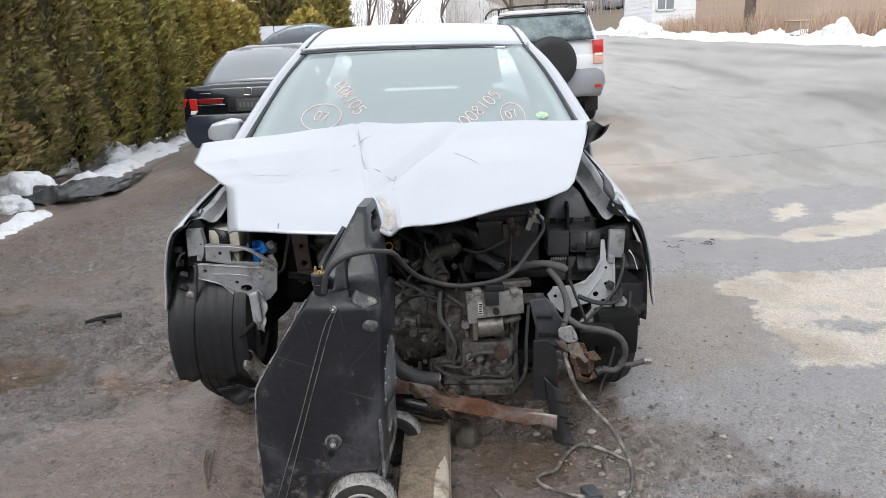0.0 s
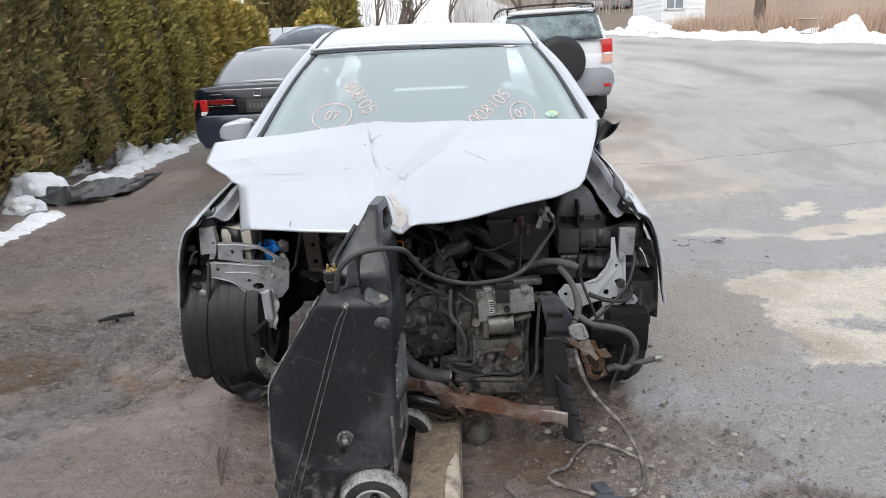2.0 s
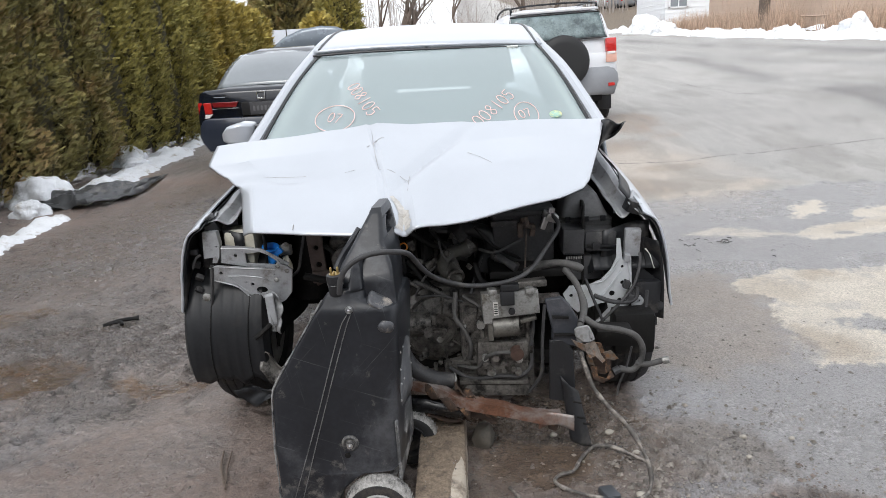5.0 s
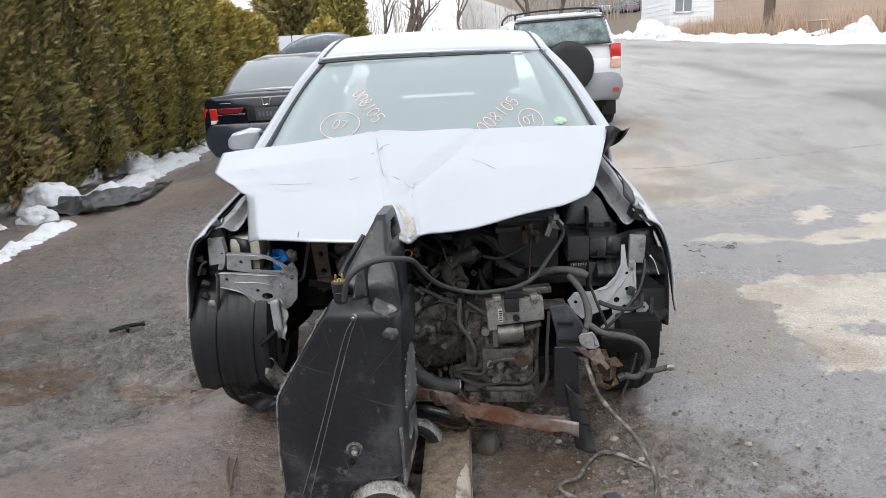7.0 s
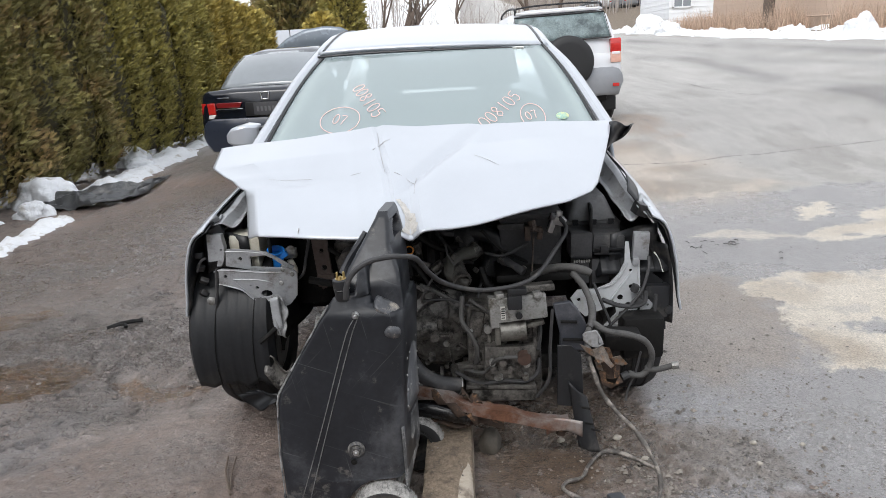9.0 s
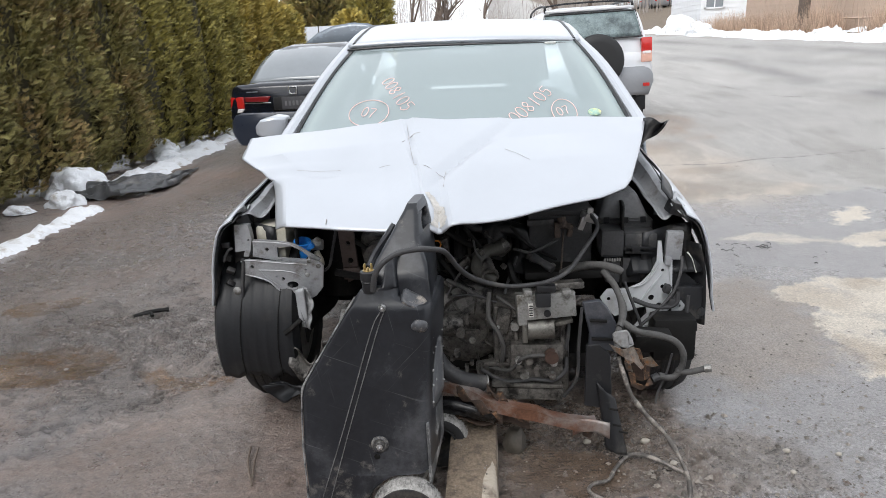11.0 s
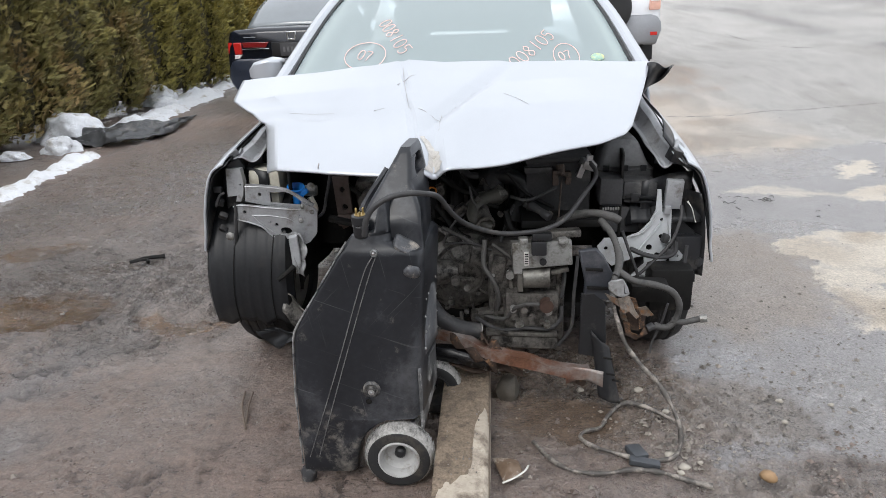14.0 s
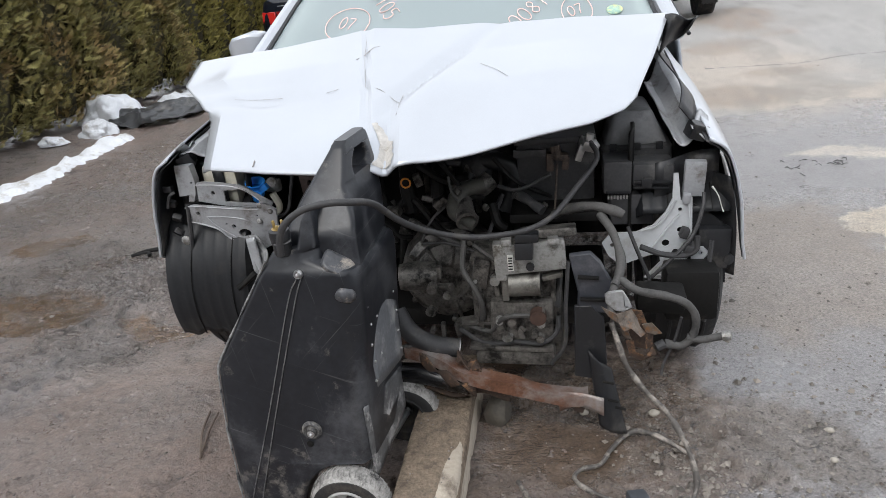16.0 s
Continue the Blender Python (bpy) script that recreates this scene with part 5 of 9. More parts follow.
box(bm, (-0.845, 2.47, 0.66), (0.07, 0.10, 0.10), (0, 0, 0), 0.018)
rsv = part("washer_bottle", bm, M_WHITEPL, sedan, "yellowed white plastic washer bottle", smooth=50)
bm = B()
lathe(bm, (-0.748, 2.43, 0.690), (0.15, -0.3, 0.95), [(0.010, -0.045), (0.015, -0.035), (0.020, -0.008), (0.030, 0.010), (0.033, 0.016), (0.027, 0.016), (0.017, -0.004)], 20)
box(bm, (-0.742, 2.42, 0.662), (0.036, 0.03, 0.045), (10, 30, 0), 0.006)
box(bm, (-0.715, 2.42, 0.685), (0.03, 0.02, 0.02), (0, -30, 0), 0.004)
part("funnel_cap", bm, M_BLUE, rsv, "bright blue plastic filler neck")
bm = B()
lathe(bm, (-0.69, 2.44, 0.70), (0, -1, 0.1), [(0.008, 0), (0.016, 0.002), (0.016, 0.012), (0.008, 0.012)], 14)
box(bm, (-0.70, 2.46, 0.68), (0.05, 0.03, 0.04), (0, 0, 0), 0.008)
part("bolt_boss", bm, M_ALU, sedan)
bm = B()
tube(bm, [(-0.70, 2.44, 0.66), (-0.685, 2.44, 0.61), (-0.715, 2.43, 0.58)], 0.012, 8)
part("washer_hose", bm, M_WHITEPL, sedan, "pale hose")
bm = B()
tube(bm, [(-0.62, 2.46, 0.74), (-0.64, 2.45, 0.66), (-0.655, 2.43, 0.60), (-0.70, 2.42, 0.575)], 0.006, 6)
part("washer_wire", bm, M_CABLE, sedan)
bm = B()
plate(bm, [(-0.625, 0.72), (-0.565, 0.72), (-0.555, 0.53), (-0.60, 0.51), (-0.615, 0.56)], [circle2(-0.59, 0.67, 0.01), circle2(-0.585, 0.60, 0.012)], xz(2.50), 0.02)
box(bm, (-0.58, 2.50, 0.55), (0.07, 0.03, 0.05), (0, 0, 0), 0.008)
part("radiator_stay", bm, mat("dusty_bracket", (0.13, 0.10, 0.09), 0.7, 0.2, 0.35, 20, 0.3), sedan, "dusty brown upright stay")
bm = B()
box(bm, (-0.50, 2.62, 0.64), (0.10, 0.16, 0.10), (0, 0, 0), 0.02)
cyl(bm, (-0.47, 2.46, 0.62), (-0.47, 2.58, 0.62), 0.055, n=20)
part("alternator", bm, M_ENGINE, sedan)
bm = B()
box(bm, (-0.585, 2.34, 0.43), (0.045, 0.03, 0.07), (0, 15, 0), 0.008)
part("bright_fitting", bm, M_ALU, sedan)

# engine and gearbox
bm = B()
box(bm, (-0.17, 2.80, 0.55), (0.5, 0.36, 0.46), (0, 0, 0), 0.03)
engine = part("engine_block", bm, M_DARK, sedan, "oily engine block, bay shade put into its near-black colour")
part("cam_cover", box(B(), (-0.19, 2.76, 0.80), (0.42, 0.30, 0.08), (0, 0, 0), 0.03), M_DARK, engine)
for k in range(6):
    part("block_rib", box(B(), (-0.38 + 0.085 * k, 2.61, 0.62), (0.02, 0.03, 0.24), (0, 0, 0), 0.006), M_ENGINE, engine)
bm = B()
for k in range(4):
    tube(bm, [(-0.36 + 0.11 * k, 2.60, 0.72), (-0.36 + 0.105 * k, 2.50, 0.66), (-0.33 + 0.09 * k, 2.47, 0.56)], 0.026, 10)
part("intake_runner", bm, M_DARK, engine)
bm = B()
lathe(bm, (-0.12, 2.40, 0.36), (0.15, -1, 0.05), [(0.16, -0.16), (0.165, -0.06), (0.155, -0.02), (0.13, 0.0), (0.125, 0.03), (0.08, 0.05), (0.06, 0.05), (0.055, 0.03), (0.02, 0.03)], 32)
gearbox = part("gearbox", bm, M_ENGINE, engine, "grimy cast gearbox housing")
bm = B()
for k in range(12):
    a = 2 * math.pi * k / 12
    c = Vector((-0.12 + 0.147 * math.cos(a), 2.395, 0.36 + 0.147 * math.sin(a)))
    part("flange_bolt", cyl(B(), c, c + Vector((0, -0.025, 0)), 0.010, n=6), M_ALU if k % 3 == 0 else M_ENGINE, gearbox)
for k in range(9):
    a = 2 * math.pi * k / 9
    c = Vector((-0.115, 2.355, 0.36))
    dirv = Vector((math.cos(a), 0, math.sin(a)))
    part("casting_rib", box(B(), c + dirv * 0.1, (0.07, 0.02, 0.008), (0, -math.degrees(a), 0), 0.002), M_ENGINE, gearbox)
bm.free()
bm = B()
box(bm, (0.10, 2.34, 0.33), (0.27, 0.20, 0.34), (0, 0, 0), 0.02)
for k in range(5):
    box(bm, (-0.01 + 0.055 * k, 2.235, 0.36), (0.016, 0.03, 0.22 - 0.02 * (k % 3)), (0, 0, 0), 0.004)
box(bm, (0.0, 2.25, 0.45), (0.05, 0.06, 0.10), (0, 12, 0), 0.012)
box(bm, (-0.05, 2.27, 0.25), (0.10, 0.05, 0.05), (0, -10, 0), 0.012)
part("gearbox_case", bm, M_ENGINE, gearbox, "grimy cast case with ribs")
bm = B()
box(bm, (0.115, 2.215, 0.305), (0.185, 0.05, 0.135), (0, 2, 0), 0.010)
valve = part("valve_body", bm, M_ENGINE, gearbox)
rnd = random.Random(4)
for k in range(14):
    bx, bz = 0.045 + 0.14 * rnd.random(), 0.25 + 0.11 * rnd.random()
    bm = B()
    cyl(bm, (bx, 2.192, bz), (bx, 2.172 - 0.01 * rnd.random(), bz), 0.009 + 0.005 * rnd.random(), n=10)
    part("bolt_head", bm, M_ALU if k % 3 == 0 else M_ENGINE, valve)
bm = B()
cyl(bm, (0.165, 2.19, 0.335), (0.165, 2.16, 0.335), 0.024, n=16)
part("rusty_plug", bm, mat("plug_rust", (0.075, 0.045, 0.035), 0.7, 0.3, 0.4, 40, 0.3), valve, "rusty round plug")
bm = B()
tube(bm, [(-0.05, 2.24, 0.265), (0.02, 2.2, 0.27), (0.055, 2.17, 0.325), (0.09, 2.16, 0.345), (0.14, 2.17, 0.34)], 0.007, 8)
tube(bm, [(-0.045, 2.25, 0.55), (-0.05, 2.22, 0.47), (-0.02, 2.2, 0.42), (0.0, 2.2, 0.36), (-0.005, 2.22, 0.30)], 0.0085, 8)
part("oil_pipe", bm, M_HOSE, gearbox, "dusty bent oil pipes")
bm = B()
tube(bm, [(-0.08, 2.24, 0.255), (0.0, 2.2, 0.228), (0.10, 2.18, 0.245), (0.17, 2.18, 0.240), (0.215, 2.2, 0.265), (0.222, 2.22, 0.31)], 0.0075, 8)
part("oil_hose", bm, M_CABLE, gearbox, "black rubber hose loop")
rnd = random.Random(33)
for k in range(34):
    p = Vector((-0.17 + 0.37 * rnd.random(), 2.255 - 0.03 * rnd.random(), 0.21 + 0.27 * rnd.random()))
    if rnd.random() < 0.55:
        part("casting_boss", cyl(B(), p, p + Vector((0, -0.012 - 0.02 * rnd.random(), 0)), 0.006 + 0.010 * rnd.random(), n=10), M_ALU if k % 4 == 0 else M_ENGINE, gearbox)
    else:
        part("casting_rib", box(B(), p, (0.008 + 0.01 * rnd.random(), 0.02, 0.03 + 0.07 * rnd.random()), (0, rnd.choice((0, 0, 90, 20)), 0), 0.003), M_ENGINE, gearbox)
bm = B()
lathe(bm, (-0.235, 2.30, 0.41), (-1, -0.1, 0), [(0.045, -0.09), (0.047, 0.0), (0.04, 0.03), (0.02, 0.034)], 20)
part("axle_boss", bm, M_ENGINE, gearbox)
bm = B()
box(bm, (0.09, 2.24, 0.185), (0.24, 0.12, 0.05), (0, 2, 0), 0.015)
box(bm, (0.08, 2.22, 0.22), (0.25, 0.09, 0.015), (0, 2, 0), 0.004)
part("sump", bm, M_ENGINE, gearbox)

# control unit with motor
bm = B()
box(bm, (0.150, 2.215, 0.515), (0.195, 0.07, 0.088), (-8, -3, 4), 0.006)
box(bm, (0.062, 2.20, 0.505), (0.03, 0.05, 0.11), (-8, -3, 4), 0.004)
for dx in (0.0, 0.13):
    box(bm, (0.085 + dx, 2.20, 0.565), (0.03, 0.05, 0.02), (-8, -3, 4), 0.004)
abs_unit = part("hydraulic_unit", bm, M_ALU, sedan, "dull aluminium hydraulic unit with white label")
bm = B()
plate(bm, [(0.088, 0.487), (0.104, 0.488), (0.102, 0.535), (0.086, 0.534)], [], xz(2.166, 0.14), 0.002)
part("label_sticker", bm, M_LABEL, abs_unit, "white printed label")
bm = B()
for k in range(5):
    box(bm, (0.095, 2.163 + 0.14 * (0.495 + 0.008 * k - 0.5), 0.495 + 0.008 * k), (0.012, 0.002, 0.003))
part("print_bar", bm, M_DARK, abs_unit)
bm = B()
cyl(bm, (0.085, 2.20, 0.43), (0.175, 2.20, 0.432), 0.038, n=24)
box(bm, (0.075, 2.20, 0.43), (0.02, 0.05, 0.09), (0, 0, 0), 0.004)
box(bm, (0.21, 2.20, 0.455), (0.06, 0.03, 0.015), (0, -14, 0), 0.004)
part("pump_motor", bm, mat("grimy_aluminium", (0.17, 0.165, 0.15), 0.45, 0.5, 0.35, 30, 0.3, 140, second=(0.05, 0.045, 0.04), blot=0.5, blot_scale=14), abs_unit, "grey cylindrical pump motor", smooth=40)
bm = B()
box(bm, (0.135, 2.165, 0.553), (0.05, 0.05, 0.05), (-8, 0, 0), 0.006)
box(bm, (0.145, 2.17, 0.59), (0.065, 0.05, 0.025), (-8, 0, 0), 0.006)
cyl(bm, (0.15, 2.168, 0.50), (0.15, 2.16, 0.50), 0.012, n=12)
part("plug_connector", bm, M_BLACKPL, abs_unit, "black plug")
bm = B()
box(bm, (0.20, 2.24, 0.575), (0.16, 0.06, 0.025), (-8, -3, 0), 0.006)
part("mount_bracket", bm, M_ENGINE, abs_unit, "rusty mounting bracket")

def round_box(x0, x1, y0, y1, z, r=0.02):
    """A level rounded rectangle."""
    out = []
    for cx, cy, a0 in ((x1 - r, y0 + r, -90), (x1 - r, y1 - r, 0), (x0 + r, y1 - r, 90), (x0 + r, y0 + r, 180)):
        out += [Vector((cx + r * math.cos(radians(a0 + a)), cy + r * math.sin(radians(a0 + a)), z)) for a in (0, 30, 60, 90)]
    return out


# battery, hold-down clamp, fuse box, air box
M_CLAMP = mat("old_steel", (0.10, 0.075, 0.062), 0.7, 0.4, 0.5, 40, 0.4, second=(0.03, 0.025, 0.022), blot=0.5, blot_scale=30)
M_DUSTPL = mat("dusty_black_plastic", (0.040, 0.0405, 0.043), 0.5, 0, 0.4, 14, 0.25, 120, second=(0.10, 0.098, 0.094), blot=0.35, blot_scale=9)
bm = B()
box(bm, (0.225, 2.56, 0.675), (0.235, 0.19, 0.19), (0, 0, 0), 0.012)
battery = part("battery", bm, M_DUSTPL, sedan, "black car battery")
bm = B()
box(bm, (0.225, 2.56, 0.775), (0.245, 0.2, 0.02), (0, 0, 0), 0.006)
box(bm, (0.15, 2.45, 0.745), (0.10, 0.02, 0.022), (0, 0, 0), 0.004)
part("battery_lid", bm, M_DUSTPL, battery)
bm = B()
box(bm, (0.232, 2.435, 0.735), (0.065, 0.03, 0.02), (0, 6, 0), 0.004)
box(bm, (0.21, 2.43, 0.715), (0.022, 0.02, 0.045), (0, 0, 0), 0.004)
box(bm, (0.256, 2.43, 0.715), (0.02, 0.02, 0.04), (0, 8, 0), 0.004)
cyl(bm, (0.232, 2.43, 0.73), (0.225, 2.44, 0.765), 0.016, n=10)
cyl(bm, (0.232, 2.425, 0.72), (0.218, 2.38, 0.56), 0.0035, n=6)
part("hold_down_clamp", bm, M_CLAMP, battery, "rusty hold-down clamp and rod")
bm = B()
box(bm, (0.325, 2.44, 0.765), (0.05, 0.05, 0.03), (10, 20, 15), 0.005)
cyl(bm, (0.325, 2.43, 0.77), (0.33, 2.43, 0.80), 0.012, n=10)
box(bm, (0.30, 2.43, 0.745), (0.02, 0.03, 0.05), (0, 20, 0), 0.003)
part("battery_terminal", bm, M_STEEL, battery, "bright metal terminal clamp")
bm = B()
box(bm, (0.225, 2.50, 0.57), (0.28, 0.30, 0.03), (0, 0, 0), 0.008)
part("battery_tray", bm, M_DARK, sedan)
bm = B()
box(bm, (0.405, 2.45, 0.672), (0.082, 0.12, 0.10), (0, 1, 0), 0.010)
fuse = part("fuse_box", bm, M_DUSTPL, sedan, "black plastic fuse box", smooth=40)
bm = B()
box(bm, (0.475, 2.47, 0.565), (0.18, 0.13, 0.10), (0, 1, 0), 0.012)
part("fuse_base", bm, M_DUSTPL, fuse)
part("fuse_lid", box(B(), (0.507, 2.46, 0.672), (0.118, 0.12, 0.068), (0, 2, 0), 0.010), M_DUSTPL, fuse)
for k, (fx, fz, fw) in enumerate(((0.507, 0.655, 0.11), (0.50, 0.638, 0.10), (0.405, 0.628, 0.07))):
    part("fuse_latch", box(B(), (fx, 2.392 + 0.001 * k, fz), (fw, 0.012, 0.008), (0, 3, 0), 0.002), M_LINER, fuse)
part("fuse_latch", box(B(), (0.487, 2.388, 0.655), (0.03, 0.014, 0.03), (0, 0, 0), 0.004), M_BLACKPL, fuse)
rnd = random.Random(61)
for k in range(7):
    part("fuse_terminal", box(B(), (0.378 + 0.009 * k, 2.388, 0.612 + 0.004 * rnd.random()), (0.005, 0.008, 0.010)), M_ALU, fuse)
bm = B()
loft(bm, [round_box(0.375, 0.560, 2.52, 2.80, 0.735), round_box(0.378, 0.556, 2.52, 2.80, 0.745), round_box(0.400, 0.525, 2.55, 2.78, 0.815), round_box(0.410, 0.515, 2.56, 2.77, 0.828)])
air = part("air_box", bm, mat("grey_plastic", (0.150, 0.153, 0.158), 0.5, 0, 0.25, 14, 0.2, second=(0.05, 0.05, 0.05), blot=0.3), sedan, "dusty grey air filter box", smooth=40)
part("air_box_body", loft(B(), [round_box(0.365, 0.575, 2.50, 2.82, 0.66), round_box(0.365, 0.575, 2.50, 2.82, 0.728), round_box(0.372, 0.566, 2.51, 2.81, 0.734)]), M_DUSTPL, air, smooth=40)
for ax in (0.40, 0.47, 0.535):
    part("air_box_clip", box(B(), (ax, 2.502, 0.733), (0.022, 0.012, 0.022), (0, 0, 0), 0.003), M_LINER, air)
bm = B()
tube(bm, [(-0.03, 2.50, 0.62), (0.0, 2.52, 0.72), (0.06, 2.56, 0.72), (0.09, 2.58, 0.62), (0.06, 2.56, 0.52)], 0.042, 14)
part("intake_hose", bm, M_BLACKPL, sedan, "black intake hose", smooth=60)
bm = B()
lathe(bm, (-0.045, 2.34, 0.585), (0.25, -1, -0.35), [(0.03, -0.10), (0.03, 0.0), (0.034, 0.004), (0.034, 0.018), (0.026, 0.02), (0.022, 0.0)], 20)
tube(bm, [(-0.09, 2.46, 0.60), (-0.06, 2.44, 0.635), (-0.01, 2.46, 0.64), (0.02, 2.48, 0.66)], 0.032, 12)
part("water_outlet", bm, M_ENGINE, sedan, "cast water outlet")
bm = B()
tube(bm, [(-0.24, 2.12, 0.385), (-0.20, 2.09, 0.335), (-0.14, 2.08, 0.30), (-0.07, 2.10, 0.275)], 0.028, 14)
lh = part("lower_hose", bm, M_CABLE, sedan, "thick black radiator hose", smooth=60)
part("hose_rim", lathe(B(), (-0.068, 2.10, 0.2745), (0.9, 0.2, -0.3), [(0.022, 0), (0.029, 0), (0.030, 0.003), (0.021, 0.004)], 18), M_ALU, lh, "worn bright rim")
bm = B()
rnd = random.Random(9)
for k in range(22):
    p = Vector((-0.45 + 0.50 * rnd.random(), 2.40 + 0.2 * rnd.random(), 0.40 + 0.36 * rnd.random()))
    d = Vector((rnd.uniform(-0.12, 0.12), rnd.uniform(-0.03, 0.06), rnd.uniform(-0.1, 0.1)))
    part("engine_hose", tube(B(), [p, p + d * 0.6 + Vector((0, -0.02, -0.02)), p + d * 1.5], 0.006 + 0.009 * rnd.random(), 7), M_DARK if k % 5 else M_CABLE, sedan)
bm = B()
for k in range(14):
    p = Vector((-0.42 + 0.4 * rnd.random(), 2.40 + 0.12 * rnd.random(), 0.40 + 0.3 * rnd.random()))
    part("engine_fitting", box(B(), p, (0.02 + 0.06 * rnd.random(), 0.03, 0.015 + 0.04 * rnd.random()), (rnd.uniform(-30, 30), rnd.uniform(-40, 40), rnd.uniform(-30, 30)), 0.004), M_ENGINE, sedan)
bm = B()
tube(bm, [(0.005, 2.44, 0.655), (-0.06, 2.42, 0.640), (-0.085, 2.38, 0.605), (-0.06, 2.36, 0.580), (-0.02, 2.35, 0.560)], 0.026, 14, wob=0.15)
part("coolant_hose", bm, mat("grey_rubber", (0.060, 0.058, 0.050), 0.6, 0, 0.35, 30, 0.4, 150, second=(0.03, 0.028, 0.024), blot=0.4, blot_scale=16), sedan, "dusty grey coolant hose", smooth=60)
bm = B()
tube(bm, [(-0.06, 2.52, 0.70), (0.02, 2.50, 0.715), (0.09, 2.50, 0.69), (0.105, 2.49, 0.64)], 0.030, 14)
part("breather_hose", bm, M_BLACKPL, sedan, "black breather hose", smooth=60)
bm = B()
tube(bm, [(0.10, 2.42, 0.63), (0.14, 2.38, 0.62), (0.185, 2.34, 0.598)], 0.015, 10, wob=0.2)
part("vacuum_hose", bm, M_CABLE, sedan, "", smooth=60)
for k, (px, pz) in enumerate(((0.10, 0.635), (0.19, 0.597), (0.01, 0.60), (-0.07, 0.655))):
    part("hose_clip", box(B(), (px, 2.385, pz), (0.014, 0.02, 0.018), (10 * k, 30, 20 * k), 0.003), M_ENGINE, sedan)
for k, line in enumerate(([(-0.10, 2.40, 0.70), (-0.09, 2.38, 0.66), (-0.07, 2.37, 0.63)], [(0.06, 2.44, 0.62), (0.03, 2.40, 0.55), (0.01, 2.36, 0.50)], [(-0.20, 2.36, 0.56), (-0.14, 2.33, 0.54), (-0.07, 2.32, 0.50)],
                          [(-0.19, 2.35, 0.50), (-0.10, 2.30, 0.52), (-0.02, 2.28, 0.50)], [(-0.02, 2.26, 0.53), (0.03, 2.24, 0.50), (0.05, 2.24, 0.48)], [(0.22, 2.26, 0.48), (0.23, 2.24, 0.42), (0.22, 2.22, 0.34)], [(-0.12, 2.40, 0.60), (-0.16, 2.37, 0.57), (-0.20, 2.36, 0.50)])):
    part("engine_wire", tube(B(), line, 0.0045 + 0.002 * (k % 3), 6), M_CABLE if k % 2 else M_HOSE, sedan)
bm = B()
lathe(bm, (-0.235, 2.40, 0.685), (0, -1, 0), [(0.012, 0), (0.016, 0.003), (0.018, 0.0), (0.016, -0.003), (0.012, 0)], 14)
part("dipstick_ring", bm, mat("orange_plastic", (0.6, 0.22, 0.03), 0.5, 0, 0.15), sedan, "orange dipstick ring")

# right headlamp carrier
bm = B()
plate(bm, [(0.557, 0.689), (0.570, 0.689), (0.578, 0.608), (0.610, 0.618), (0.614, 0.447), (0.542, 0.365), (0.477, 0.373), (0.525, 0.422), (0.521, 0.449), (0.489, 0.443), (0.440, 0.425), (0.410, 0.413), (0.374, 0.447), (0.356, 0.486), (0.381, 0.516), (0.455, 0.518), (0.501, 0.537), (0.535, 0.573), (0.555, 0.616)],
      [circle2(0.577, 0.582, 0.006), circle2(0.578, 0.521, 0.008), circle2(0.539, 0.481, 0.011), circle2(0.567, 0.451, 0.011), circle2(0.387, 0.479, 0.007)], xz(2.345, 0.08), 0.006)
carrier_r = part("headlamp_carrier", bm, mat("pale_inner_paint", (0.52, 0.54, 0.56), 0.42, 0.25, 0.12, 14, 0.1, second=(0.3, 0.28, 0.25), blot=0.25), sedan, "curved pale grey headlamp carrier", smooth=30)
for line in ([(0.600, 0.60), (0.606, 0.52), (0.604, 0.455), (0.545, 0.385), (0.50, 0.384)], [(0.563, 0.615), (0.545, 0.575), (0.51, 0.535), (0.47, 0.522)], [(0.575, 0.57), (0.545, 0.53), (0.50, 0.47)]):
    part("pressed_edge", tube(B(), [(a, 2.341 + 0.08 * (b - 0.5), b) for a, b in line], 0.0035, 5), carrier_r.data.materials[0], carrier_r)
bm = B()
box(bm, (0.614, 2.365, 0.672), (0.058, 0.03, 0.105), (4, 2, -3), 0.006)
box(bm, (0.593, 2.352, 0.618), (0.022, 0.03, 0.028), (4, 6, -3), 0.004)
part("upper_bracket", bm, M_INNER, sedan, "grey upright bracket")
bm = B()
plate(bm, [(0.61, 0.433), (0.645, 0.433), (0.655, 0.453), (0.643, 0.472), (0.61, 0.472)], [circle2(0.635, 0.453, 0.007)], xz(2.33), 0.004)
part("fixing_tab", bm, carrier_r.data.materials[0], sedan, "pale tab with a hole")
bm = B()
for p in ((0.585, 2.315, 0.525), (0.61, 2.31, 0.49), (0.595, 2.30, 0.48)):
    box(bm, p, (0.022, 0.03, 0.03), (0, 20, 0), 0.004)
tube(bm, [(0.46, 2.28, 0.50), (0.52, 2.28, 0.475), (0.58, 2.29, 0.465), (0.615, 2.295, 0.48), (0.618, 2.30, 0.52)], 0.009, 8)
tube(bm, [(0.46, 2.28, 0.37), (0.53, 2.28, 0.44), (0.60, 2.29, 0.52), (0.63, 2.31, 0.60), (0.635, 2.33, 0.64)], 0.0055, 6)
tube(bm, [(0.42, 2.24, 0.58), (0.45, 2.23, 0.50), (0.48, 2.23, 0.42), (0.475, 2.23, 0.38)], 0.0055, 6)
part("clip_wiring", bm, M_CABLE, sedan, "black wires clipped to the carrier")

# black plastic duct and skirt, hanging
bm = B()
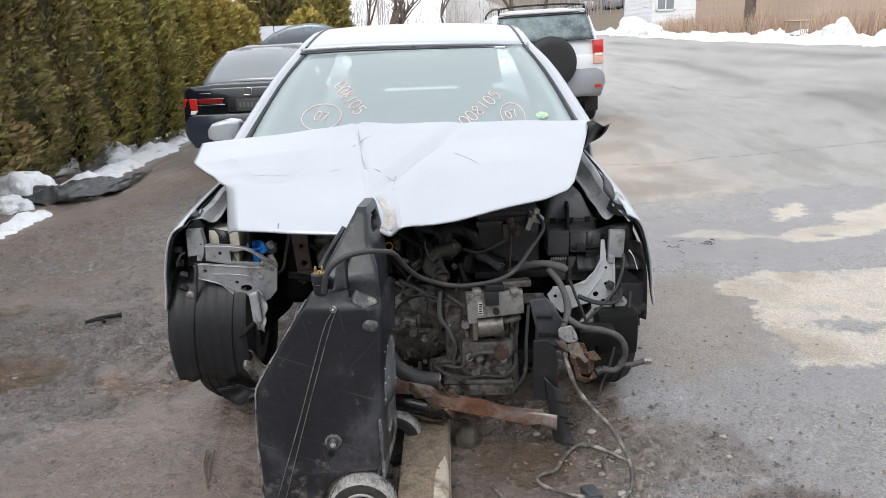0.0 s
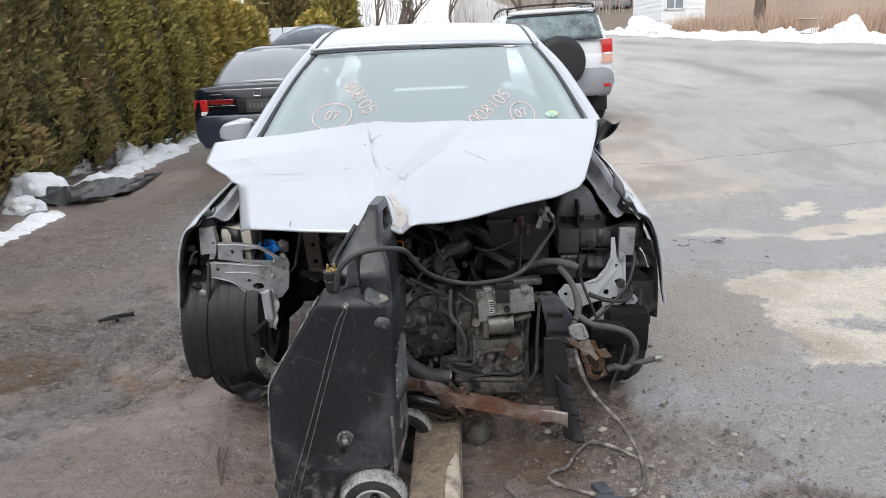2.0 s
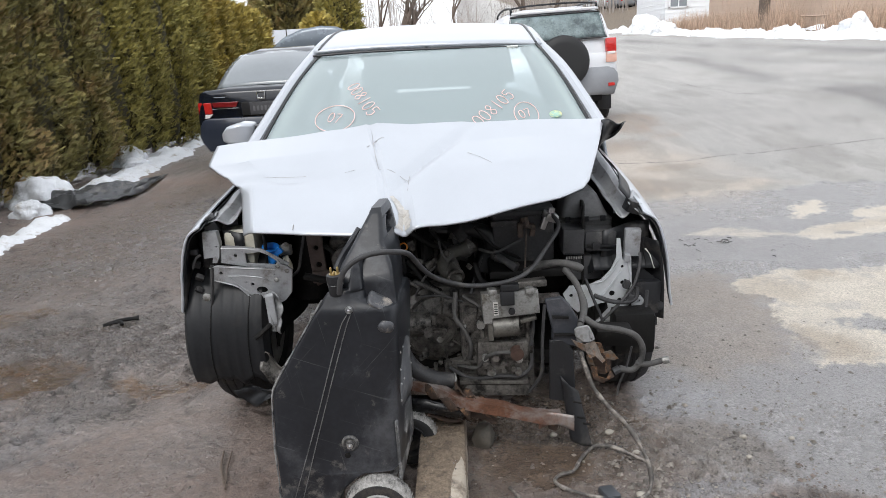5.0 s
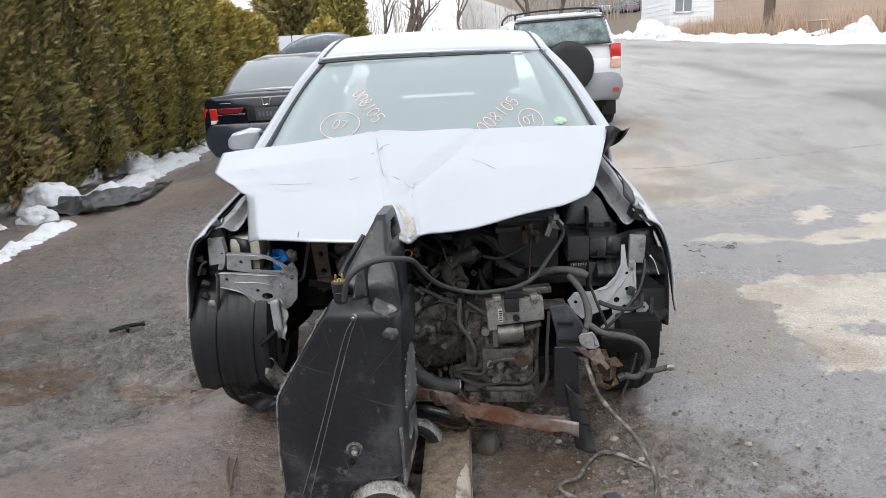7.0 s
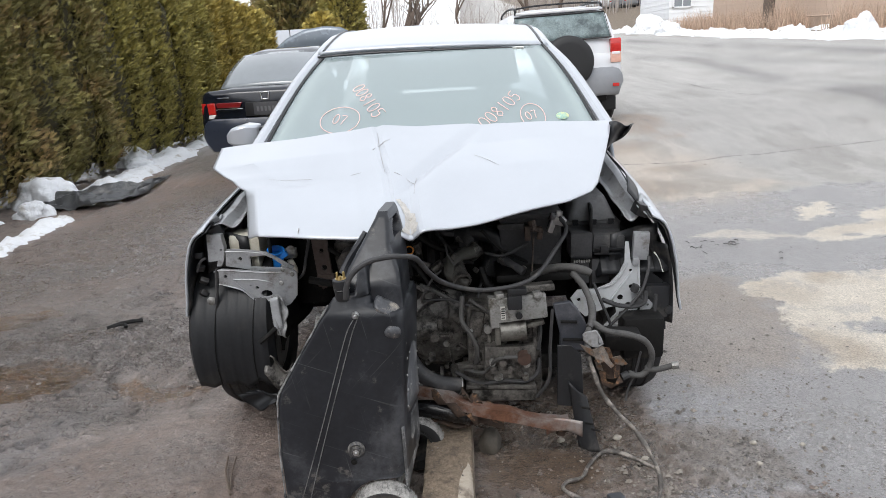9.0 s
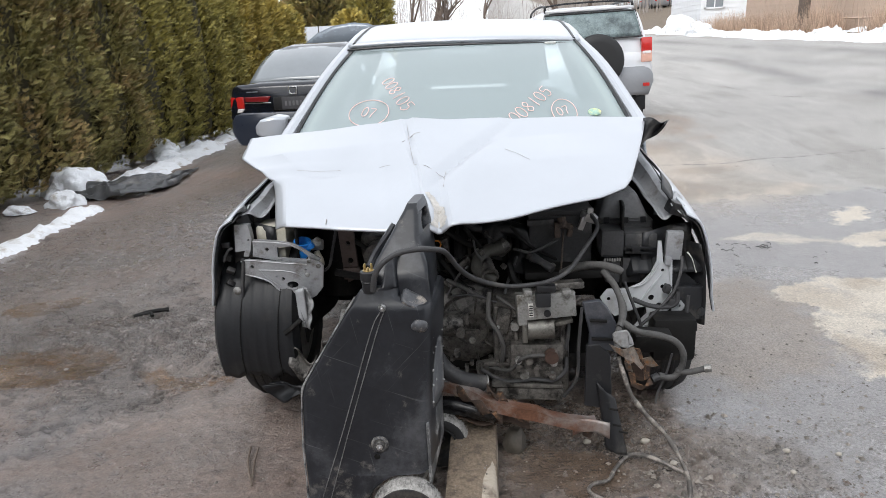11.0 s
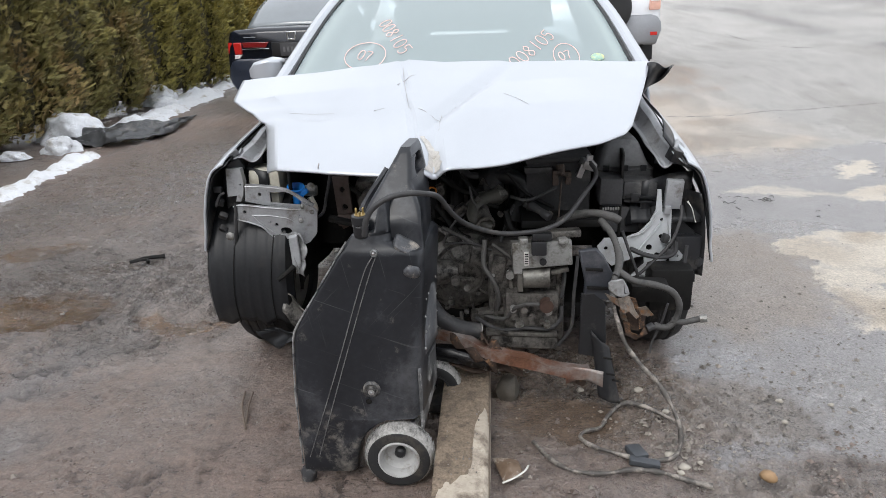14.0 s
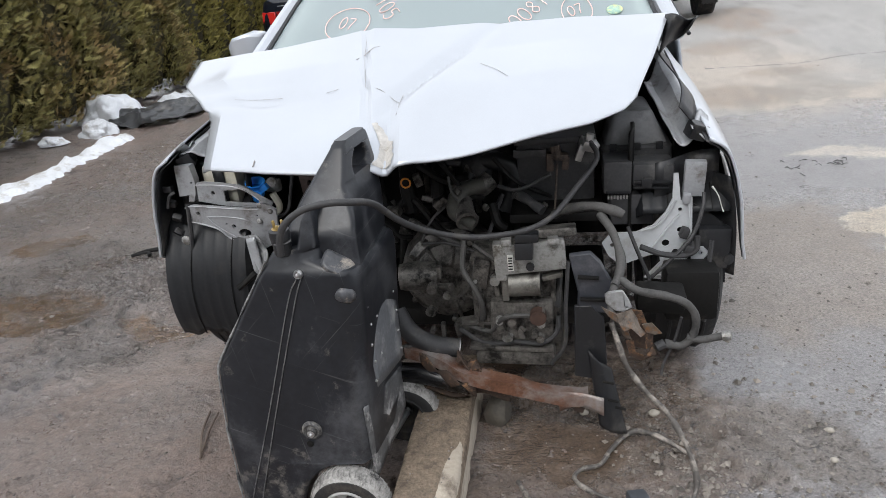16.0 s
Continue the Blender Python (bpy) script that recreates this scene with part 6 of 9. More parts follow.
plate(bm, [(0.256, 0.567), (0.313, 0.575), (0.338, 0.550), (0.371, 0.484), (0.352, 0.462), (0.365, 0.403), (0.275, 0.414), (0.278, 0.463)], [], lambda a, b, d: Vector((a, 2.085 + d - 0.10 * (0.57 - b) - 0.06 * (a - 0.25), b)), 0.022)
duct = part("air_duct", bm, mat("slate_plastic", (0.028, 0.031, 0.039), 0.45, 0, 0.25, 10, 0.2, second=(0.1, 0.1, 0.11), blot=0.3), sedan, "broken slate-black plastic duct", bevel=0.005, smooth=30)
bm = B()
box(bm, (0.305, 2.066, 0.512), (0.055, 0.012, 0.008), (0, 4, 0), 0.002)
part("duct_rib", bm, M_DARK, duct)
part("duct_rib", box(B(), (0.318, 2.060, 0.450), (0.07, 0.012, 0.008), (0, 3, 0), 0.002), M_DARK, duct)
bm = B()
plate(bm, [(0.268, 0.426), (0.310, 0.429), (0.345, 0.394), (0.352, 0.263), (0.350, 0.199), (0.264, 0.208)], [], lambda a, b, d: Vector((a, 2.065 + d + 0.12 * (0.30 - a) - 0.05 * (0.4 - b), b)), 0.012)
skirt = part("hanging_skirt", bm, M_BLACKPL, sedan, "hanging black plastic skirt", bevel=0.003, smooth=30)
bm = B()
sheet(bm, lambda u, v: Vector((0.300 + 0.030 * v + (0.062 + 0.012 * v) * u, 2.045 - 0.03 * v - 0.012 * math.sin(u * 4), 0.305 - 0.065 * u - 0.20 * v - 0.03 * v * (1 - u) + 0.004 * noise.noise(Vector((u * 5, v * 8, 2))))), 10, 18)
flap = part("skirt_flap", bm, M_BLACKPL, skirt, "hanging lower flap", solid=0.005, smooth=40)
for z, x in ((0.22, 0.352), (0.16, 0.365), (0.135, 0.385)):
    part("flap_slot", box(B(), (x, 2.012, z), (0.03, 0.006, 0.005), (0, 14, 0), 0.001), M_DARK, flap)
bm = B()
tube(bm, [(0.255, 2.09, 0.55), (0.245, 2.08, 0.42), (0.24, 2.08, 0.30), (0.20, 2.1, 0.22)], 0.006, 6)
part("skirt_wire", bm, M_CABLE, sedan)

# rusted lower crossmember, bent
def channel(pts, w, h, name, material, label):
    bm = B()
    P = spline(pts, 8)
    rings = []
    for i, p in enumerate(P):
        k = 0.010 * noise.noise(p * 14)
        rings.append([p + Vector((0, 0.0, h / 2 + k)), p + Vector((0, w, h / 2 - 0.004 + k)), p + Vector((0, w, h / 2 - 0.012)), p + Vector((0, 0.008, h / 2 - 0.012)),
                      p + Vector((0, 0.008, -h / 2 + 0.01)), p + Vector((0, w, -h / 2 + 0.008 + k)), p + Vector((0, w, -h / 2)), p + Vector((0, 0, -h / 2))])
    loft(bm, rings)
    return part(name, bm, material, sedan, label, smooth=30)


channel([(-0.24, 2.07, 0.285), (-0.13, 2.03, 0.275), (-0.03, 2.0, 0.235), (0.12, 1.985, 0.205), (0.24, 2.0, 0.165), (0.30, 2.02, 0.155)], 0.05, 0.036, "lower_crossmember", M_RUST, "bent rusted steel crossmember")
bm = B()
sheet(bm, lambda u, v: Vector((0.22 + 0.12 * u, 2.01 + 0.01 * math.sin(4 * u), 0.185 - 0.01 * u - 0.06 * v + 0.015 * math.sin(3 * u) * v)), 8, 4)
part("crossmember_end", bm, M_RUST, sedan, "bent crossmember end", solid=0.005)
part("tie_bar", tube(B(), [(-0.26, 2.07, 0.208), (-0.17, 2.06, 0.212), (-0.10, 2.05, 0.200), (-0.035, 2.05, 0.182)], 0.031, 14), mat("glossy_black", (0.008, 0.008, 0.009), 0.25, 0, 0.3, 20, 0.1, second=(0.06, 0.05, 0.045), blot=0.3, blot_scale=14), sedan, "glossy black tie bar", smooth=60)
bm = B()
sheet(bm, lambda u, v: Vector((-0.16 + 0.15 * u, 2.012 - 0.02 * math.sin(u * 3), 0.312 - 0.105 * u + 0.012 * math.sin(15 * u + 3 * v) - 0.026 * v)), 16, 4)
part("torn_fold", bm, M_RUSTDK, sedan, "torn folded edge of the crossmember", solid=0.004, smooth=20)
bm = B()
sheet(bm, lambda u, v: Vector((-0.235 + 0.085 * u, 2.06 + 0.02 * u, 0.302 + 0.006 * math.sin(5 * u) - 0.045 * v)), 6, 3)
part("crossmember_web", bm, M_ENGINE, sedan, "grey end of the crossmember", solid=0.005)
bm = B()
sheet(bm, lambda u, v: Vector((-0.20 + 0.28 * u, 2.04 + 0.10 * v, 0.165 - 0.02 * u + 0.012 * math.sin(11 * u) + 0.02 * v)), 14, 5)
sheet(bm, lambda u, v: Vector((-0.06 + 0.10 * u, 2.02 + 0.04 * v, 0.28 - 0.06 * u + 0.014 * math.sin(13 * u + 2 * v))), 8, 4)
part("rust_flake", bm, M_RUSTDK, sedan, "torn rusty sheet edge", solid=0.004, smooth=20)
bm = B()
box(bm, (0.275, 2.045, 0.115), (0.03, 0.02, 0.03), (0, 20, 0), 0.005)
part("crossmember_bolt", bm, M_RUSTDK, sedan)
# wiring harness on the driver's corner
bm = B()
tube(bm, [(0.22, 2.34, 0.585), (0.26, 2.28, 0.625), (0.33, 2.24, 0.645), (0.385, 2.22, 0.635), (0.405, 2.215, 0.625)], 0.0145, 12, wob=0.25)
tube(bm, [(0.345, 2.23, 0.625), (0.375, 2.18, 0.59), (0.392, 2.13, 0.54), (0.385, 2.09, 0.505), (0.37, 2.06, 0.49)], 0.0120, 12, wob=0.25)
tube(bm, [(0.385, 2.08, 0.50), (0.43, 2.06, 0.475), (0.50, 2.05, 0.463), (0.55, 2.05, 0.44), (0.575, 2.05, 0.40), (0.572, 2.05, 0.35), (0.545, 2.05, 0.315), (0.50, 2.05, 0.32)], 0.0110, 10, wob=0.2)
tube(bm, [(0.555, 2.05, 0.34), (0.59, 2.045, 0.335), (0.625, 2.04, 0.345), (0.64, 2.035, 0.352)], 0.010, 8)
tube(bm, [(0.385, 2.085, 0.51), (0.365, 2.05, 0.47), (0.36, 2.02, 0.43)], 0.011, 8)
harness = part("wiring_harness", bm, M_HOSE, sedan, "dusty taped wiring harness", smooth=60)
for p, q in (((0.64, 2.035, 0.352), (0.66, 2.03, 0.357)), ((0.50, 2.05, 0.32), (0.478, 2.045, 0.312))):
    bm = B()
    cyl(bm, p, q, 0.013, n=10)
    part("harness_plug", bm, M_ALU if p[0] > 0.6 else M_CABLE, harness)
bm = B()
plate(bm, [(0.344, 0.480), (0.352, 0.489), (0.384, 0.499), (0.391, 0.494), (0.405, 0.467), (0.413, 0.443), (0.390, 0.437), (0.369, 0.441), (0.347, 0.456)], [circle2(0.398, 0.449, 0.003)], lambda a, b, d: Vector((a, 2.020 + d + 0.010 * math.sin(a * 62) + 0.12 * (b - 0.46) ** 2 * 20, b)), 0.010)
part("bumper_stub", bm, mat("dull_stub", (0.27, 0.272, 0.275), 0.55, 0.2, 0.4, 20, 0.4, second=(0.13, 0.115, 0.10), blot=0.45, blot_scale=24), sedan, "grey stub bracket", bevel=0.003, smooth=30)
M_TORN = mat("torn_rusty_sheet", (0.145, 0.12, 0.10), 0.6, 0.2, 0.7, 40, 0.6, 150, second=(0.25, 0.115, 0.045), blot=0.42, blot_scale=34)


def torn_scrap(outline, y, bend, thick=0.004):
    bm = B()
    plate(bm, outline, [], lambda a, b, d: Vector((a + 0.003 * math.sin(b * 190), y + d + bend * math.sin(a * 75 + b * 48), b + 0.003 * math.sin(a * 230))), thick)
    bmesh.ops.triangulate(bm, faces=bm.faces)
    return bm


bracket = part("rusted_bracket", torn_scrap([(0.333, 0.443), (0.369, 0.440), (0.410, 0.434), (0.425, 0.407), (0.436, 0.385), (0.449, 0.363), (0.433, 0.366), (0.412, 0.392), (0.394, 0.386), (0.379, 0.413), (0.354, 0.425)], 2.015, 0.018), M_TORN, sedan, "torn rusted bumper bracket", smooth=20)
for outline, y, bend, material in (([(0.433, 0.407), (0.461, 0.418), (0.487, 0.388), (0.465, 0.376), (0.446, 0.379)], 2.00, 0.006, M_TORN), ([(0.385, 0.385), (0.403, 0.380), (0.412, 0.345), (0.394, 0.348)], 2.03, 0.010, M_TORN),
                                   ([(0.446, 0.384), (0.469, 0.380), (0.469, 0.318), (0.453, 0.321)], 2.03, 0.006, M_RUSTDK),
                                   ([(0.398, 0.350), (0.416, 0.345), (0.421, 0.307), (0.448, 0.300), (0.466, 0.330), (0.474, 0.304), (0.439, 0.281), (0.408, 0.300)], 2.02, 0.006, M_RUSTDK)):
    part("torn_scrap", torn_scrap(outline, y, bend), material, bracket, smooth=20)
part("bracket_web", torn_scrap([(0.385, 0.425), (0.440, 0.405), (0.462, 0.36), (0.455, 0.30), (0.42, 0.295), (0.40, 0.35)], 2.065, 0.008), M_RUSTDK, bracket)
bm = B()
box(bm, (0.50, 2.16, 0.40), (0.13, 0.08, 0.06), (5, 4, 0), 0.012)
box(bm, (0.60, 2.28, 0.36), (0.15, 0.10, 0.16), (0, 0, 0), 0.02)
part("horn_bracket", bm, M_DARK, sedan)
bm = B()
tube(bm, [(0.66, 2.31, 0.50), (0.655, 2.30, 0.42), (0.66, 2.30, 0.33), (0.65, 2.3, 0.24)], 0.007, 6)
part("loose_wire", bm, M_CABLE, sedan)
part("loose_wire", tube(B(), [(0.54, 2.05, 0.40), (0.525, 2.05, 0.33), (0.50, 2.05, 0.26), (0.495, 2.05, 0.22)], 0.004, 6), M_CABLE, sedan)

# ---------------------------------------------------------------- paint pen writing on the windshield
def pen_stroke(bm, pts, r=0.0019):
    tube(bm, pts, r, 5, 3)


def on_screen(u, v):
    return screen_f(u, v) + Vector((0, -0.004, 0.004))


def write(bm, text, u0, v0, du, dv, ang, size):
    """Strokes of single digits, laid on the glass."""
    shapes = {"0": [[(0.5 + 0.35 * math.cos(a / 10 * 2 * math.pi), 0.5 + 0.5 * math.sin(a / 10 * 2 * math.pi)) for a in range(11)]],
              "8": [[(0.5, 0.5), (0.2, 0.25), (0.5, 0), (0.8, 0.25), (0.5, 0.5), (0.25, 0.75), (0.5, 1), (0.75, 0.75), (0.5, 0.5)]],
              "1": [[(0.5, 0), (0.5, 0.5), (0.52, 1)]],
              "5": [[(0.85, 1), (0.3, 0.95), (0.28, 0.6), (0.7, 0.6), (0.8, 0.25), (0.5, 0), (0.2, 0.1)]],
              "7": [[(0.15, 0.95), (0.8, 0.95), (0.55, 0.4), (0.45, 0)]]}
    c, s = math.cos(ang), math.sin(ang)
    for i, ch in enumerate(text):
        for st in shapes[ch]:
            pts = []
            for a, b in st:
                lx, ly = (i * 0.92 + a) * size * 0.72, b * size
                X, Z = lx * c - ly * s, lx * s + ly * c
                pts.append(on_screen(u0 + X * du, v0 + Z * dv))
            pen_stroke(bm, pts)


for text, u0, v0, ang, size in (("008105", 0.206, 0.470, -52, 0.073), ("07", 0.176, 0.175, -8, 0.06), ("008105", 0.670, 0.085, 40, 0.073), ("07", 0.800, 0.118, 12, 0.05)):
    bm = B()
    write(bm, text, u0, v0, 0.62, 1.15, radians(ang), size)
    part("pen_number", bm, M_PAINTPEN, screen, "pale red hand-written stock number")
for cu, cv, ru, rv in ((0.205, 0.20, 0.066, 0.10), (0.822, 0.150, 0.038, 0.090)):
    bm = B()
    pen_stroke(bm, [on_screen(cu + ru * math.cos(a / 14 * 2 * math.pi), cv + rv * math.sin(a / 14 * 2 * math.pi)) for a in range(15)])
    part("pen_circle", bm, M_PAINTPEN, screen, "pale red drawn circle")
bm = B()
bmesh.ops.create_circle(bm, cap_ends=True, segments=18, radius=0.030, matrix=Matrix.Translation(on_screen(0.912, 0.115)) @ pose(0, 0, 0, 32, 0, 0) @ Matrix.Diagonal((1, 0.9, 1, 1)))
part("inspection_sticker", bm, M_STICKER, screen, "round green inspection sticker", solid=0.002)
bm = B()
box(bm, on_screen(0.885, 0.865), (0.06, 0.01, 0.012), (28, 0, 0), 0.004)
part("toll_tag", bm, M_LABEL, screen, "small white tag")

# ---------------------------------------------------------------- fluid caddy
caddy = thing("fluid_caddy", (-0.40, 1.75, 0), "scuffed black plastic wheeled fluid caddy against the wreck", "fluid caddy")


def face_y(z):
    return 1.66 + 0.10 * z


def along(rows, k):
    """The value of a polyline of (parameter, value)."""
    for (a, p), (b, q) in zip(rows, rows[1:]):
        if k <= b:
            return p + (q - p) * max(0, (k - a) / (b - a))
    return rows[-1][1]


def round_ring(corners, z, radii, k=4):
    """A level ring through four corners, given anticlockwise from above, each with its own radius."""
    out = []
    for i, r in enumerate(radii):
        c, a, b = (Vector((*corners[j % 4], 0)) for j in (i, i - 1, i + 1))
        p, q = c + (a - c).normalized() * r, c + (b - c).normalized() * r
        for j in range(k + 1):
            t = j / k
            w = p * (1 - t) ** 2 + c * 2 * t * (1 - t) + q * t * t
            out.append(Vector((w.x, w.y, z)))
    return out


TANK_LEFT = [(0.03, -0.588), (0.30, -0.592), (0.43, -0.586), (0.465, -0.582), (0.495, -0.569), (0.60, -0.502), (0.735, -0.414), (0.748, -0.404), (0.754, -0.345), (0.775, -0.338), (0.815, -0.330), (0.83, -0.318)]
TANK_RIGHT = [(0.03, -0.424), (0.08, -0.418), (0.12, -0.409), (0.155, -0.390), (0.185, -0.355), (0.203, -0.320), (0.209, -0.240), (0.212, -0.228), (0.42, -0.222), (0.62, -0.208), (0.690, -0.205), (0.702, -0.212), (0.712, -0.245), (0.726, -0.290), (0.75, -0.297), (0.80, -0.303), (0.83, -0.306)]
TANK_LEVELS = [0.03, 0.034, 0.045, 0.08, 0.12, 0.155, 0.185, 0.203, 0.209, 0.212, 0.225, 0.26, 0.30, 0.36, 0.43, 0.465, 0.495, 0.55, 0.60, 0.66, 0.690, 0.702, 0.712, 0.726, 0.738, 0.745, 0.748, 0.754, 0.765, 0.79, 0.815, 0.83]


def tank_ring(z):
    xl, xr = along(TANK_LEFT, z), along(TANK_RIGHT, z)
    inset = 0.010 if z < 0.032 else 0.004 if z < 0.04 else 0.0
    fy = face_y(z) + max(0, z - 0.70) * 0.30 + inset
    full = 1 if z > 0.21 else 0
    rear = along([(0.0, 1.74), (0.2, 1.84), (0.26, 1.96), (0.32, 2.0), (0.66, 2.03), (0.83, 1.93)], z)
    corners = [(xl + inset, fy), (xr - inset, fy + 0.004), (xr + 0.022 * full, rear), (xl + 0.06, rear - 0.05)]
    r = min(0.018, 0.3 * (xr - xl))
    return round_ring(corners, z, (r, min(0.045 if full else 0.02, 0.4 * (xr - xl)), 0.02, 0.03))


shell = part("tank", loft(B(), [tank_ring(z) for z in TANK_LEVELS]), M_CADDY, caddy, "scuffed black plastic tank", smooth=38)
# neck leaning back from the tank, ending in a carrying loop that is open from side to side
NECK_LEFT = [(0.68, -0.405), (0.805, -0.366), (0.868, -0.325), (0.90, -0.306), (0.932, -0.286), (0.948, -0.279)]
NECK_RIGHT = [(0.68, -0.204), (0.80, -0.208), (0.86, -0.216), (0.93, -0.230), (0.948, -0.238)]


def neck_ring(z, y0=None, y1=None):
    xl, xr = along(NECK_LEFT, z), along(NECK_RIGHT, z)
    fy = 1.772 + 0.20 * max(0, z - 0.70) + 0.62 * max(0, z - 0.775)
    a, b = (fy, along([(0.68, 2.02), (0.86, 2.06), (0.948, 2.07)], z))
    if z > 0.94:
        a, b = a + 0.008, b - 0.008
    front_r = xr - 0.026 * along([(0.68, 0.0), (0.80, 0.2), (0.86, 1), (0.95, 0.5)], z)
    k = lambda y: (y - fy) / (b - fy)
    ya, yb = y0 if y0 else a, y1 if y1 else b
    rx = lambda y: front_r + (xr - front_r) * min(1, max(0, k(y)) * 2.2)
    lx = lambda y: xl + 0.012 * max(0, k(y))
    return round_ring([(lx(ya), ya), (rx(ya), ya), (rx(yb), yb), (lx(yb), yb)], z, [min(q, 0.3 * (rx(ya) - lx(ya))) for q in (0.012, 0.012, 0.014, 0.016)])


neck = part("carrying_neck", loft(B(), [neck_ring(z) for z in (0.68, 0.72, 0.76, 0.775, 0.79, 0.81, 0.83, 0.85, 0.862, 0.868)]), M_CADDY, caddy, "moulded neck with open carrying loop", smooth=38)
hole_z = (0.868, 0.875, 0.89, 0.905, 0.916, 0.922)
part("loop_front", loft(B(), [neck_ring(z, None, 1.772 + 0.20 * (z - 0.70) + 0.62 * (z - 0.775) + 0.042 + 0.02 * (abs(z - 0.897) / 0.03) ** 3) for z in hole_z]), M_CADDY, neck, smooth=38)
part("loop_back", loft(B(), [neck_ring(z, 2.022 - 0.02 * (abs(z - 0.897) / 0.03) ** 3, None) for z in hole_z]), M_CADDY, neck, smooth=38)
part("loop_grip", loft(B(), [neck_ring(z) for z in (0.922, 0.927, 0.932, 0.940, 0.945, 0.948)]), M_CADDY, neck, smooth=38)
M_RUBBED = mat("rubbed_plastic", (0.125, 0.125, 0.125), 0.6, 0, 0.6, 50, 0.2, second=(0.035, 0.036, 0.04), blot=0.5, blot_scale=22)
# thin moulded spine along the neck's far edge
part("neck_spine", tube(B(), [(-0.400, 1.93, 0.76), (-0.378, 1.95, 0.80), (-0.340, 1.965, 0.85), (-0.322, 1.975, 0.875)], 0.013, 8), M_CADDY, neck)
for dx in (-0.008, 0.009):
    part("moulded_rib", tube(B(), [(-0.337 + dx * 0.6, face_y(0.695) - 0.001, 0.695), (-0.366 + dx, face_y(0.632) - 0.001, 0.632), (-0.455 + dx, face_y(0.365) - 0.001, 0.365), (-0.549 + dx * 1.6, face_y(0.085) - 0.001, 0.085)], 0.0015, 5), M_RUBBED, shell)
for (x, z, r, nm, mt) in ((-0.337, 0.704, 0.011, "rivet", M_STEEL), (-0.366, 0.304, 0.025, "bung", M_CADDYWORN)):
    bm = B()
    lathe(bm, (x, face_y(z) + 0.002, z), (0, -1, 0.08), [(r, 0), (r, 0.004), (r * 0.75, 0.009), (r * 0.55, 0.005), (r * 0.5, 0.005), (r * 0.35, 0.012), (0.002, 0.013)], 20)
    bg = part(nm, bm, mt, shell)
part("bung_pin", lathe(B(), (-0.366, face_y(0.302) - 0.008, 0.300), (0, -1, 0.08), [(0.009, 0), (0.009, 0.003), (0.004, 0.004), (0.001, 0.009)], 12), M_STEEL, bg)
part("drain_hole", lathe(B(), (-0.376, face_y(0.266) + 0.001, 0.266), (0, -1, 0), [(0.009, 0), (0.009, 0.002), (0.006, 0.003)], 14), M_DARK, shell)
# scraped ledge at the foot of the hollow, and the scraped boss below it
M_SCRAPED = mat("scraped_plastic", (0.052, 0.054, 0.060), 0.36, 0, 0.6, 40, 0.25, 90, second=(0.33, 0.29, 0.245), blot=0.55, blot_scale=22)


def ledge_f(u, v):
    """A rounded lobe: u outwards, v round."""
    a, r = v * 2 * math.pi, u ** 0.7
    p = 0.5 + 0.5 * r * math.copysign(abs(math.cos(a)) ** 0.6, math.cos(a))
    q = 0.5 + 0.5 * r * math.copysign(abs(math.sin(a)) ** 0.6, math.sin(a)) * (1 + 0.10 * math.sin(3 * a))
    sink = 0.007 * u ** 5
    return Vector((-0.290 + 0.070 * p + (0.008 - 0.002 * p) * q, 1.729 + 0.004 * p + 0.040 * q + 0.008 * q * q + sink, 0.723 - 0.034 * p + 0.022 * q + (0.010 - 0.004 * p) * q * q - sink))


part("scraped_ledge", sheet(B(), ledge_f, 8, 28), M_SCRAPED, shell, "pale scraped ledge", smooth=60)
bm = B()
bmesh.ops.create_uvsphere(bm, u_segments=20, v_segments=10, radius=1, matrix=pose(-0.238, 1.735, 0.648, 0, 20, 12) @ Matrix.Diagonal((0.024, 0.0135, 0.019, 1)))
for v in bm.verts:
    v.co += 0.003 * Vector((noise.noise(v.co * 60), 0, noise.noise(v.co * 60 + Vector((3, 0, 0)))))
part("worn_boss", bm, M_SCRAPED, shell, "scraped pale boss", smooth=60)
# chalky wear where the corners rub
M_CHALK = mat("chalky_scuff", (0.22, 0.22, 0.218), 0.7, 0, 0.7, 60, 0.3, second=(0.025, 0.026, 0.030), blot=0.62, blot_scale=30)
part("worn_rim", tube(B(), [(along(TANK_LEFT, z) + 0.002, face_y(z) + 0.004, z) for z in (0.06, 0.15, 0.30, 0.43, 0.465, 0.495, 0.60, 0.735)], 0.0028, 5, 14, wob=0.9), M_CHALK, shell)
# riveted side panel
bm = B()
sheet(bm, lambda u, v: Vector((-0.211 - 0.010 * v + (0.013 + 0.008 * v) * u + 0.003 * math.sin(u * 3.1), 1.768 + 0.215 * u + 0.008 * v * (1 - u), 0.648 + 0.010 * u - (0.285 + 0.045 * u) * v)), 6, 10)
panel = part("side_panel", bm, mat("scuffed_sheet", (0.150, 0.157, 0.170), 0.36, 0.1, 0.4, 12, 0.3, second=(0.34, 0.34, 0.34), blot=0.42, blot_scale=11), caddy, "scuffed grey side panel with rivets", solid=0.004)
for k in range(6):
    v = k / 5.6
    for u in ((0.06, 0.94) if k % 2 else (0.10, 0.30, 0.92)):
        q = Vector((-0.210 - 0.010 * v + (0.013 + 0.008 * v) * u, 1.768 + 0.215 * u, 0.642 + 0.010 * u - (0.285 + 0.045 * u) * v))
        part("panel_rivet", lathe(B(), q, (1, -0.1, 0), [(0.0042, 0), (0.0038, 0.004), (0.001, 0.006)], 8), M_STEEL, panel)
# rubbed lower skirt behind the wheel arch
bm = B()
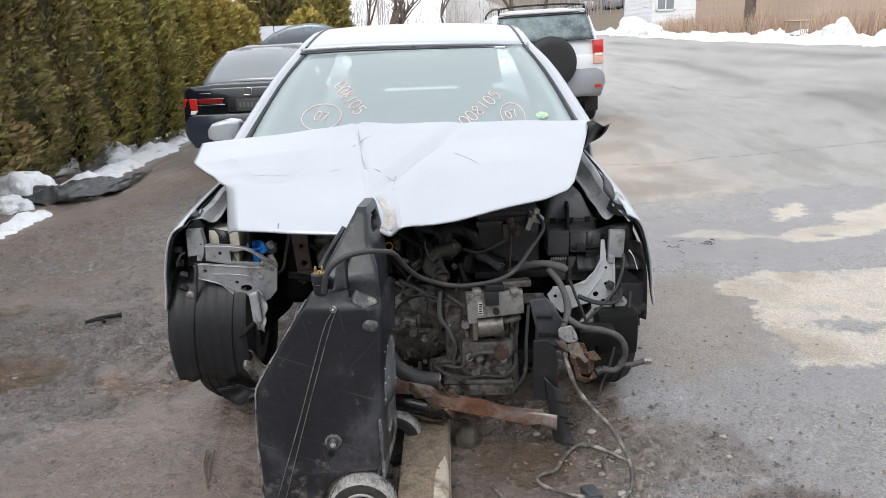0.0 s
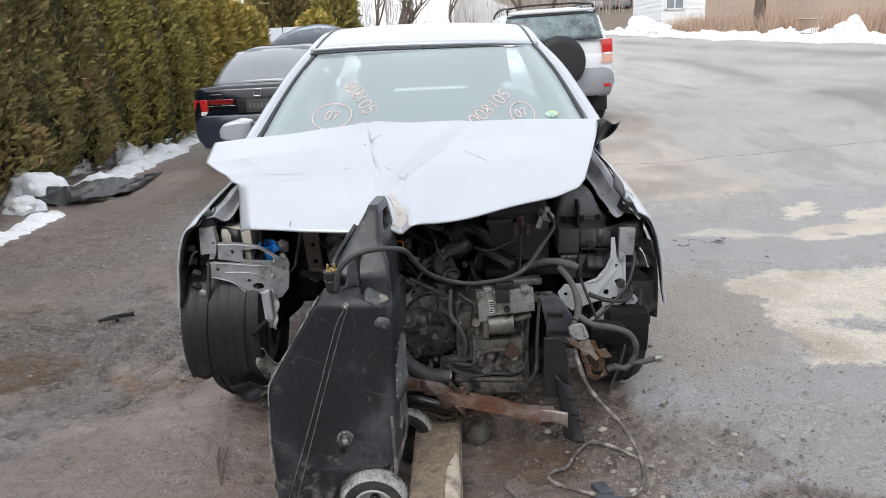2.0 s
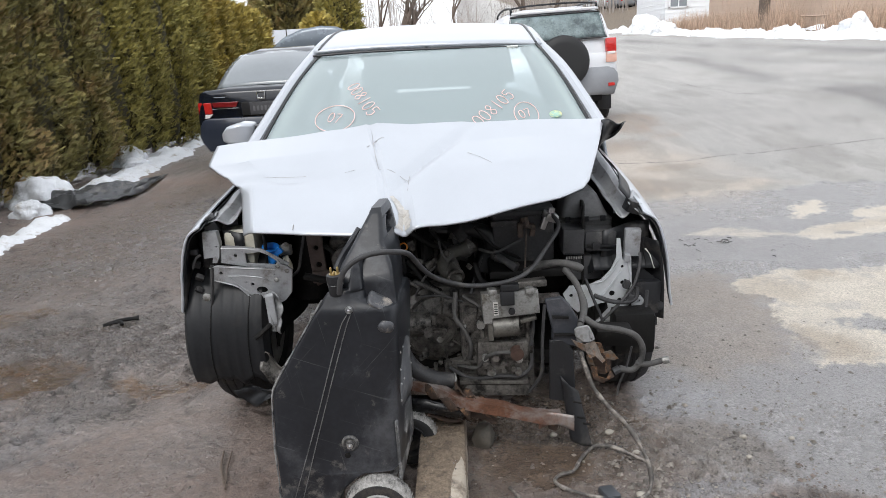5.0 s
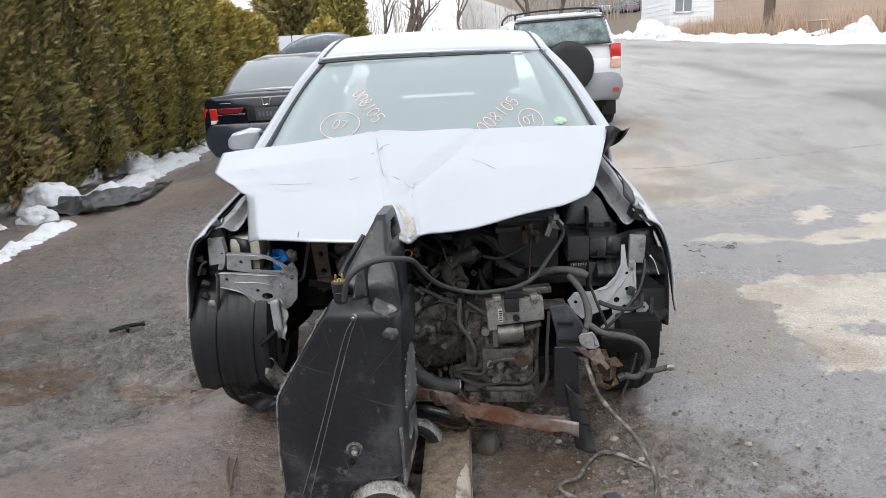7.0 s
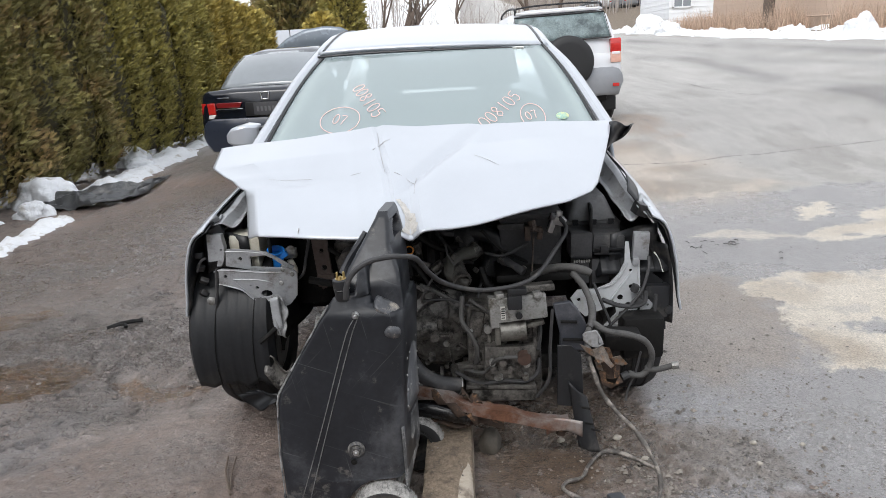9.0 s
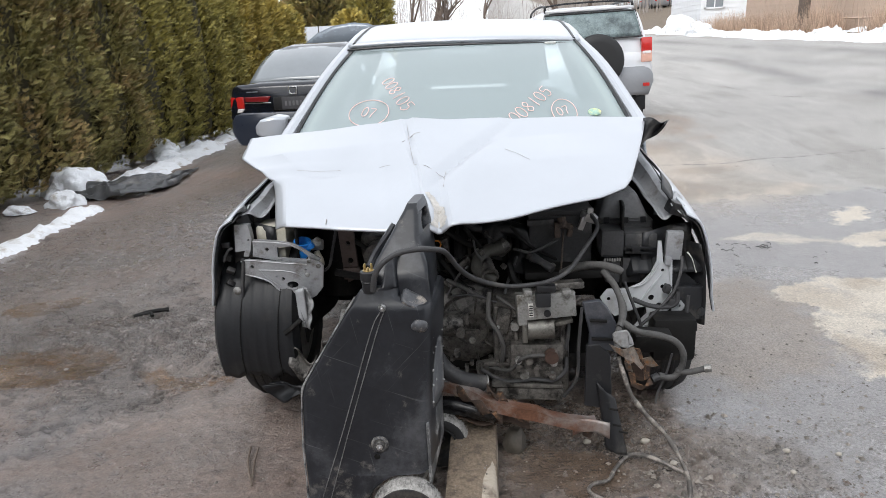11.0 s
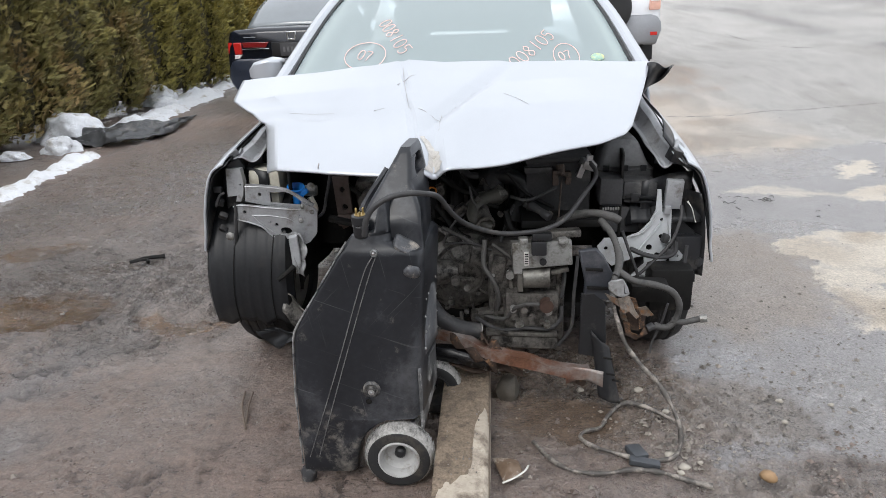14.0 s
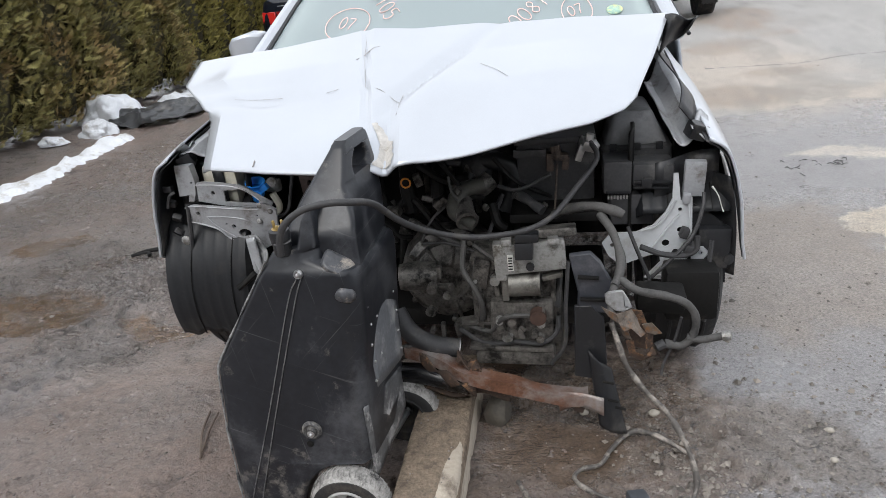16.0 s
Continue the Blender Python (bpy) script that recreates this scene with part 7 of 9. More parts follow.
sheet(bm, lambda u, v: Vector((-0.230 + 0.024 * u, 1.705 + 0.25 * u, 0.36 - 0.05 * u - (0.215 - 0.085 * u) * v)), 8, 10)
part("side_skirt", bm, mat("rubbed_skirt", (0.085, 0.087, 0.090), 0.45, 0, 0.5, 30, 0.3, second=(0.38, 0.375, 0.37), blot=0.50, blot_scale=16), caddy, "rubbed lower side of the tank", solid=0.006)
# cap with brass studs
bm = B()
lathe(bm, (-0.372, 1.757, 0.748), (0, -0.04, 1), [(0.019, -0.004), (0.0205, 0.0), (0.0205, 0.024), (0.0175, 0.026), (0.0175, 0.030), (0.0225, 0.032), (0.0235, 0.044), (0.0225, 0.055), (0.016, 0.058), (0.004, 0.058)], 24)
cap = part("filler_cap", bm, M_BLACKPL, caddy, "black round cap with brass studs", smooth=40)
part("cap_band", lathe(B(), (-0.372, 1.757, 0.748), (0, -0.04, 1), [(0.0205, 0.027), (0.0225, 0.027), (0.0225, 0.0295), (0.0205, 0.0295)], 24), M_CHALK, cap)
for dx, dy, hh in ((-0.009, 0.0, 0.020), (0.009, 0.004, 0.020), (0.002, -0.010, 0.012)):
    part("brass_stud", lathe(B(), (-0.372 + dx, 1.755 + dy, 0.803), (0, -0.04, 1), [(0.0034, 0), (0.0034, hh), (0.0022, hh + 0.002)], 8), M_BRASS, cap)
part("brass_plate", lathe(B(), (-0.372, 1.755, 0.802), (0, -0.04, 1), [(0.0155, 0), (0.0155, 0.005), (0.004, 0.006)], 16), M_BRASS, cap, "brass terminal plate")

M_DUST = mat("dusty_rubber", (0.31, 0.30, 0.285), 0.9, 0, 0.5, 60, 0.5, 160, second=(0.05, 0.049, 0.048), blot=0.40, blot_scale=26)


def caddy_wheel(x, y, z, r, w, hub):
    bm = B()
    lathe(bm, (x, y, z), (0, -1, 0), [(r * 0.30, -w * 0.45), (r * 0.60, -w / 2), (r * 0.88, -w / 2), (r * 0.965, -w * 0.36), (r, -w * 0.15), (r, w * 0.15), (r * 0.965, w * 0.36), (r * 0.90, w * 0.48), (r * 0.80, w * 0.52), (r * 0.64, w * 0.50), (r * 0.58, w * 0.36)], 40, False)
    wh = part("caddy_wheel", bm, M_RUBBER, caddy, "black rubber wheel with pale worn tread")
    part("worn_tread", lathe(B(), (x, y, z), (0, -1, 0), [(r * 0.968, -w * 0.355), (r * 1.006, -w * 0.15), (r * 1.006, w * 0.15), (r * 0.972, w * 0.36), (r * 0.918, w * 0.465)], 48, False), M_DUST, wh, "pale dusty tread")
    for k in range(44):
        a = 2 * math.pi * k / 44
        d = Vector((math.cos(a), 0, math.sin(a)))
        p = Vector((x, y, z)) + d * r
        part("tread_lug", tube(B(), [p + d * 0.0012 + Vector((0, -w * 0.30, 0)), p + d * 0.0035 + Vector((0, -w * 0.1, 0)) + 0.004 * Vector((-d.z, 0, d.x)), p + d * 0.0035 + Vector((0, w * 0.1, 0)), p + d * 0.0012 + Vector((0, w * 0.3, 0))], 0.0014, 4, smooth=False), M_DUST, wh)
    bm = B()
    lathe(bm, (x, y, z), (0, -1, 0), [(r * 0.63, w * 0.44), (r * 0.60, w * 0.53), (r * 0.565, w * 0.53), (r * 0.54, w * 0.40), (r * 0.50, w * 0.10), (r * 0.42, -w * 0.02), (r * 0.40, -w * 0.10), (r * 0.24, -w * 0.16), (r * 0.10, -w * 0.16)], 36, False)
    part("wheel_hub", bm, hub, wh, "dirty plastic hub", smooth=30)
    part("axle_cap", lathe(B(), (x, y + w * 0.16, z), (0, -1, 0), [(r * 0.165, 0), (r * 0.165, 0.014), (r * 0.1, 0.020), (0.002, 0.020)], 16), M_BLACKPL, wh)


caddy_wheel(-0.294, 1.675, 0.098, 0.099, 0.070, M_RIMW)
caddy_wheel(-0.228, 2.035, 0.098, 0.099, 0.060, M_RUBBER)
part("axle", cyl(B(), (-0.294, 1.69, 0.098), (-0.228, 2.03, 0.098), 0.012, n=10), M_STEEL, caddy)
bm = B()
lathe(bm, (-0.575, 1.675, 0.0), (0, 0, 1), [(0.018, 0), (0.023, 0.006), (0.023, 0.03), (0.017, 0.042)], 14)
for v in bm.verts:
    v.co += 0.003 * Vector((noise.noise(v.co * 50), noise.noise(v.co * 50 + Vector((4, 0, 0))), 0))
part("foot", bm, M_CADDYWORN, caddy, "worn rubber foot")

# cable from the caddy's cap to the battery
bm = B()
tube(bm, [(-0.352, 1.70, 0.765), (-0.345, 1.695, 0.805), (-0.325, 1.693, 0.840), (-0.286, 1.70, 0.866), (-0.238, 1.715, 0.873), (-0.196, 1.735, 0.867), (-0.163, 1.80, 0.838), (-0.132, 1.88, 0.766), (-0.09, 1.97, 0.700), (0.0, 2.05, 0.645),
          (0.09, 2.09, 0.632), (0.16, 2.12, 0.635), (0.22, 2.16, 0.655), (0.29, 2.27, 0.70), (0.345, 2.37, 0.742), (0.33, 2.42, 0.775), (0.318, 2.44, 0.78)], 0.0078, 10)
solo("power_cable", bm, M_CABLE, "thick black cable from caddy cap to battery", "cable", smooth=60)

# ---------------------------------------------------------------- concrete stop, wire and rubble
bm = B()


def kerb_ring(y):
    k = 0.006 * noise.noise(Vector((3, y * 6, 1)))
    x0, x1 = -0.182 + 0.006 * (y - 1.5) + k, -0.037 + 0.004 * (y - 1.5) + 0.5 * k
    zt = 0.108 + 0.007 * noise.noise(Vector((1, y * 5, 4)))
    return [Vector((x0 - 0.012, y, -0.03)), Vector((x0 - 0.004, y, zt - 0.014)), Vector((x0 + 0.012, y, zt)), Vector((x0 + 0.05, y, zt + 0.003 * noise.noise(Vector((y * 9, 2, 1))))),
            Vector((x1 - 0.05, y, zt)), Vector((x1 - 0.014, y, zt)), Vector((x1, y, zt - 0.014)), Vector((x1 + 0.006, y, -0.03))]


loft(bm, [kerb_ring(0.62 + 0.03 * i) for i in range(56)])
solo("kerb_stone", bm, M_CONCRETE, "worn dirty concrete kerb under the wreck", "kerb", smooth=45)
def soil_top(u, v):
    x, y = -0.192 + 0.160 * u, 1.40 + 0.90 * v
    k = noise.fractal(Vector((x * 14, y * 14, 3)), 0.9, 2.1, 5) * 0.5 + 0.25 * noise.noise(Vector((x * 45, y * 45, 1)))
    cover = float(step(1.50, 1.66, y - 0.55 * (x + 0.11))) - 1.1 * float(step(-0.092, -0.062, x + 0.02 * k - 0.30 * max(0, y - 1.82)))
    edge = 4 * u * (1 - u)
    return Vector((x, y, 0.094 + 0.018 * cover + 0.010 * k + 0.006 * min(1, 3 * edge) - (0.03 if u in (0, 1) else 0)))


solo("kerb_soil", sheet(B(), soil_top, 44, 200), mat("kerb_soil", (0.205, 0.160, 0.118), 0.95, 0, 0.6, 60, 1.0, 160, second=(0.10, 0.078, 0.058), blot=0.40, blot_scale=16, bump_dist=0.012), "brown soil lying on the kerb", "soil", smooth=60)
bm = B()
for k in range(220):
    rr = random.Random(k)
    y = 1.55 + 0.65 * rr.random() ** 0.8
    x = -0.170 + 0.105 * rr.random()
    s = 0.001 + 0.0025 * rr.random() ** 2
    bmesh.ops.create_icosphere(bm, subdivisions=1, radius=s, matrix=Matrix.Translation((x, y, 0.115)))
solo("kerb_grit", bm, M_STONE, "grit and soil on top of kerb", "grit", kind="stuff")

bm = B()
tube(bm, [(0.36, 2.01, 0.41), (0.375, 1.995, 0.36), (0.40, 1.98, 0.29), (0.45, 1.955, 0.225), (0.495, 1.94, 0.18), (0.53, 1.90, 0.13), (0.555, 1.86, 0.07), (0.555, 1.83, 0.025), (0.52, 1.78, 0.012), (0.44, 1.765, 0.012), (0.37, 1.79, 0.012), (0.29, 1.83, 0.012),
          (0.255, 1.87, 0.014), (0.275, 1.905, 0.014), (0.325, 1.925, 0.014), (0.36, 1.99, 0.014), (0.42, 2.06, 0.016), (0.48, 2.05, 0.016), (0.54, 2.0, 0.014), (0.575, 1.965, 0.012)], 0.0068, 8, wob=0.45)
solo("dropped_harness", bm, M_MUDCABLE, "muddy wiring harness trailing onto the wet ground", "wiring", smooth=60)
bm = B()
tube(bm, [(0.105, 1.86, 0.004), (0.15, 1.775, 0.008), (0.21, 1.715, 0.012), (0.30, 1.70, 0.014), (0.39, 1.715, 0.018), (0.47, 1.705, 0.016), (0.54, 1.675, 0.014), (0.60, 1.655, 0.012)], 0.0070, 8, wob=0.7)
solo("dropped_wire", bm, M_MUDCABLE, "muddy cable lying on the wet ground", "wiring", smooth=60)
bm = B()
box(bm, (0.415, 1.795, 0.018), (0.05, 0.06, 0.022), (0, 8, 20), 0.006)
box(bm, (0.43, 1.75, 0.016), (0.09, 0.03, 0.02), (0, 4, -12), 0.006)
solo("wire_connector", bm, mat("muddy_slate", (0.055, 0.060, 0.068), 0.5, 0, 0.3, 20, 0.3), "muddy slate plastic connector on the ground", "connector")
bm = B()
sheet(bm, lambda u, v: Vector((0.030 - 0.055 * (1 - u) * (1 - v) + 0.055 * u * (0.4 + 0.6 * v) - 0.02 * v, 1.765 - 0.115 * v + 0.05 * u * v - 0.02 * u, 0.012 + 0.022 * math.sin(u * 2.6) * math.sin(0.4 + v * 2.4) + 0.005 * noise.noise(Vector((u * 6, v * 6, 2))))), 12, 12)
shard = solo("broken_shard", bm, M_PLATE, "muddy broken plastic shard on the ground", "debris", solid=0.004, smooth=40)
part("shard_rim", tube(B(), [(0.004, 1.648, 0.018), (0.040, 1.662, 0.026), (0.070, 1.692, 0.026), (0.082, 1.728, 0.016)], 0.003, 5), M_LABEL, shard, "pale broken rim")
bm = B()
tube(bm, [(-0.93, 2.12, 0.014), (-0.905, 2.02, 0.016), (-0.85, 1.90, 0.012)], 0.004, 5)
tube(bm, [(-0.90, 2.12, 0.012), (-0.885, 2.03, 0.014), (-0.86, 1.93, 0.012)], 0.003, 5)
solo("twig", bm, M_BARK, "thin dead twig on the mud", "twig")
bm = B()
tube(bm, [(-2.06, 3.42, 0.012), (-1.99, 3.47, 0.018), (-1.90, 3.52, 0.012)], 0.011, 6, wob=0.9)
tube(bm, [(-2.03, 3.43, 0.015), (-1.97, 3.44, 0.022), (-1.95, 3.42, 0.012)], 0.008, 6, wob=0.9)
solo("dead_branch", bm, M_DARK, "dark broken branch on the mud", "twig")


def stone(x, y, s, name, material, label, seed):
    bm = B()
    bmesh.ops.create_icosphere(bm, subdivisions=2, radius=1)
    for v in bm.verts:
        v.co *= 1 + 0.35 * noise.noise(v.co * 1.3 + Vector((seed, 0, 0)))
        v.co = Vector((v.co.x * s, v.co.y * s * 0.8, v.co.z * s * 0.6))
    bmesh.ops.translate(bm, vec=(x, y, ground_z(x, y) + s * 0.35), verts=bm.verts[:])
    return solo(name, bm, material, label, "stone", "stones on the wet ground", smooth=60)


M_PALE = mat("pale_stone", (0.36, 0.33, 0.285), 0.7, 0, 0.2, 30, 0.3)
M_OCHRE = mat("ochre_stone", (0.30, 0.19, 0.10), 0.7, 0, 0.25, 30, 0.3)
for i, (x, y, s, o) in enumerate(((0.775, 1.705, 0.026, 1), (0.515, 1.80, 0.016, 0), (0.545, 1.745, 0.017, 0), (0.53, 1.72, 0.012, 0), (0.495, 2.16, 0.017, 0), (0.56, 2.03, 0.013, 0), (0.93, 1.98, 0.011, 0),
                                  (0.96, 2.1, 0.012, 0), (1.12, 2.08, 0.010, 0), (0.29, 2.16, 0.014, 0), (0.60, 1.77, 0.009, 0))):
    stone(x, y, s, "stone", M_OCHRE if o else M_PALE, "ochre stone on the mud" if o else "pale rounded stone on the mud", i)
bm = B()
bmesh.ops.create_icosphere(bm, subdivisions=2, radius=1)
for v in bm.verts:
    v.co *= 1 + 0.3 * noise.noise(v.co * 1.2 + Vector((5, 0, 0)))
    v.co = Vector((v.co.x * 0.04, v.co.y * 0.05, v.co.z * 0.05))
bmesh.ops.translate(bm, vec=(0.03, 2.13, 0.03), verts=bm.verts[:])
solo("dark_rock", bm, mat("dark_rock", (0.085, 0.075, 0.062), 0.7, 0, 0.4, 20, 0.4), "small dark muddy rock beside kerb", "stone")

bm = B()
rnd = random.Random(71)
for k in range(20):
    x, y = 1.72 + rnd.gauss(0, 0.16), 4.42 + rnd.gauss(0, 0.10)
    a, ln = rnd.uniform(0, 6.28), rnd.uniform(0.01, 0.06)
    z = ground_z(x, y) + 0.004
    tube(bm, [(x, y, z), (x + 0.5 * ln * math.cos(a), y + 0.5 * ln * math.sin(a), z + 0.008), (x + ln * math.cos(a + 0.5), y + ln * math.sin(a + 0.2), z)], 0.0026, 5, 2, wob=0.9)
solo("leaf_litter", bm, M_HOSE, "dark scraps of wet leaves on the asphalt", "leaf litter", kind="stuff")
rg = np.random.RandomState(12)
verts, faces = [], []


def pebble(x, y, z, s):
    b = len(verts)
    a = rg.rand() * 6.28
    for k, (dx, dy, dz) in enumerate(((1, 0, 0.2), (0, 1, 0.1), (-1, 0, 0.2), (0, -1, 0.1), (0, 0, 1))):
        e = s * (0.7 + 0.6 * rg.rand())
        verts.append((x + e * (dx * math.cos(a) - dy * math.sin(a)), y + e * (dx * math.sin(a) + dy * math.cos(a)), z + 0.75 * e * dz))
    faces.extend([(b, b + 1, b + 4), (b + 1, b + 2, b + 4), (b + 2, b + 3, b + 4), (b + 3, b, b + 4)])


for k in range(6800):
    q = rg.rand()
    if q < 0.10:
        x, y = rg.normal(0.57, 0.06), rg.normal(1.93, 0.20)
    elif q < 0.34:
        x, y = rg.normal(0.95, 0.42), rg.normal(2.1, 0.45)
    elif q < 0.44:
        x, y = rg.normal(0.78, 0.16), rg.normal(1.95, 0.20)
    elif q < 0.8:
        x, y = rg.uniform(-2.6, 1.6), rg.uniform(1.3, 4.2)
    else:
        x, y = rg.uniform(-3.6, 4.5), rg.uniform(1.3, 8)
    s = min(0.0013 + 0.0019 * rg.gamma(1.1) * (1.8 if q < 0.10 else 1), 0.013)
    pebble(x, y, ground_z(x, y) - 0.003, s)
pm = bpy.data.meshes.new("gravel")
pm.from_pydata(verts, [], faces)
pm.materials.append(M_STONE)
tagged(new("gravel", pm), "loose gravel scattered over mud and asphalt", "gravel", kind="stuff")

# clods and crumbs of wet mud
verts, faces = [], []
for k in range(26000):
    x, y = rg.uniform(-3.2, 1.2), 1.35 + 3.6 * rg.rand() ** 1.3
    g = noise.noise(Vector((x * 2.1, y * 2.1, 5))) + 0.6 * noise.noise(Vector((x * 7, y * 7, 9)))
    wheel_tracks = -2.05 < x < -1.55 and 1.9 < y < 2.75 or 0.55 < x < 1.15 and 1.5 < y < 2.3
    if g + (0.35 if wheel_tracks else 0) < 0.28 + 0.5 * rg.rand() or x > 0.62 and not wheel_tracks:
        continue
    pebble(x, y, ground_z(x, y) - 0.004, min(0.0022 + 0.0026 * rg.gamma(1.2), 0.012))
pm = bpy.data.meshes.new("mud_crumbs")
pm.from_pydata(verts, [], faces)
pm.materials.append(mat("wet_clod", (0.125, 0.095, 0.080), 0.4, 0, 0.3, 14, 0.5, 80, random_vary=0.5))
tagged(new("mud_crumbs", pm), "dark crumbs and clods of wet mud", "mud crumbs", kind="stuff")

# ---------------------------------------------------------------- parked cars
def ring(y, zb, zt, w, crown=0.03, tuck=0.10, n=7):
    """Half-rounded body section: floor, side, shoulder, top."""
    half = [(w - tuck, zb), (w - 0.02, zb + 0.12), (w, zb + 0.45 * (zt - zb)), (w - 0.015, zb + 0.75 * (zt - zb)), (w - 0.06, zt - 0.03), (w - 0.14, zt), (w * 0.5, zt + crown)]
    pts = [Vector((x, y, z)) for x, z in half]
    return pts + [Vector((-p.x, p.y, p.z)) for p in pts[::-1]]


def house_ring(y, zb, zt, wb, wt, crown=0.04):
    half = [(wb, zb), (wb - 0.25 * (wb - wt), zb + 0.3 * (zt - zb)), (wt + 0.12 * (wb - wt), zt - 0.07), (wt - 0.03, zt - 0.02), (wt * 0.6, zt + crown * 0.7)]
    pts = [Vector((x, y, z)) for x, z in half]
    return pts + [Vector((-p.x, p.y, p.z)) for p in pts[::-1]]


def moved(bm, m):
    bmesh.ops.transform(bm, matrix=m, verts=bm.verts[:])
    return bm


def car_wheel(m, root, x, y, r, w=0.2):
    bm = B()
    lathe(bm, (x, y, r), (1, 0, 0), [(r * 0.64, -w / 2), (r * 0.9, -w / 2), (r * 0.99, -w * 0.32), (r, 0), (r * 0.99, w * 0.32), (r * 0.9, w / 2), (r * 0.64, w / 2)], 32)
    wh = part("wheel", moved(bm, m), M_RUBBER, root, "black tyre")
    bm = B()
    o = 1 if x > 0 else -1
    lathe(bm, (x, y, r), (o, 0, 0), [(r * 0.65, 0.0), (r * 0.64, w * 0.42), (r * 0.5, w * 0.36), (r * 0.2, w * 0.42), (0.02, w * 0.44)], 28)
    part("rim", moved(bm, m), M_ALU, wh)


M_DARKRED = mat("dark_red_lens", (0.16, 0.01, 0.012), 0.15, 0, 0.2, 30, 0.05, coat=0.5)


def black_sedan():
    m = pose(-2.50, 8.62, 0.03, 0, 0, -1.0)
    root = thing("black_sedan", (-2.50, 10.9, 0), "glossy black sedan parked beside the hedge", "car")
    P = lambda name, bm, mt, label="", **kw: part(name, moved(bm, m), mt, root, label, **kw)
    bm = B()
    loft(bm, [ring(0.0, 0.42, 0.985, 0.80, 0.0, 0.12), ring(0.03, 0.30, 1.025, 0.865, 0.01), ring(0.14, 0.24, 1.035, 0.905, 0.02), ring(0.55, 0.2, 1.035, 0.92), ring(1.2, 0.2, 1.02, 0.925), ring(2.6, 0.2, 0.99, 0.925),
              ring(3.6, 0.2, 0.98, 0.92), ring(4.4, 0.2, 0.86, 0.89), ring(4.8, 0.28, 0.72, 0.78, 0.0)])
    body = P("body", bm, M_BLACKPAINT, "glossy black paintwork", smooth=50)
    bm = B()
    loft(bm, [house_ring(0.50, 0.99, 1.06, 0.78, 0.70, 0.03), house_ring(0.80, 0.99, 1.27, 0.80, 0.67), house_ring(1.15, 0.99, 1.465, 0.82, 0.63, 0.045), house_ring(1.6, 0.99, 1.51, 0.83, 0.63, 0.045), house_ring(2.4, 0.98, 1.50, 0.83, 0.62, 0.04),
              house_ring(2.9, 0.98, 1.40, 0.83, 0.62), house_ring(3.5, 0.97, 1.02, 0.80, 0.70)])
    P("cabin", bm, M_BLACKPAINT, "black roof and pillars", smooth=50)
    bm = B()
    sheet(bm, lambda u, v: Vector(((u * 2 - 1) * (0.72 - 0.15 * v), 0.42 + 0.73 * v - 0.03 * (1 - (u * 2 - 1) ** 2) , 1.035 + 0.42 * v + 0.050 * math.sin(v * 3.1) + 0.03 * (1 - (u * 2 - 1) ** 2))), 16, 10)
    P("rear_window", bm, M_GREYGLASS, "dark rear window, sky reflection put into its grey colour", solid=0.006)
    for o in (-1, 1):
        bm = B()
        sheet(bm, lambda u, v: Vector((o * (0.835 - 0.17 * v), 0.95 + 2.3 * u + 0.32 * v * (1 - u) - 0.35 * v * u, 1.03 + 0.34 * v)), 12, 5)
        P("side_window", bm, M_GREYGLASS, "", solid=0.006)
        bm = B()
        loft(bm, [[Vector((o * x, y, z)) for x, y, z in q] for q in (
            [(0.66, -0.030, 0.885), (0.845, 0.02, 0.885), (0.86, 0.03, 0.735), (0.66, -0.030, 0.74)],
            [(0.66, 0.06, 0.885), (0.915, 0.36, 0.90), (0.925, 0.36, 0.80), (0.66, 0.06, 0.74)])])
        P("tail_lamp", bm, M_REDLAMP, "red tail lamp", bevel=0.01)
        bm = B()
        loft(bm, [[Vector((o * x, y, z)) for x, y, z in q] for q in (
            [(0.66, -0.031, 0.738), (0.86, 0.03, 0.733), (0.86, 0.032, 0.68), (0.70, -0.028, 0.69)],
            [(0.66, 0.06, 0.738), (0.925, 0.22, 0.75), (0.925, 0.22, 0.70), (0.70, 0.06, 0.69)])])
        P("reversing_lamp", bm, M_CLEARLAMP, "clear lower lamp", bevel=0.006)
        bm = B()
        loft(bm, [[Vector((o * x, y, z)) for x, y, z in q] for q in (
            [(0.30, -0.03, 0.885), (0.66, 0.0, 0.885), (0.64, -0.01, 0.82), (0.34, -0.035, 0.815)],
            [(0.30, 0.05, 0.885), (0.66, 0.08, 0.885), (0.64, 0.05, 0.82), (0.34, 0.05, 0.815)])])
        P("lid_lamp", bm, M_DARKRED, "long red lid lamp", bevel=0.008)
        bm = B()
        box(bm, (o * 0.47, -0.035, 0.805), (0.36, 0.012, 0.009), (0, 0, 3 * o), 0.003)
        P("chrome_strip", bm, M_CHROME, "chrome strip")
    bm = B()
    box(bm, (0, -0.012, 0.79), (0.54, 0.03, 0.17), (0, 0, 0), 0.01)
    P("plate_recess", bm, M_BLADE, "", smooth=30)
    bm = B()
    box(bm, (0, -0.032, 0.79), (0.31, 0.012, 0.155), (0, 0, 0), 0.005)
    pl = P("licence_plate", bm, mat("dark_plate", (0.06, 0.06, 0.065), 0.4, 0, 0.2, 30, 0.05), "dark plate")
    bm = B()
    for k in range(5):
        box(bm, (-0.10 + 0.05 * k, -0.040, 0.79), (0.026, 0.004, 0.06))
    part("plate_bar", moved(bm, m), mat("dim_bar", (0.13, 0.13, 0.135), 0.5), pl)
    bm = B()
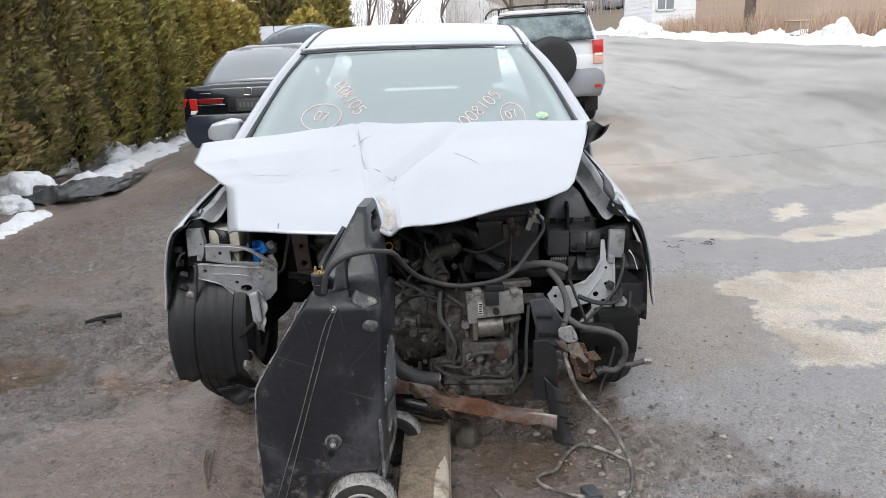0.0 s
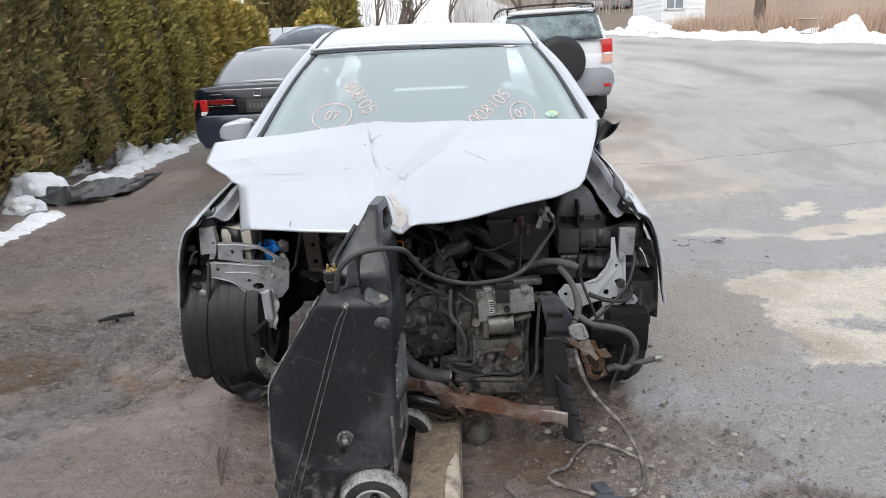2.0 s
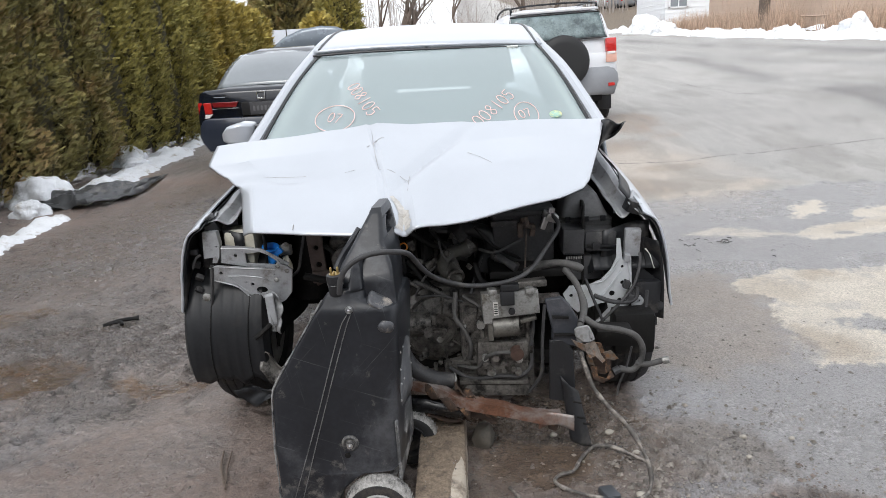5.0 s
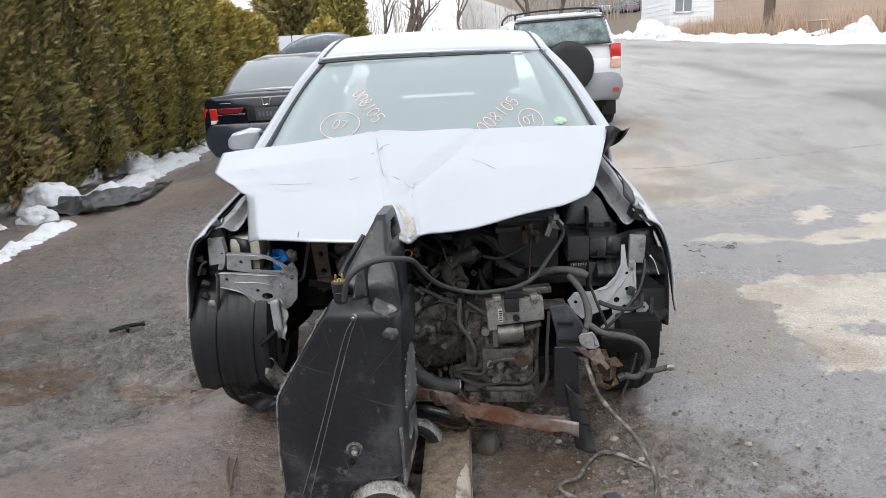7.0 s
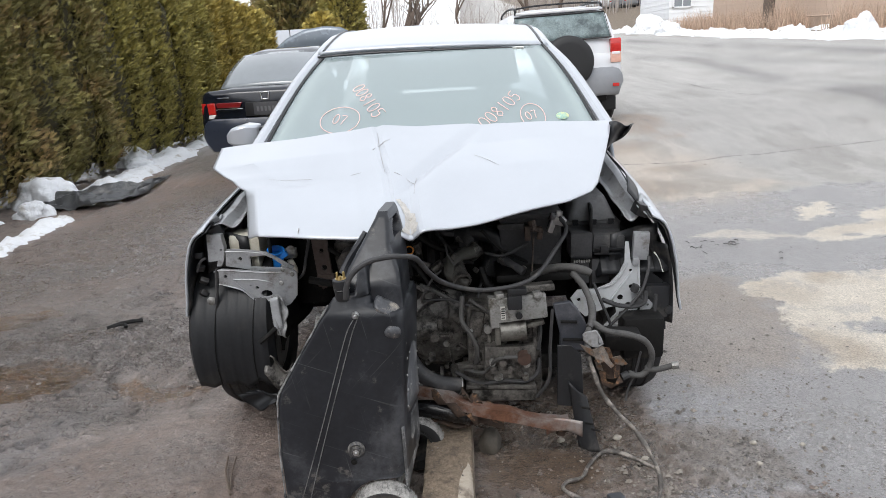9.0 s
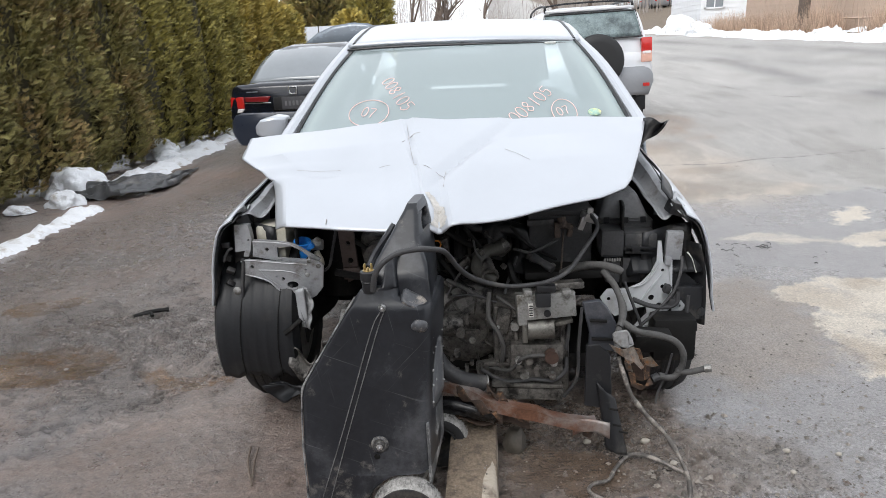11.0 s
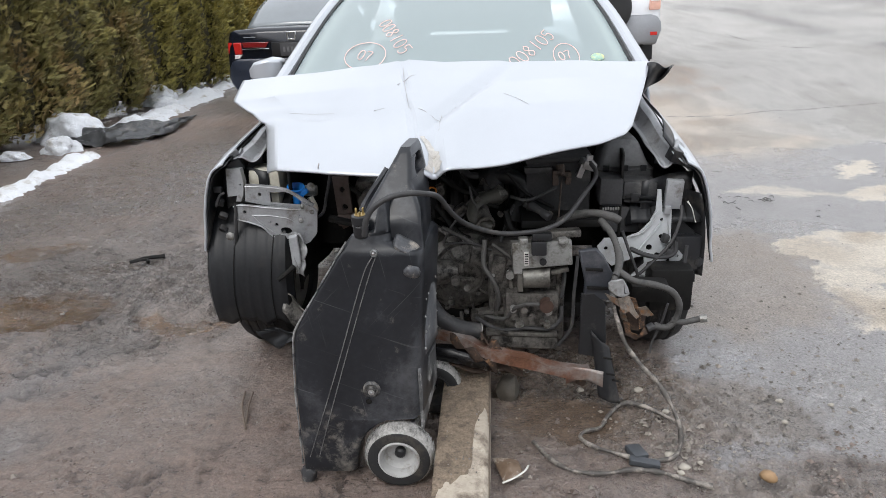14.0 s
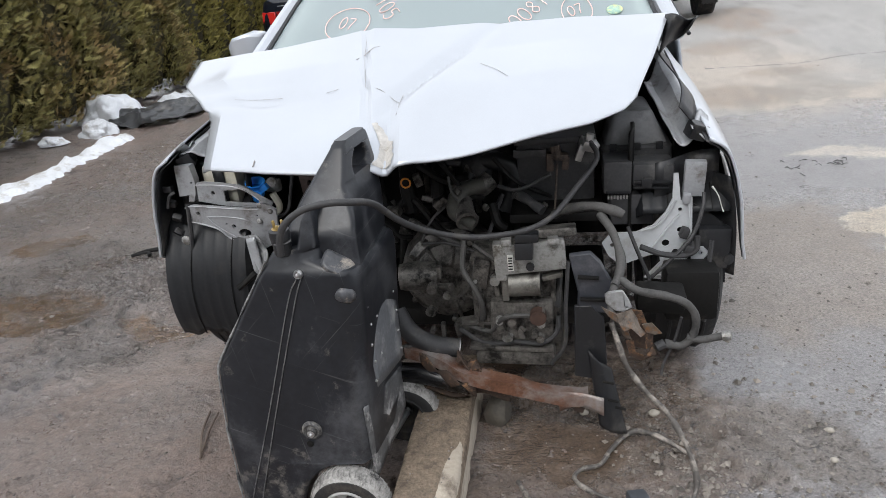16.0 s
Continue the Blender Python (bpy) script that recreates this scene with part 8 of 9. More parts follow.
    plate(bm, [(-0.062, 1.0), (0.062, 1.0), (0.05, 0.90), (-0.05, 0.90)], [[(-0.046, 0.986), (0.046, 0.986), (0.036, 0.914), (-0.036, 0.914)]], lambda a, b, d: Vector((a, -0.022 + d + 0.1 * (b - 0.95), b)), 0.014)
    P("badge", bm, M_CHROME, "plain chrome emblem", bevel=0.003)
    bm = B()
    box(bm, (-0.55, -0.002, 0.945), (0.17, 0.006, 0.008), (-8, 0, -4), 0.002)
    P("lettering_bar", bm, M_INNER)
    # bumper colour lifted towards blue to paint its reflection
    bm = B()
    loft(bm, [ring(-0.035, 0.34, 0.675, 0.78, 0.0, 0.1), ring(-0.025, 0.27, 0.685, 0.85, 0.0), ring(0.14, 0.24, 0.69, 0.925, 0.0), ring(0.42, 0.24, 0.68, 0.93, 0.0)])
    P("rear_bumper", bm, mat("black_with_blue_reflection", (0.02, 0.026, 0.042), 0.3, 0, 0.2, 6, 0.02, coat=0.5), "black rear bumper, blue-grey reflection put into its colour", smooth=50)
    for x in (-0.80, 0.80):
        for y in (1.02, 3.82):
            car_wheel(m, root, x, y, 0.325)
    bm = B()
    box(bm, (0, 0.98, 1.10), (0.5, 0.03, 0.03), (0, 0, 0), 0.008)
    P("brake_light", bm, M_CLEARLAMP)
    return root


black_sedan()


def white_suv():
    z0 = ground_z(1.6, 11.5)
    m = pose(1.52, 10.15, z0 - 0.01, 0.0, -1.2, 1.5) @ Matrix.Scale(1.05, 4)
    root = thing("white_suv", (1.60, 11.6, z0), "pearl white compact SUV with black spare wheel cover", "SUV")
    P = lambda name, bm, mt, label="", **kw: part(name, moved(bm, m), mt, root, label, **kw)
    bm = B()
    loft(bm, [ring(0.0, 0.50, 1.0, 0.80, 0.0, 0.06), ring(0.06, 0.46, 1.06, 0.845, 0.0), ring(0.4, 0.42, 1.06, 0.865), ring(1.6, 0.42, 1.05, 0.87), ring(3.0, 0.42, 1.02, 0.86), ring(3.8, 0.42, 0.96, 0.83), ring(4.0, 0.5, 0.85, 0.74, 0.0)])
    P("body", bm, M_SUVW, "pearl white body", smooth=50)
    bm = B()
    loft(bm, [house_ring(0.02, 1.0, 1.06, 0.80, 0.79, 0), house_ring(0.13, 1.0, 1.45, 0.81, 0.70, 0.02), house_ring(0.22, 1.0, 1.60, 0.81, 0.66, 0.03), house_ring(0.6, 1.0, 1.655, 0.82, 0.65), house_ring(2.2, 1.0, 1.655, 0.82, 0.65), house_ring(2.6, 1.0, 1.58, 0.82, 0.65), house_ring(3.1, 1.0, 1.1, 0.8, 0.7)])
    P("cabin", bm, M_SUVW, "white roof and pillars", smooth=50)
    # this glass is coloured pale to paint the sky's reflection
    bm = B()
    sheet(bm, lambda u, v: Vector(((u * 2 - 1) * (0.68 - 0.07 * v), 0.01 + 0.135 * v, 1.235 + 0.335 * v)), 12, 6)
    P("rear_window", bm, mat("sky_paled_glass", (0.185, 0.235, 0.24), 0.09, 0, 0.5, 4, 0.02, 60, second=(0.07, 0.09, 0.095), blot=0.45, blot_scale=3.2), "rear window, pale sky reflection put into its colour", solid=0.01)
    bm = B()
    tube(bm, [(-0.69, 0.0, 1.225), (0.69, 0.0, 1.225), (0.62, 0.14, 1.575), (-0.62, 0.14, 1.575), (-0.69, 0.0, 1.225)], 0.011, 6, smooth=False)
    P("window_seal", bm, M_BLACKPL)
    bm = B()
    for x in (-0.28, 0.30):
        box(bm, (x, 0.45, 1.30), (0.24, 0.08, 0.20), (0, 0, 0), 0.04)
    P("seat_back", bm, M_SEAT)
    bm = B()
    box(bm, (0, 0.20, 1.625), (1.20, 0.14, 0.03), (8, 0, 0), 0.012)
    P("spoiler", bm, M_SUVW, "white roof lip")
    bm = B()
    lathe(bm, (0.06, -0.09, 0.93), (0, -1, 0), [(0.30, -0.09), (0.345, -0.06), (0.36, 0.0), (0.355, 0.06), (0.33, 0.09), (0.25, 0.10), (0.05, 0.10), (0.01, 0.10)], 40)
    P("spare_wheel_cover", bm, M_SPARE, "round black vinyl spare cover", smooth=50)
    for o in (-1, 1):
        bm = B()
        box(bm, (o * 0.748, 0.05, 1.110), (0.150, 0.14, 0.195), (-4, 0, 0), 0.024)
        tl = P("tail_lamp", bm, M_REDLAMP, "red and amber tail lamp")
        bm = B()
        box(bm, (o * 0.748, 0.044, 0.946), (0.150, 0.14, 0.138), (-4, 0, 0), 0.020)
        part("turn_lamp", moved(bm, m), M_AMBER, tl, "amber lower lens")
        part("clear_lens", moved(box(B(), (o * 0.745, -0.026, 1.012), (0.11, 0.01, 0.035), (-4, 0, 0), 0.004), m), M_CLEARLAMP, tl, "clear strip")
        bm = B()
        box(bm, (o * 0.73, -0.085, 0.585), (0.09, 0.02, 0.045), (0, 0, 0), 0.006)
        P("reflector", bm, M_REDLAMP, "red bumper reflector")
        bm = B()
        tube(bm, [(o * 0.60, 0.22, 1.62), (o * 0.60, 0.34, 1.70), (o * 0.60, 1.3, 1.735), (o * 0.60, 2.2, 1.70), (o * 0.60, 2.35, 1.64)], 0.017, 8)
        P("roof_rail", bm, M_LINER, "dark roof rail")
        if o > 0:
            P("cross_bar", tube(B(), [(-0.60, 0.40, 1.70), (-0.3, 0.40, 1.725), (0.3, 0.40, 1.725), (0.60, 0.40, 1.70)], 0.014, 6), M_LINER, "dark roof cross bar")
        bm = B()
        sheet(bm, lambda u, v: Vector((o * (0.825 - 0.13 * v), 0.25 + 2.5 * u + 0.1 * v * (1 - u) - 0.3 * v * u, 1.10 + 0.42 * v)), 10, 4)
        P("side_window", bm, M_DARKGLASS, "", solid=0.008)
        bm = B()
        box(bm, (o * 0.745, 0.40, 0.33), (0.2, 0.03, 0.26), (0, 0, 0), 0.01)
        P("mud_flap", bm, M_BLACKPL, "black mud flap")
    bm = B()
    loft(bm, [ring(-0.08, 0.50, 0.74, 0.70, 0, 0.06), ring(-0.05, 0.46, 0.82, 0.84, 0, 0.06), ring(0.2, 0.42, 0.86, 0.885, 0, 0.06), ring(0.5, 0.42, 0.80, 0.885, 0, 0.06)])
    P("rear_bumper", bm, M_SUVG, "grey plastic rear bumper", smooth=50)
    bm = B()
    box(bm, (0, 0.6, 0.42), (1.3, 1.0, 0.14), (0, 0, 0), 0.04)
    cyl(bm, (-0.7, 0.78, 0.33), (0.7, 0.78, 0.33), 0.05)
    P("underbody", bm, M_DARK)
    for x in (-0.74, 0.74):
        for y in (0.78, 3.2):
            car_wheel(m, root, x, y, 0.345, 0.22)
    return root


white_suv()


def small_car(x, y, yaw, paint, name, label, lid=False):
    z0 = ground_z(x, y)
    m = pose(x, y, z0, 0, 0, yaw)
    root = thing(name, (x, y, z0), label, "car")
    bm = B()
    loft(bm, [ring(0, 0.4, 0.85, 0.76, 0), ring(0.15, 0.25, 0.95, 0.86, 0), ring(1.2, 0.2, 0.98, 0.89), ring(3.2, 0.2, 0.95, 0.89), ring(4.2, 0.22, 0.8, 0.86), ring(4.5, 0.3, 0.65, 0.75, 0)])
    part("body", moved(bm, m), paint, root, smooth=50)
    bm = B()
    loft(bm, [house_ring(0.4, 0.95, 1.02, 0.78, 0.72, 0), house_ring(1.1, 0.95, 1.40, 0.80, 0.60), house_ring(2.3, 0.95, 1.43, 0.80, 0.60), house_ring(3.3, 0.93, 0.98, 0.78, 0.7, 0)])
    part("cabin", moved(bm, m), paint, root, smooth=50)
    for y0, y1, z1 in ((0.42, 1.08, 1.0), (3.28, 2.35, 0.98)):
        bm = B()
        sheet(bm, lambda u, v: Vector(((u * 2 - 1) * (0.68 - 0.1 * v), y0 + (y1 - y0) * v, z1 + 0.03 + 0.40 * v)), 8, 5)
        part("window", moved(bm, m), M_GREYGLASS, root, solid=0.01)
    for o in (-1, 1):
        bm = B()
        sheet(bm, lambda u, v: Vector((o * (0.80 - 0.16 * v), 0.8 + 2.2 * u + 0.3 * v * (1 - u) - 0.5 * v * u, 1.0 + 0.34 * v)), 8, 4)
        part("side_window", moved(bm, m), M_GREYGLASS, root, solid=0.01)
        bm = B()
        box(bm, (o * 0.68, 0.06, 0.80), (0.24, 0.14, 0.13), (0, 0, 0), 0.02)
        part("tail_lamp", moved(bm, m), M_REDLAMP, root)
        bm = B()
        box(bm, (o * 0.62, 4.42, 0.66), (0.26, 0.14, 0.12), (0, 0, 0), 0.02)
        part("headlamp", moved(bm, m), M_CLEARLAMP, root)
        for y_ in (0.85, 3.6):
            car_wheel(m, root, o * 0.77, y_, 0.31)
    if lid:
        bm = B()
        top = [(0, 0, 0, 1.62), (0.18, 0, 0, 1.83), (0.42, 0, 0, 1.975), (0.68, 0, 0, 2.025), (0.9, 0, 0, 1.99), (1, 0, 0, 1.91)]
        sheet(bm, lambda u, v: Vector((-0.93 + 1.58 * u, 0.60 - 0.18 * v - 0.10 * math.sin(v * 3.1), 1.02 + (lerp_rows(top, u).z - 1.02) * v)), 20, 12)
        part("boot_lid", moved(bm, m), M_LID, root, "raised boot lid", solid=0.05, smooth=50)
    return root


small_car(-2.95, 14.2, 0, M_NAVY, "dark_blue_sedan", "dark blue sedan with raised boot lid", True)
small_car(19.3, 78.0, 12, M_SUVG, "grey_car", "grey car parked beyond the snow bank")
small_car(16.6, 79.0, 15, M_SUVW, "white_car", "white car parked beyond the snow bank")
small_car(21.6, 80.0, 10, M_NAVY, "dark_car", "dark car parked beyond the snow bank")


# ---------------------------------------------------------------- snow and sheeting along the hedge
def snow_strip(name, label, line, width, height, seed, n=120, m_=10):
    """A low uneven ridge of snow along a line of places."""
    P = spline(line, max(2, n // (len(line) - 1)))
    bm = B()
    g = []
    for i, p in enumerate(P):
        d = (P[min(i + 1, len(P) - 1)] - P[max(i - 1, 0)]).normalized()
        s = Vector((d.y, -d.x, 0))
        w = width * (0.75 + 0.55 * noise.noise(Vector((i * 0.07, seed, 0))) + 0.3 * noise.noise(Vector((i * 0.37, seed, 5))))
        w = max(0.12 * width, w)
        hgt = height * max(0.15, 0.7 + 0.9 * noise.noise(Vector((i * 0.11, seed, 9))) + 0.35 * noise.noise(Vector((i * 0.45, seed, 3))))
        end = min(1, i / 6, (len(P) - 1 - i) / 6)
        row = []
        for j in range(m_ + 1):
            t = j / m_ * 2 - 1
            q = p + s * (t * w / 2) * (0.3 + 0.7 * end)
            z = hgt * end * (1 - abs(t) ** 2.4) * (1 + 0.6 * noise.noise(Vector((q.x * 4, q.y * 4, seed))) + 0.5 * noise.noise(Vector((q.x * 11, q.y * 11, seed))) + 0.3 * noise.noise(Vector((q.x * 23, q.y * 23, seed))))
            row.append(bm.verts.new((q.x + 0.04 * width * noise.noise(Vector((q.x * 7, q.y * 7, 1))), q.y, ground_z(q.x, q.y) - 0.03 + max(0, z) + 0.02 * end * (abs(t) < 0.98))))
        g.append(row)
    for a, b in zip(g, g[1:]):
        for j in range(m_):
            bm.faces.new((a[j], b[j], b[j + 1], a[j + 1]))
    return solo(name, bm, M_SNOW, label, "snow", smooth=80)


snow_strip("snow_strip", "old snow lying along the foot of the hedge", [(-3.97, 2.6, 0), (-3.94, 3.6, 0), (-3.92, 4.3, 0), (-3.93, 5.2, 0), (-3.98, 5.9, 0), (-4.02, 6.4, 0)], 0.42, 0.07, 3)
snow_strip("snow_strip", "old snow lying along the foot of the hedge", [(-4.45, 7.1, 0), (-4.45, 8.2, 0), (-4.55, 9.4, 0), (-4.7, 11, 0), (-4.9, 13.5, 0), (-5.0, 17, 0)], 0.75, 0.11, 7)


def snow_lump(x, y, s, seed):
    bm = B()
    bmesh.ops.create_icosphere(bm, subdivisions=5, radius=1)
    for v in bm.verts:
        v.co *= 1 + 0.40 * noise.noise(v.co * 1.3 + Vector((seed, 0, 0))) + 0.12 * noise.noise(v.co * 3.0 + Vector((seed, 4, 0))) + 0.05 * noise.noise(v.co * 7 + Vector((seed, 9, 0))) + 0.02 * noise.noise(v.co * 15)
        v.co = Vector((v.co.x * s[0], v.co.y * s[1], max(-0.2, v.co.z) * s[2]))
    bmesh.ops.translate(bm, vec=(x, y, ground_z(x, y) + 0.02), verts=bm.verts[:])
    return solo("snow_lump", bm, M_SNOW, "rounded lump of old snow beside the hedge", "snow", "snow lumps", smooth=80)


snow_lump(-4.68, 7.15, (0.36, 0.30, 0.33), 2)
snow_lump(-4.42, 6.52, (0.17, 0.14, 0.14), 5)
snow_lump(-4.72, 6.22, (0.14, 0.10, 0.06), 6)
snow_lump(-5.0, 9.9, (0.24, 0.22, 0.24), 8)
snow_lump(-4.75, 9.6, (0.2, 0.2, 0.12), 9)
snow_lump(-4.75, 12.2, (0.2, 0.2, 0.16), 12)


def sheeting(u, v):
    p = lerp_rows([(0, -4.78, 6.92, 0), (0.25, -4.32, 6.74, 0), (0.5, -3.92, 6.72, 0), (0.75, -3.66, 7.25, 0), (1, -3.86, 8.45, 0)], u)
    q = Vector((-0.10 - 0.20 * math.sin(u * 3.1), 0.30 + 0.25 * u, 0)) * v * (0.35 + 0.75 * math.sin(u * 3.0 + 0.1))
    fold = 0.05 * abs(math.sin(u * 9 + 3 * v)) + 0.045 * noise.noise(Vector((u * 8, v * 5, 1))) + 0.03 * noise.noise(Vector((u * 21, v * 11, 4)))
    return p + q + Vector((0.04 * noise.noise(Vector((u * 14, 0, v * 4))), 0.03 * noise.noise(Vector((u * 12, 5, v * 4))), 0.015 + (0.11 * math.sin(v * 2.6) + fold) * math.sin(0.15 + u * 2.9)))


solo("plastic_sheeting", sheet(B(), sheeting, 90, 22), M_TARP, "crumpled black plastic sheeting on the snow edge", "sheeting", solid=0.006, smooth=35)


# ---------------------------------------------------------------- hedge
def boughs(rs, n, height, radius, seed, size, cone=0.35):
    """Feathery flat boughs on the shell of a crown: a bent stem with paired leaflets, one island each."""
    V, F = [], []
    for i in range(n):
        h = rs.rand() ** 0.85
        a = rs.rand() * 2 * math.pi
        ca, sa = math.cos(a), math.sin(a)
        lump = 1 + 0.20 * noise.noise(Vector((ca * 1.4, sa * 1.4, h * height * 0.9 + seed))) + 0.16 * noise.noise(Vector((ca * 4, sa * 4, h * height * 3 + seed)))
        r = radius * (1 - cone * h ** 2.2) * min(1, 0.78 + 2.2 * h) * lump * (0.82 + 0.18 * rs.rand())
        if h > 0.93:
            r *= (1 - h) / 0.07 * 0.9 + 0.1
        p = np.array((r * ca, 1.22 * r * sa, 0.05 + h * height))
        d = np.array((ca, sa, 0.25 + 0.75 * rs.rand())) + rs.normal(0, 0.36, 3)
        d /= np.linalg.norm(d)
        side = np.cross(d, (ca * 0.4, sa * 0.4, 1.0) + rs.normal(0, 0.6, 3))
        side /= np.linalg.norm(side)
        nrm = np.cross(side, d)
        s = size * (0.6 + 0.9 * rs.rand())
        b = len(V)
        bend = rs.uniform(-0.35, 0.15)
        seg = 5
        for j in range(seg + 1):
            t = j / seg
            V.append(p + s * (2.4 * t * d + bend * t * t * nrm))
        for j in range(seg):
            t = j / seg
            ln = s * (1.05 - 0.65 * t) * (0.8 + 0.4 * rs.rand())
            for sg in (-1, 1):
                o = V[b + j]
                m = len(V)
                V.append(o + ln * (0.55 * d + 0.42 * sg * side + 0.05 * nrm))
                V.append(o + ln * (1.0 * d + 0.85 * sg * side - 0.08 * nrm))
                F.extend([(b + j, b + j + 1, m), (b + j + 1, m + 1, m)] if sg > 0 else [(b + j, m, b + j + 1), (b + j + 1, m, m + 1)])
    return V, F


def conifer(name, x, y, height, radius, n, material, label, seed, size=0.031, cone=0.22, group="", category="hedge shrub"):
    rs = np.random.RandomState(seed)
    z0 = ground_z(x, y)
    root = thing(name, (x, y, z0), label, category, group)
    V, F = boughs(rs, n, height, radius, seed, size, cone)
    me = bpy.data.meshes.new("crown")
    me.from_pydata([tuple(v) for v in V], [], F)
    me.materials.append(material)
    cr = new("crown", me)
    cr.parent = root
    # solid dark core added so that gaps between boughs look shaded
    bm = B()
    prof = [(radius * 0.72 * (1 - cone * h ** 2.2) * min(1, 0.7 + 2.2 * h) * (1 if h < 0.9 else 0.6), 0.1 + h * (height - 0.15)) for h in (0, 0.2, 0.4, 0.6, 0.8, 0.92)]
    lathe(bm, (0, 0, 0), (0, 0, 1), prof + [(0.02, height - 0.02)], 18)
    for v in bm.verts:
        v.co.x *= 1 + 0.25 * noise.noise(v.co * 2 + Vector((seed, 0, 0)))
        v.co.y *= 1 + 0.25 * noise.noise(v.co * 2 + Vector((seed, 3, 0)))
    core = link("shade_core", bm, M_CORE)
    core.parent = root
    bm = B()
    tube(bm, [(0, 0, -0.1), (0.02, 0, height * 0.4), (0, 0.02, height * 0.9)], 0.05, 8, taper=0.3)
    tr = link("trunk", bm, M_BARK)
    tr.parent = root
    return root


hedge_a = conifer("hedge_shrub", -5.55, 2.2, 3.1, 0.78, 15000, M_LEAF, "dense dark green arborvitae hedge shrub", 3, group="hedge along the lot")
hedge_b = conifer("hedge_shrub", -5.50, 3.2, 3.25, 0.74, 15000, M_LEAF, "dense dark green arborvitae hedge shrub", 8, group="hedge along the lot")
hedge_c = conifer("hedge_shrub", -5.60, 4.2, 3.0, 0.80, 15000, M_LEAF, "dense dark green arborvitae hedge shrub", 15, group="hedge along the lot")
rnd = random.Random(21)
for i in range(5):
    y = 5.15 + 0.98 * i
    copy_thing((hedge_a, hedge_b, hedge_c)[i % 3], pose(-5.55 - 0.012 * i + rnd.uniform(-0.1, 0.1), y, 0, 0, 0, rnd.uniform(0, 360)))
hedge_o = conifer("hedge_shrub", -5.58, 10.05, 3.0, 0.80, 11000, M_MIDLEAF, "olive green arborvitae hedge shrub", 31, group="hedge along the lot")
for i in range(3):
    copy_thing(hedge_o, pose(-5.62 + 0.04 * i, 11.05 + 1.0 * i, 0, 0, 0, 77 * i))
hedge_g = conifer("hedge_shrub", -5.62, 14.1, 2.9, 0.80, 9000, M_GOLDLEAF, "golden tipped hedge shrub", 37, 0.042, group="hedge along the lot")
for i in range(4):
    copy_thing(hedge_g, pose(-5.62 + 0.05 * (i % 2), 15.1 + 1.0 * i, -0.1 * i, 0, 0, 60 + 99 * i))
conifer("golden_shrub", -6.0, 31.0, 3.1, 1.3, 3500, M_GOLDLEAF, "rounded golden conifer shrub", 41, 0.11, 0.8, category="shrub")
conifer("column_conifer", -5.6, 34.5, 5.6, 1.15, 5000, M_MIDLEAF, "tall olive columnar conifer", 43, 0.11, 0.5, category="conifer tree")
conifer("dark_conifer", -9.6, 40.0, 7.5, 2.2, 5000, M_LEAF, "dark evergreen behind the hedge", 47, 0.2, 0.7, category="conifer tree")


# ---------------------------------------------------------------- far side of the street
snow_strip("snow_bank", "ploughed snow bank along the far side of the road", [(10.6, 9, 0), (10.0, 13, 0), (9.8, 18, 0), (9.7, 25, 0), (9.9, 34, 0), (10.1, 41, 0), (9.6, 46, 0), (8.4, 50, 0)], 1.25, 0.24, 13, 330, 14)
snow_strip("snow_patch", "thin snow lying among dry brush", [(12.0, 16, 0), (12.3, 20, 0), (12.3, 25, 0)], 1.2, 0.12, 17, 80, 8)
for x, y, s, sd in ((10.0, 17.5, (0.35, 0.4, 0.5), 3), (9.9, 33.0, (0.5, 1.0, 0.45), 6), (10.2, 38.0, (0.8, 1.6, 0.8), 8), (9.8, 12.8, (0.4, 0.6, 0.45), 11)):
    ob = snow_lump(x, y, s, sd)

fence = thing("board_fence", (12.75, 26, 0), "weathered tan wooden board fence", "fence")
bm = B()
box(bm, (0, 0, 0.95), (0.025, 0.135, 1.9), (0, 0, 0), 0.004)
bme = bpy.data.meshes.new("board")
bm.to_mesh(bme)
bm.free()
bme.materials.append(M_FENCEWOOD)
rnd = random.Random(5)
for i in range(150):
    y = 14.0 + 0.142 * i
    ob = new("board", bme)
    ob.parent = fence
    ob.matrix_basis = fence.matrix_basis.inverted() @ pose(12.75 + rnd.uniform(-0.008, 0.008), y, ground_z(12.75, y) + rnd.uniform(-0.02, 0.02))
for z in (0.4, 1.5):
    bm = B()
    tube(bm, [(12.756, 14, ground_z(12.756, 14) + z), (12.756, 24, ground_z(12.756, 24) + z), (12.756, 35.3, ground_z(12.756, 35.3) + z)], 0.05, 4)
    part("fence_rail", bm, M_FENCEWOOD, fence)

# white building with windows
hs = thing("white_building", (14.9, 42, 0), "white sided building with dark windows", "building")
hz = ground_z(14.9, 42)
bm = B()
box(bm, (14.9, 42, hz + 2.4), (6.4, 6, 5.4))
part("wall", bm, M_WHITEWALL, hs)
bm = B()
loft(bm, [[Vector((x, 38.6, z)) for x, z in ((11.3, hz + 5.0), (14.9, hz + 7.4), (18.5, hz + 5.0))], [Vector((x, 45.4, z)) for x, z in ((11.3, hz + 5.0), (14.9, hz + 7.4), (18.5, hz + 5.0))]])
part("roof", bm, M_GREYWALL, hs)
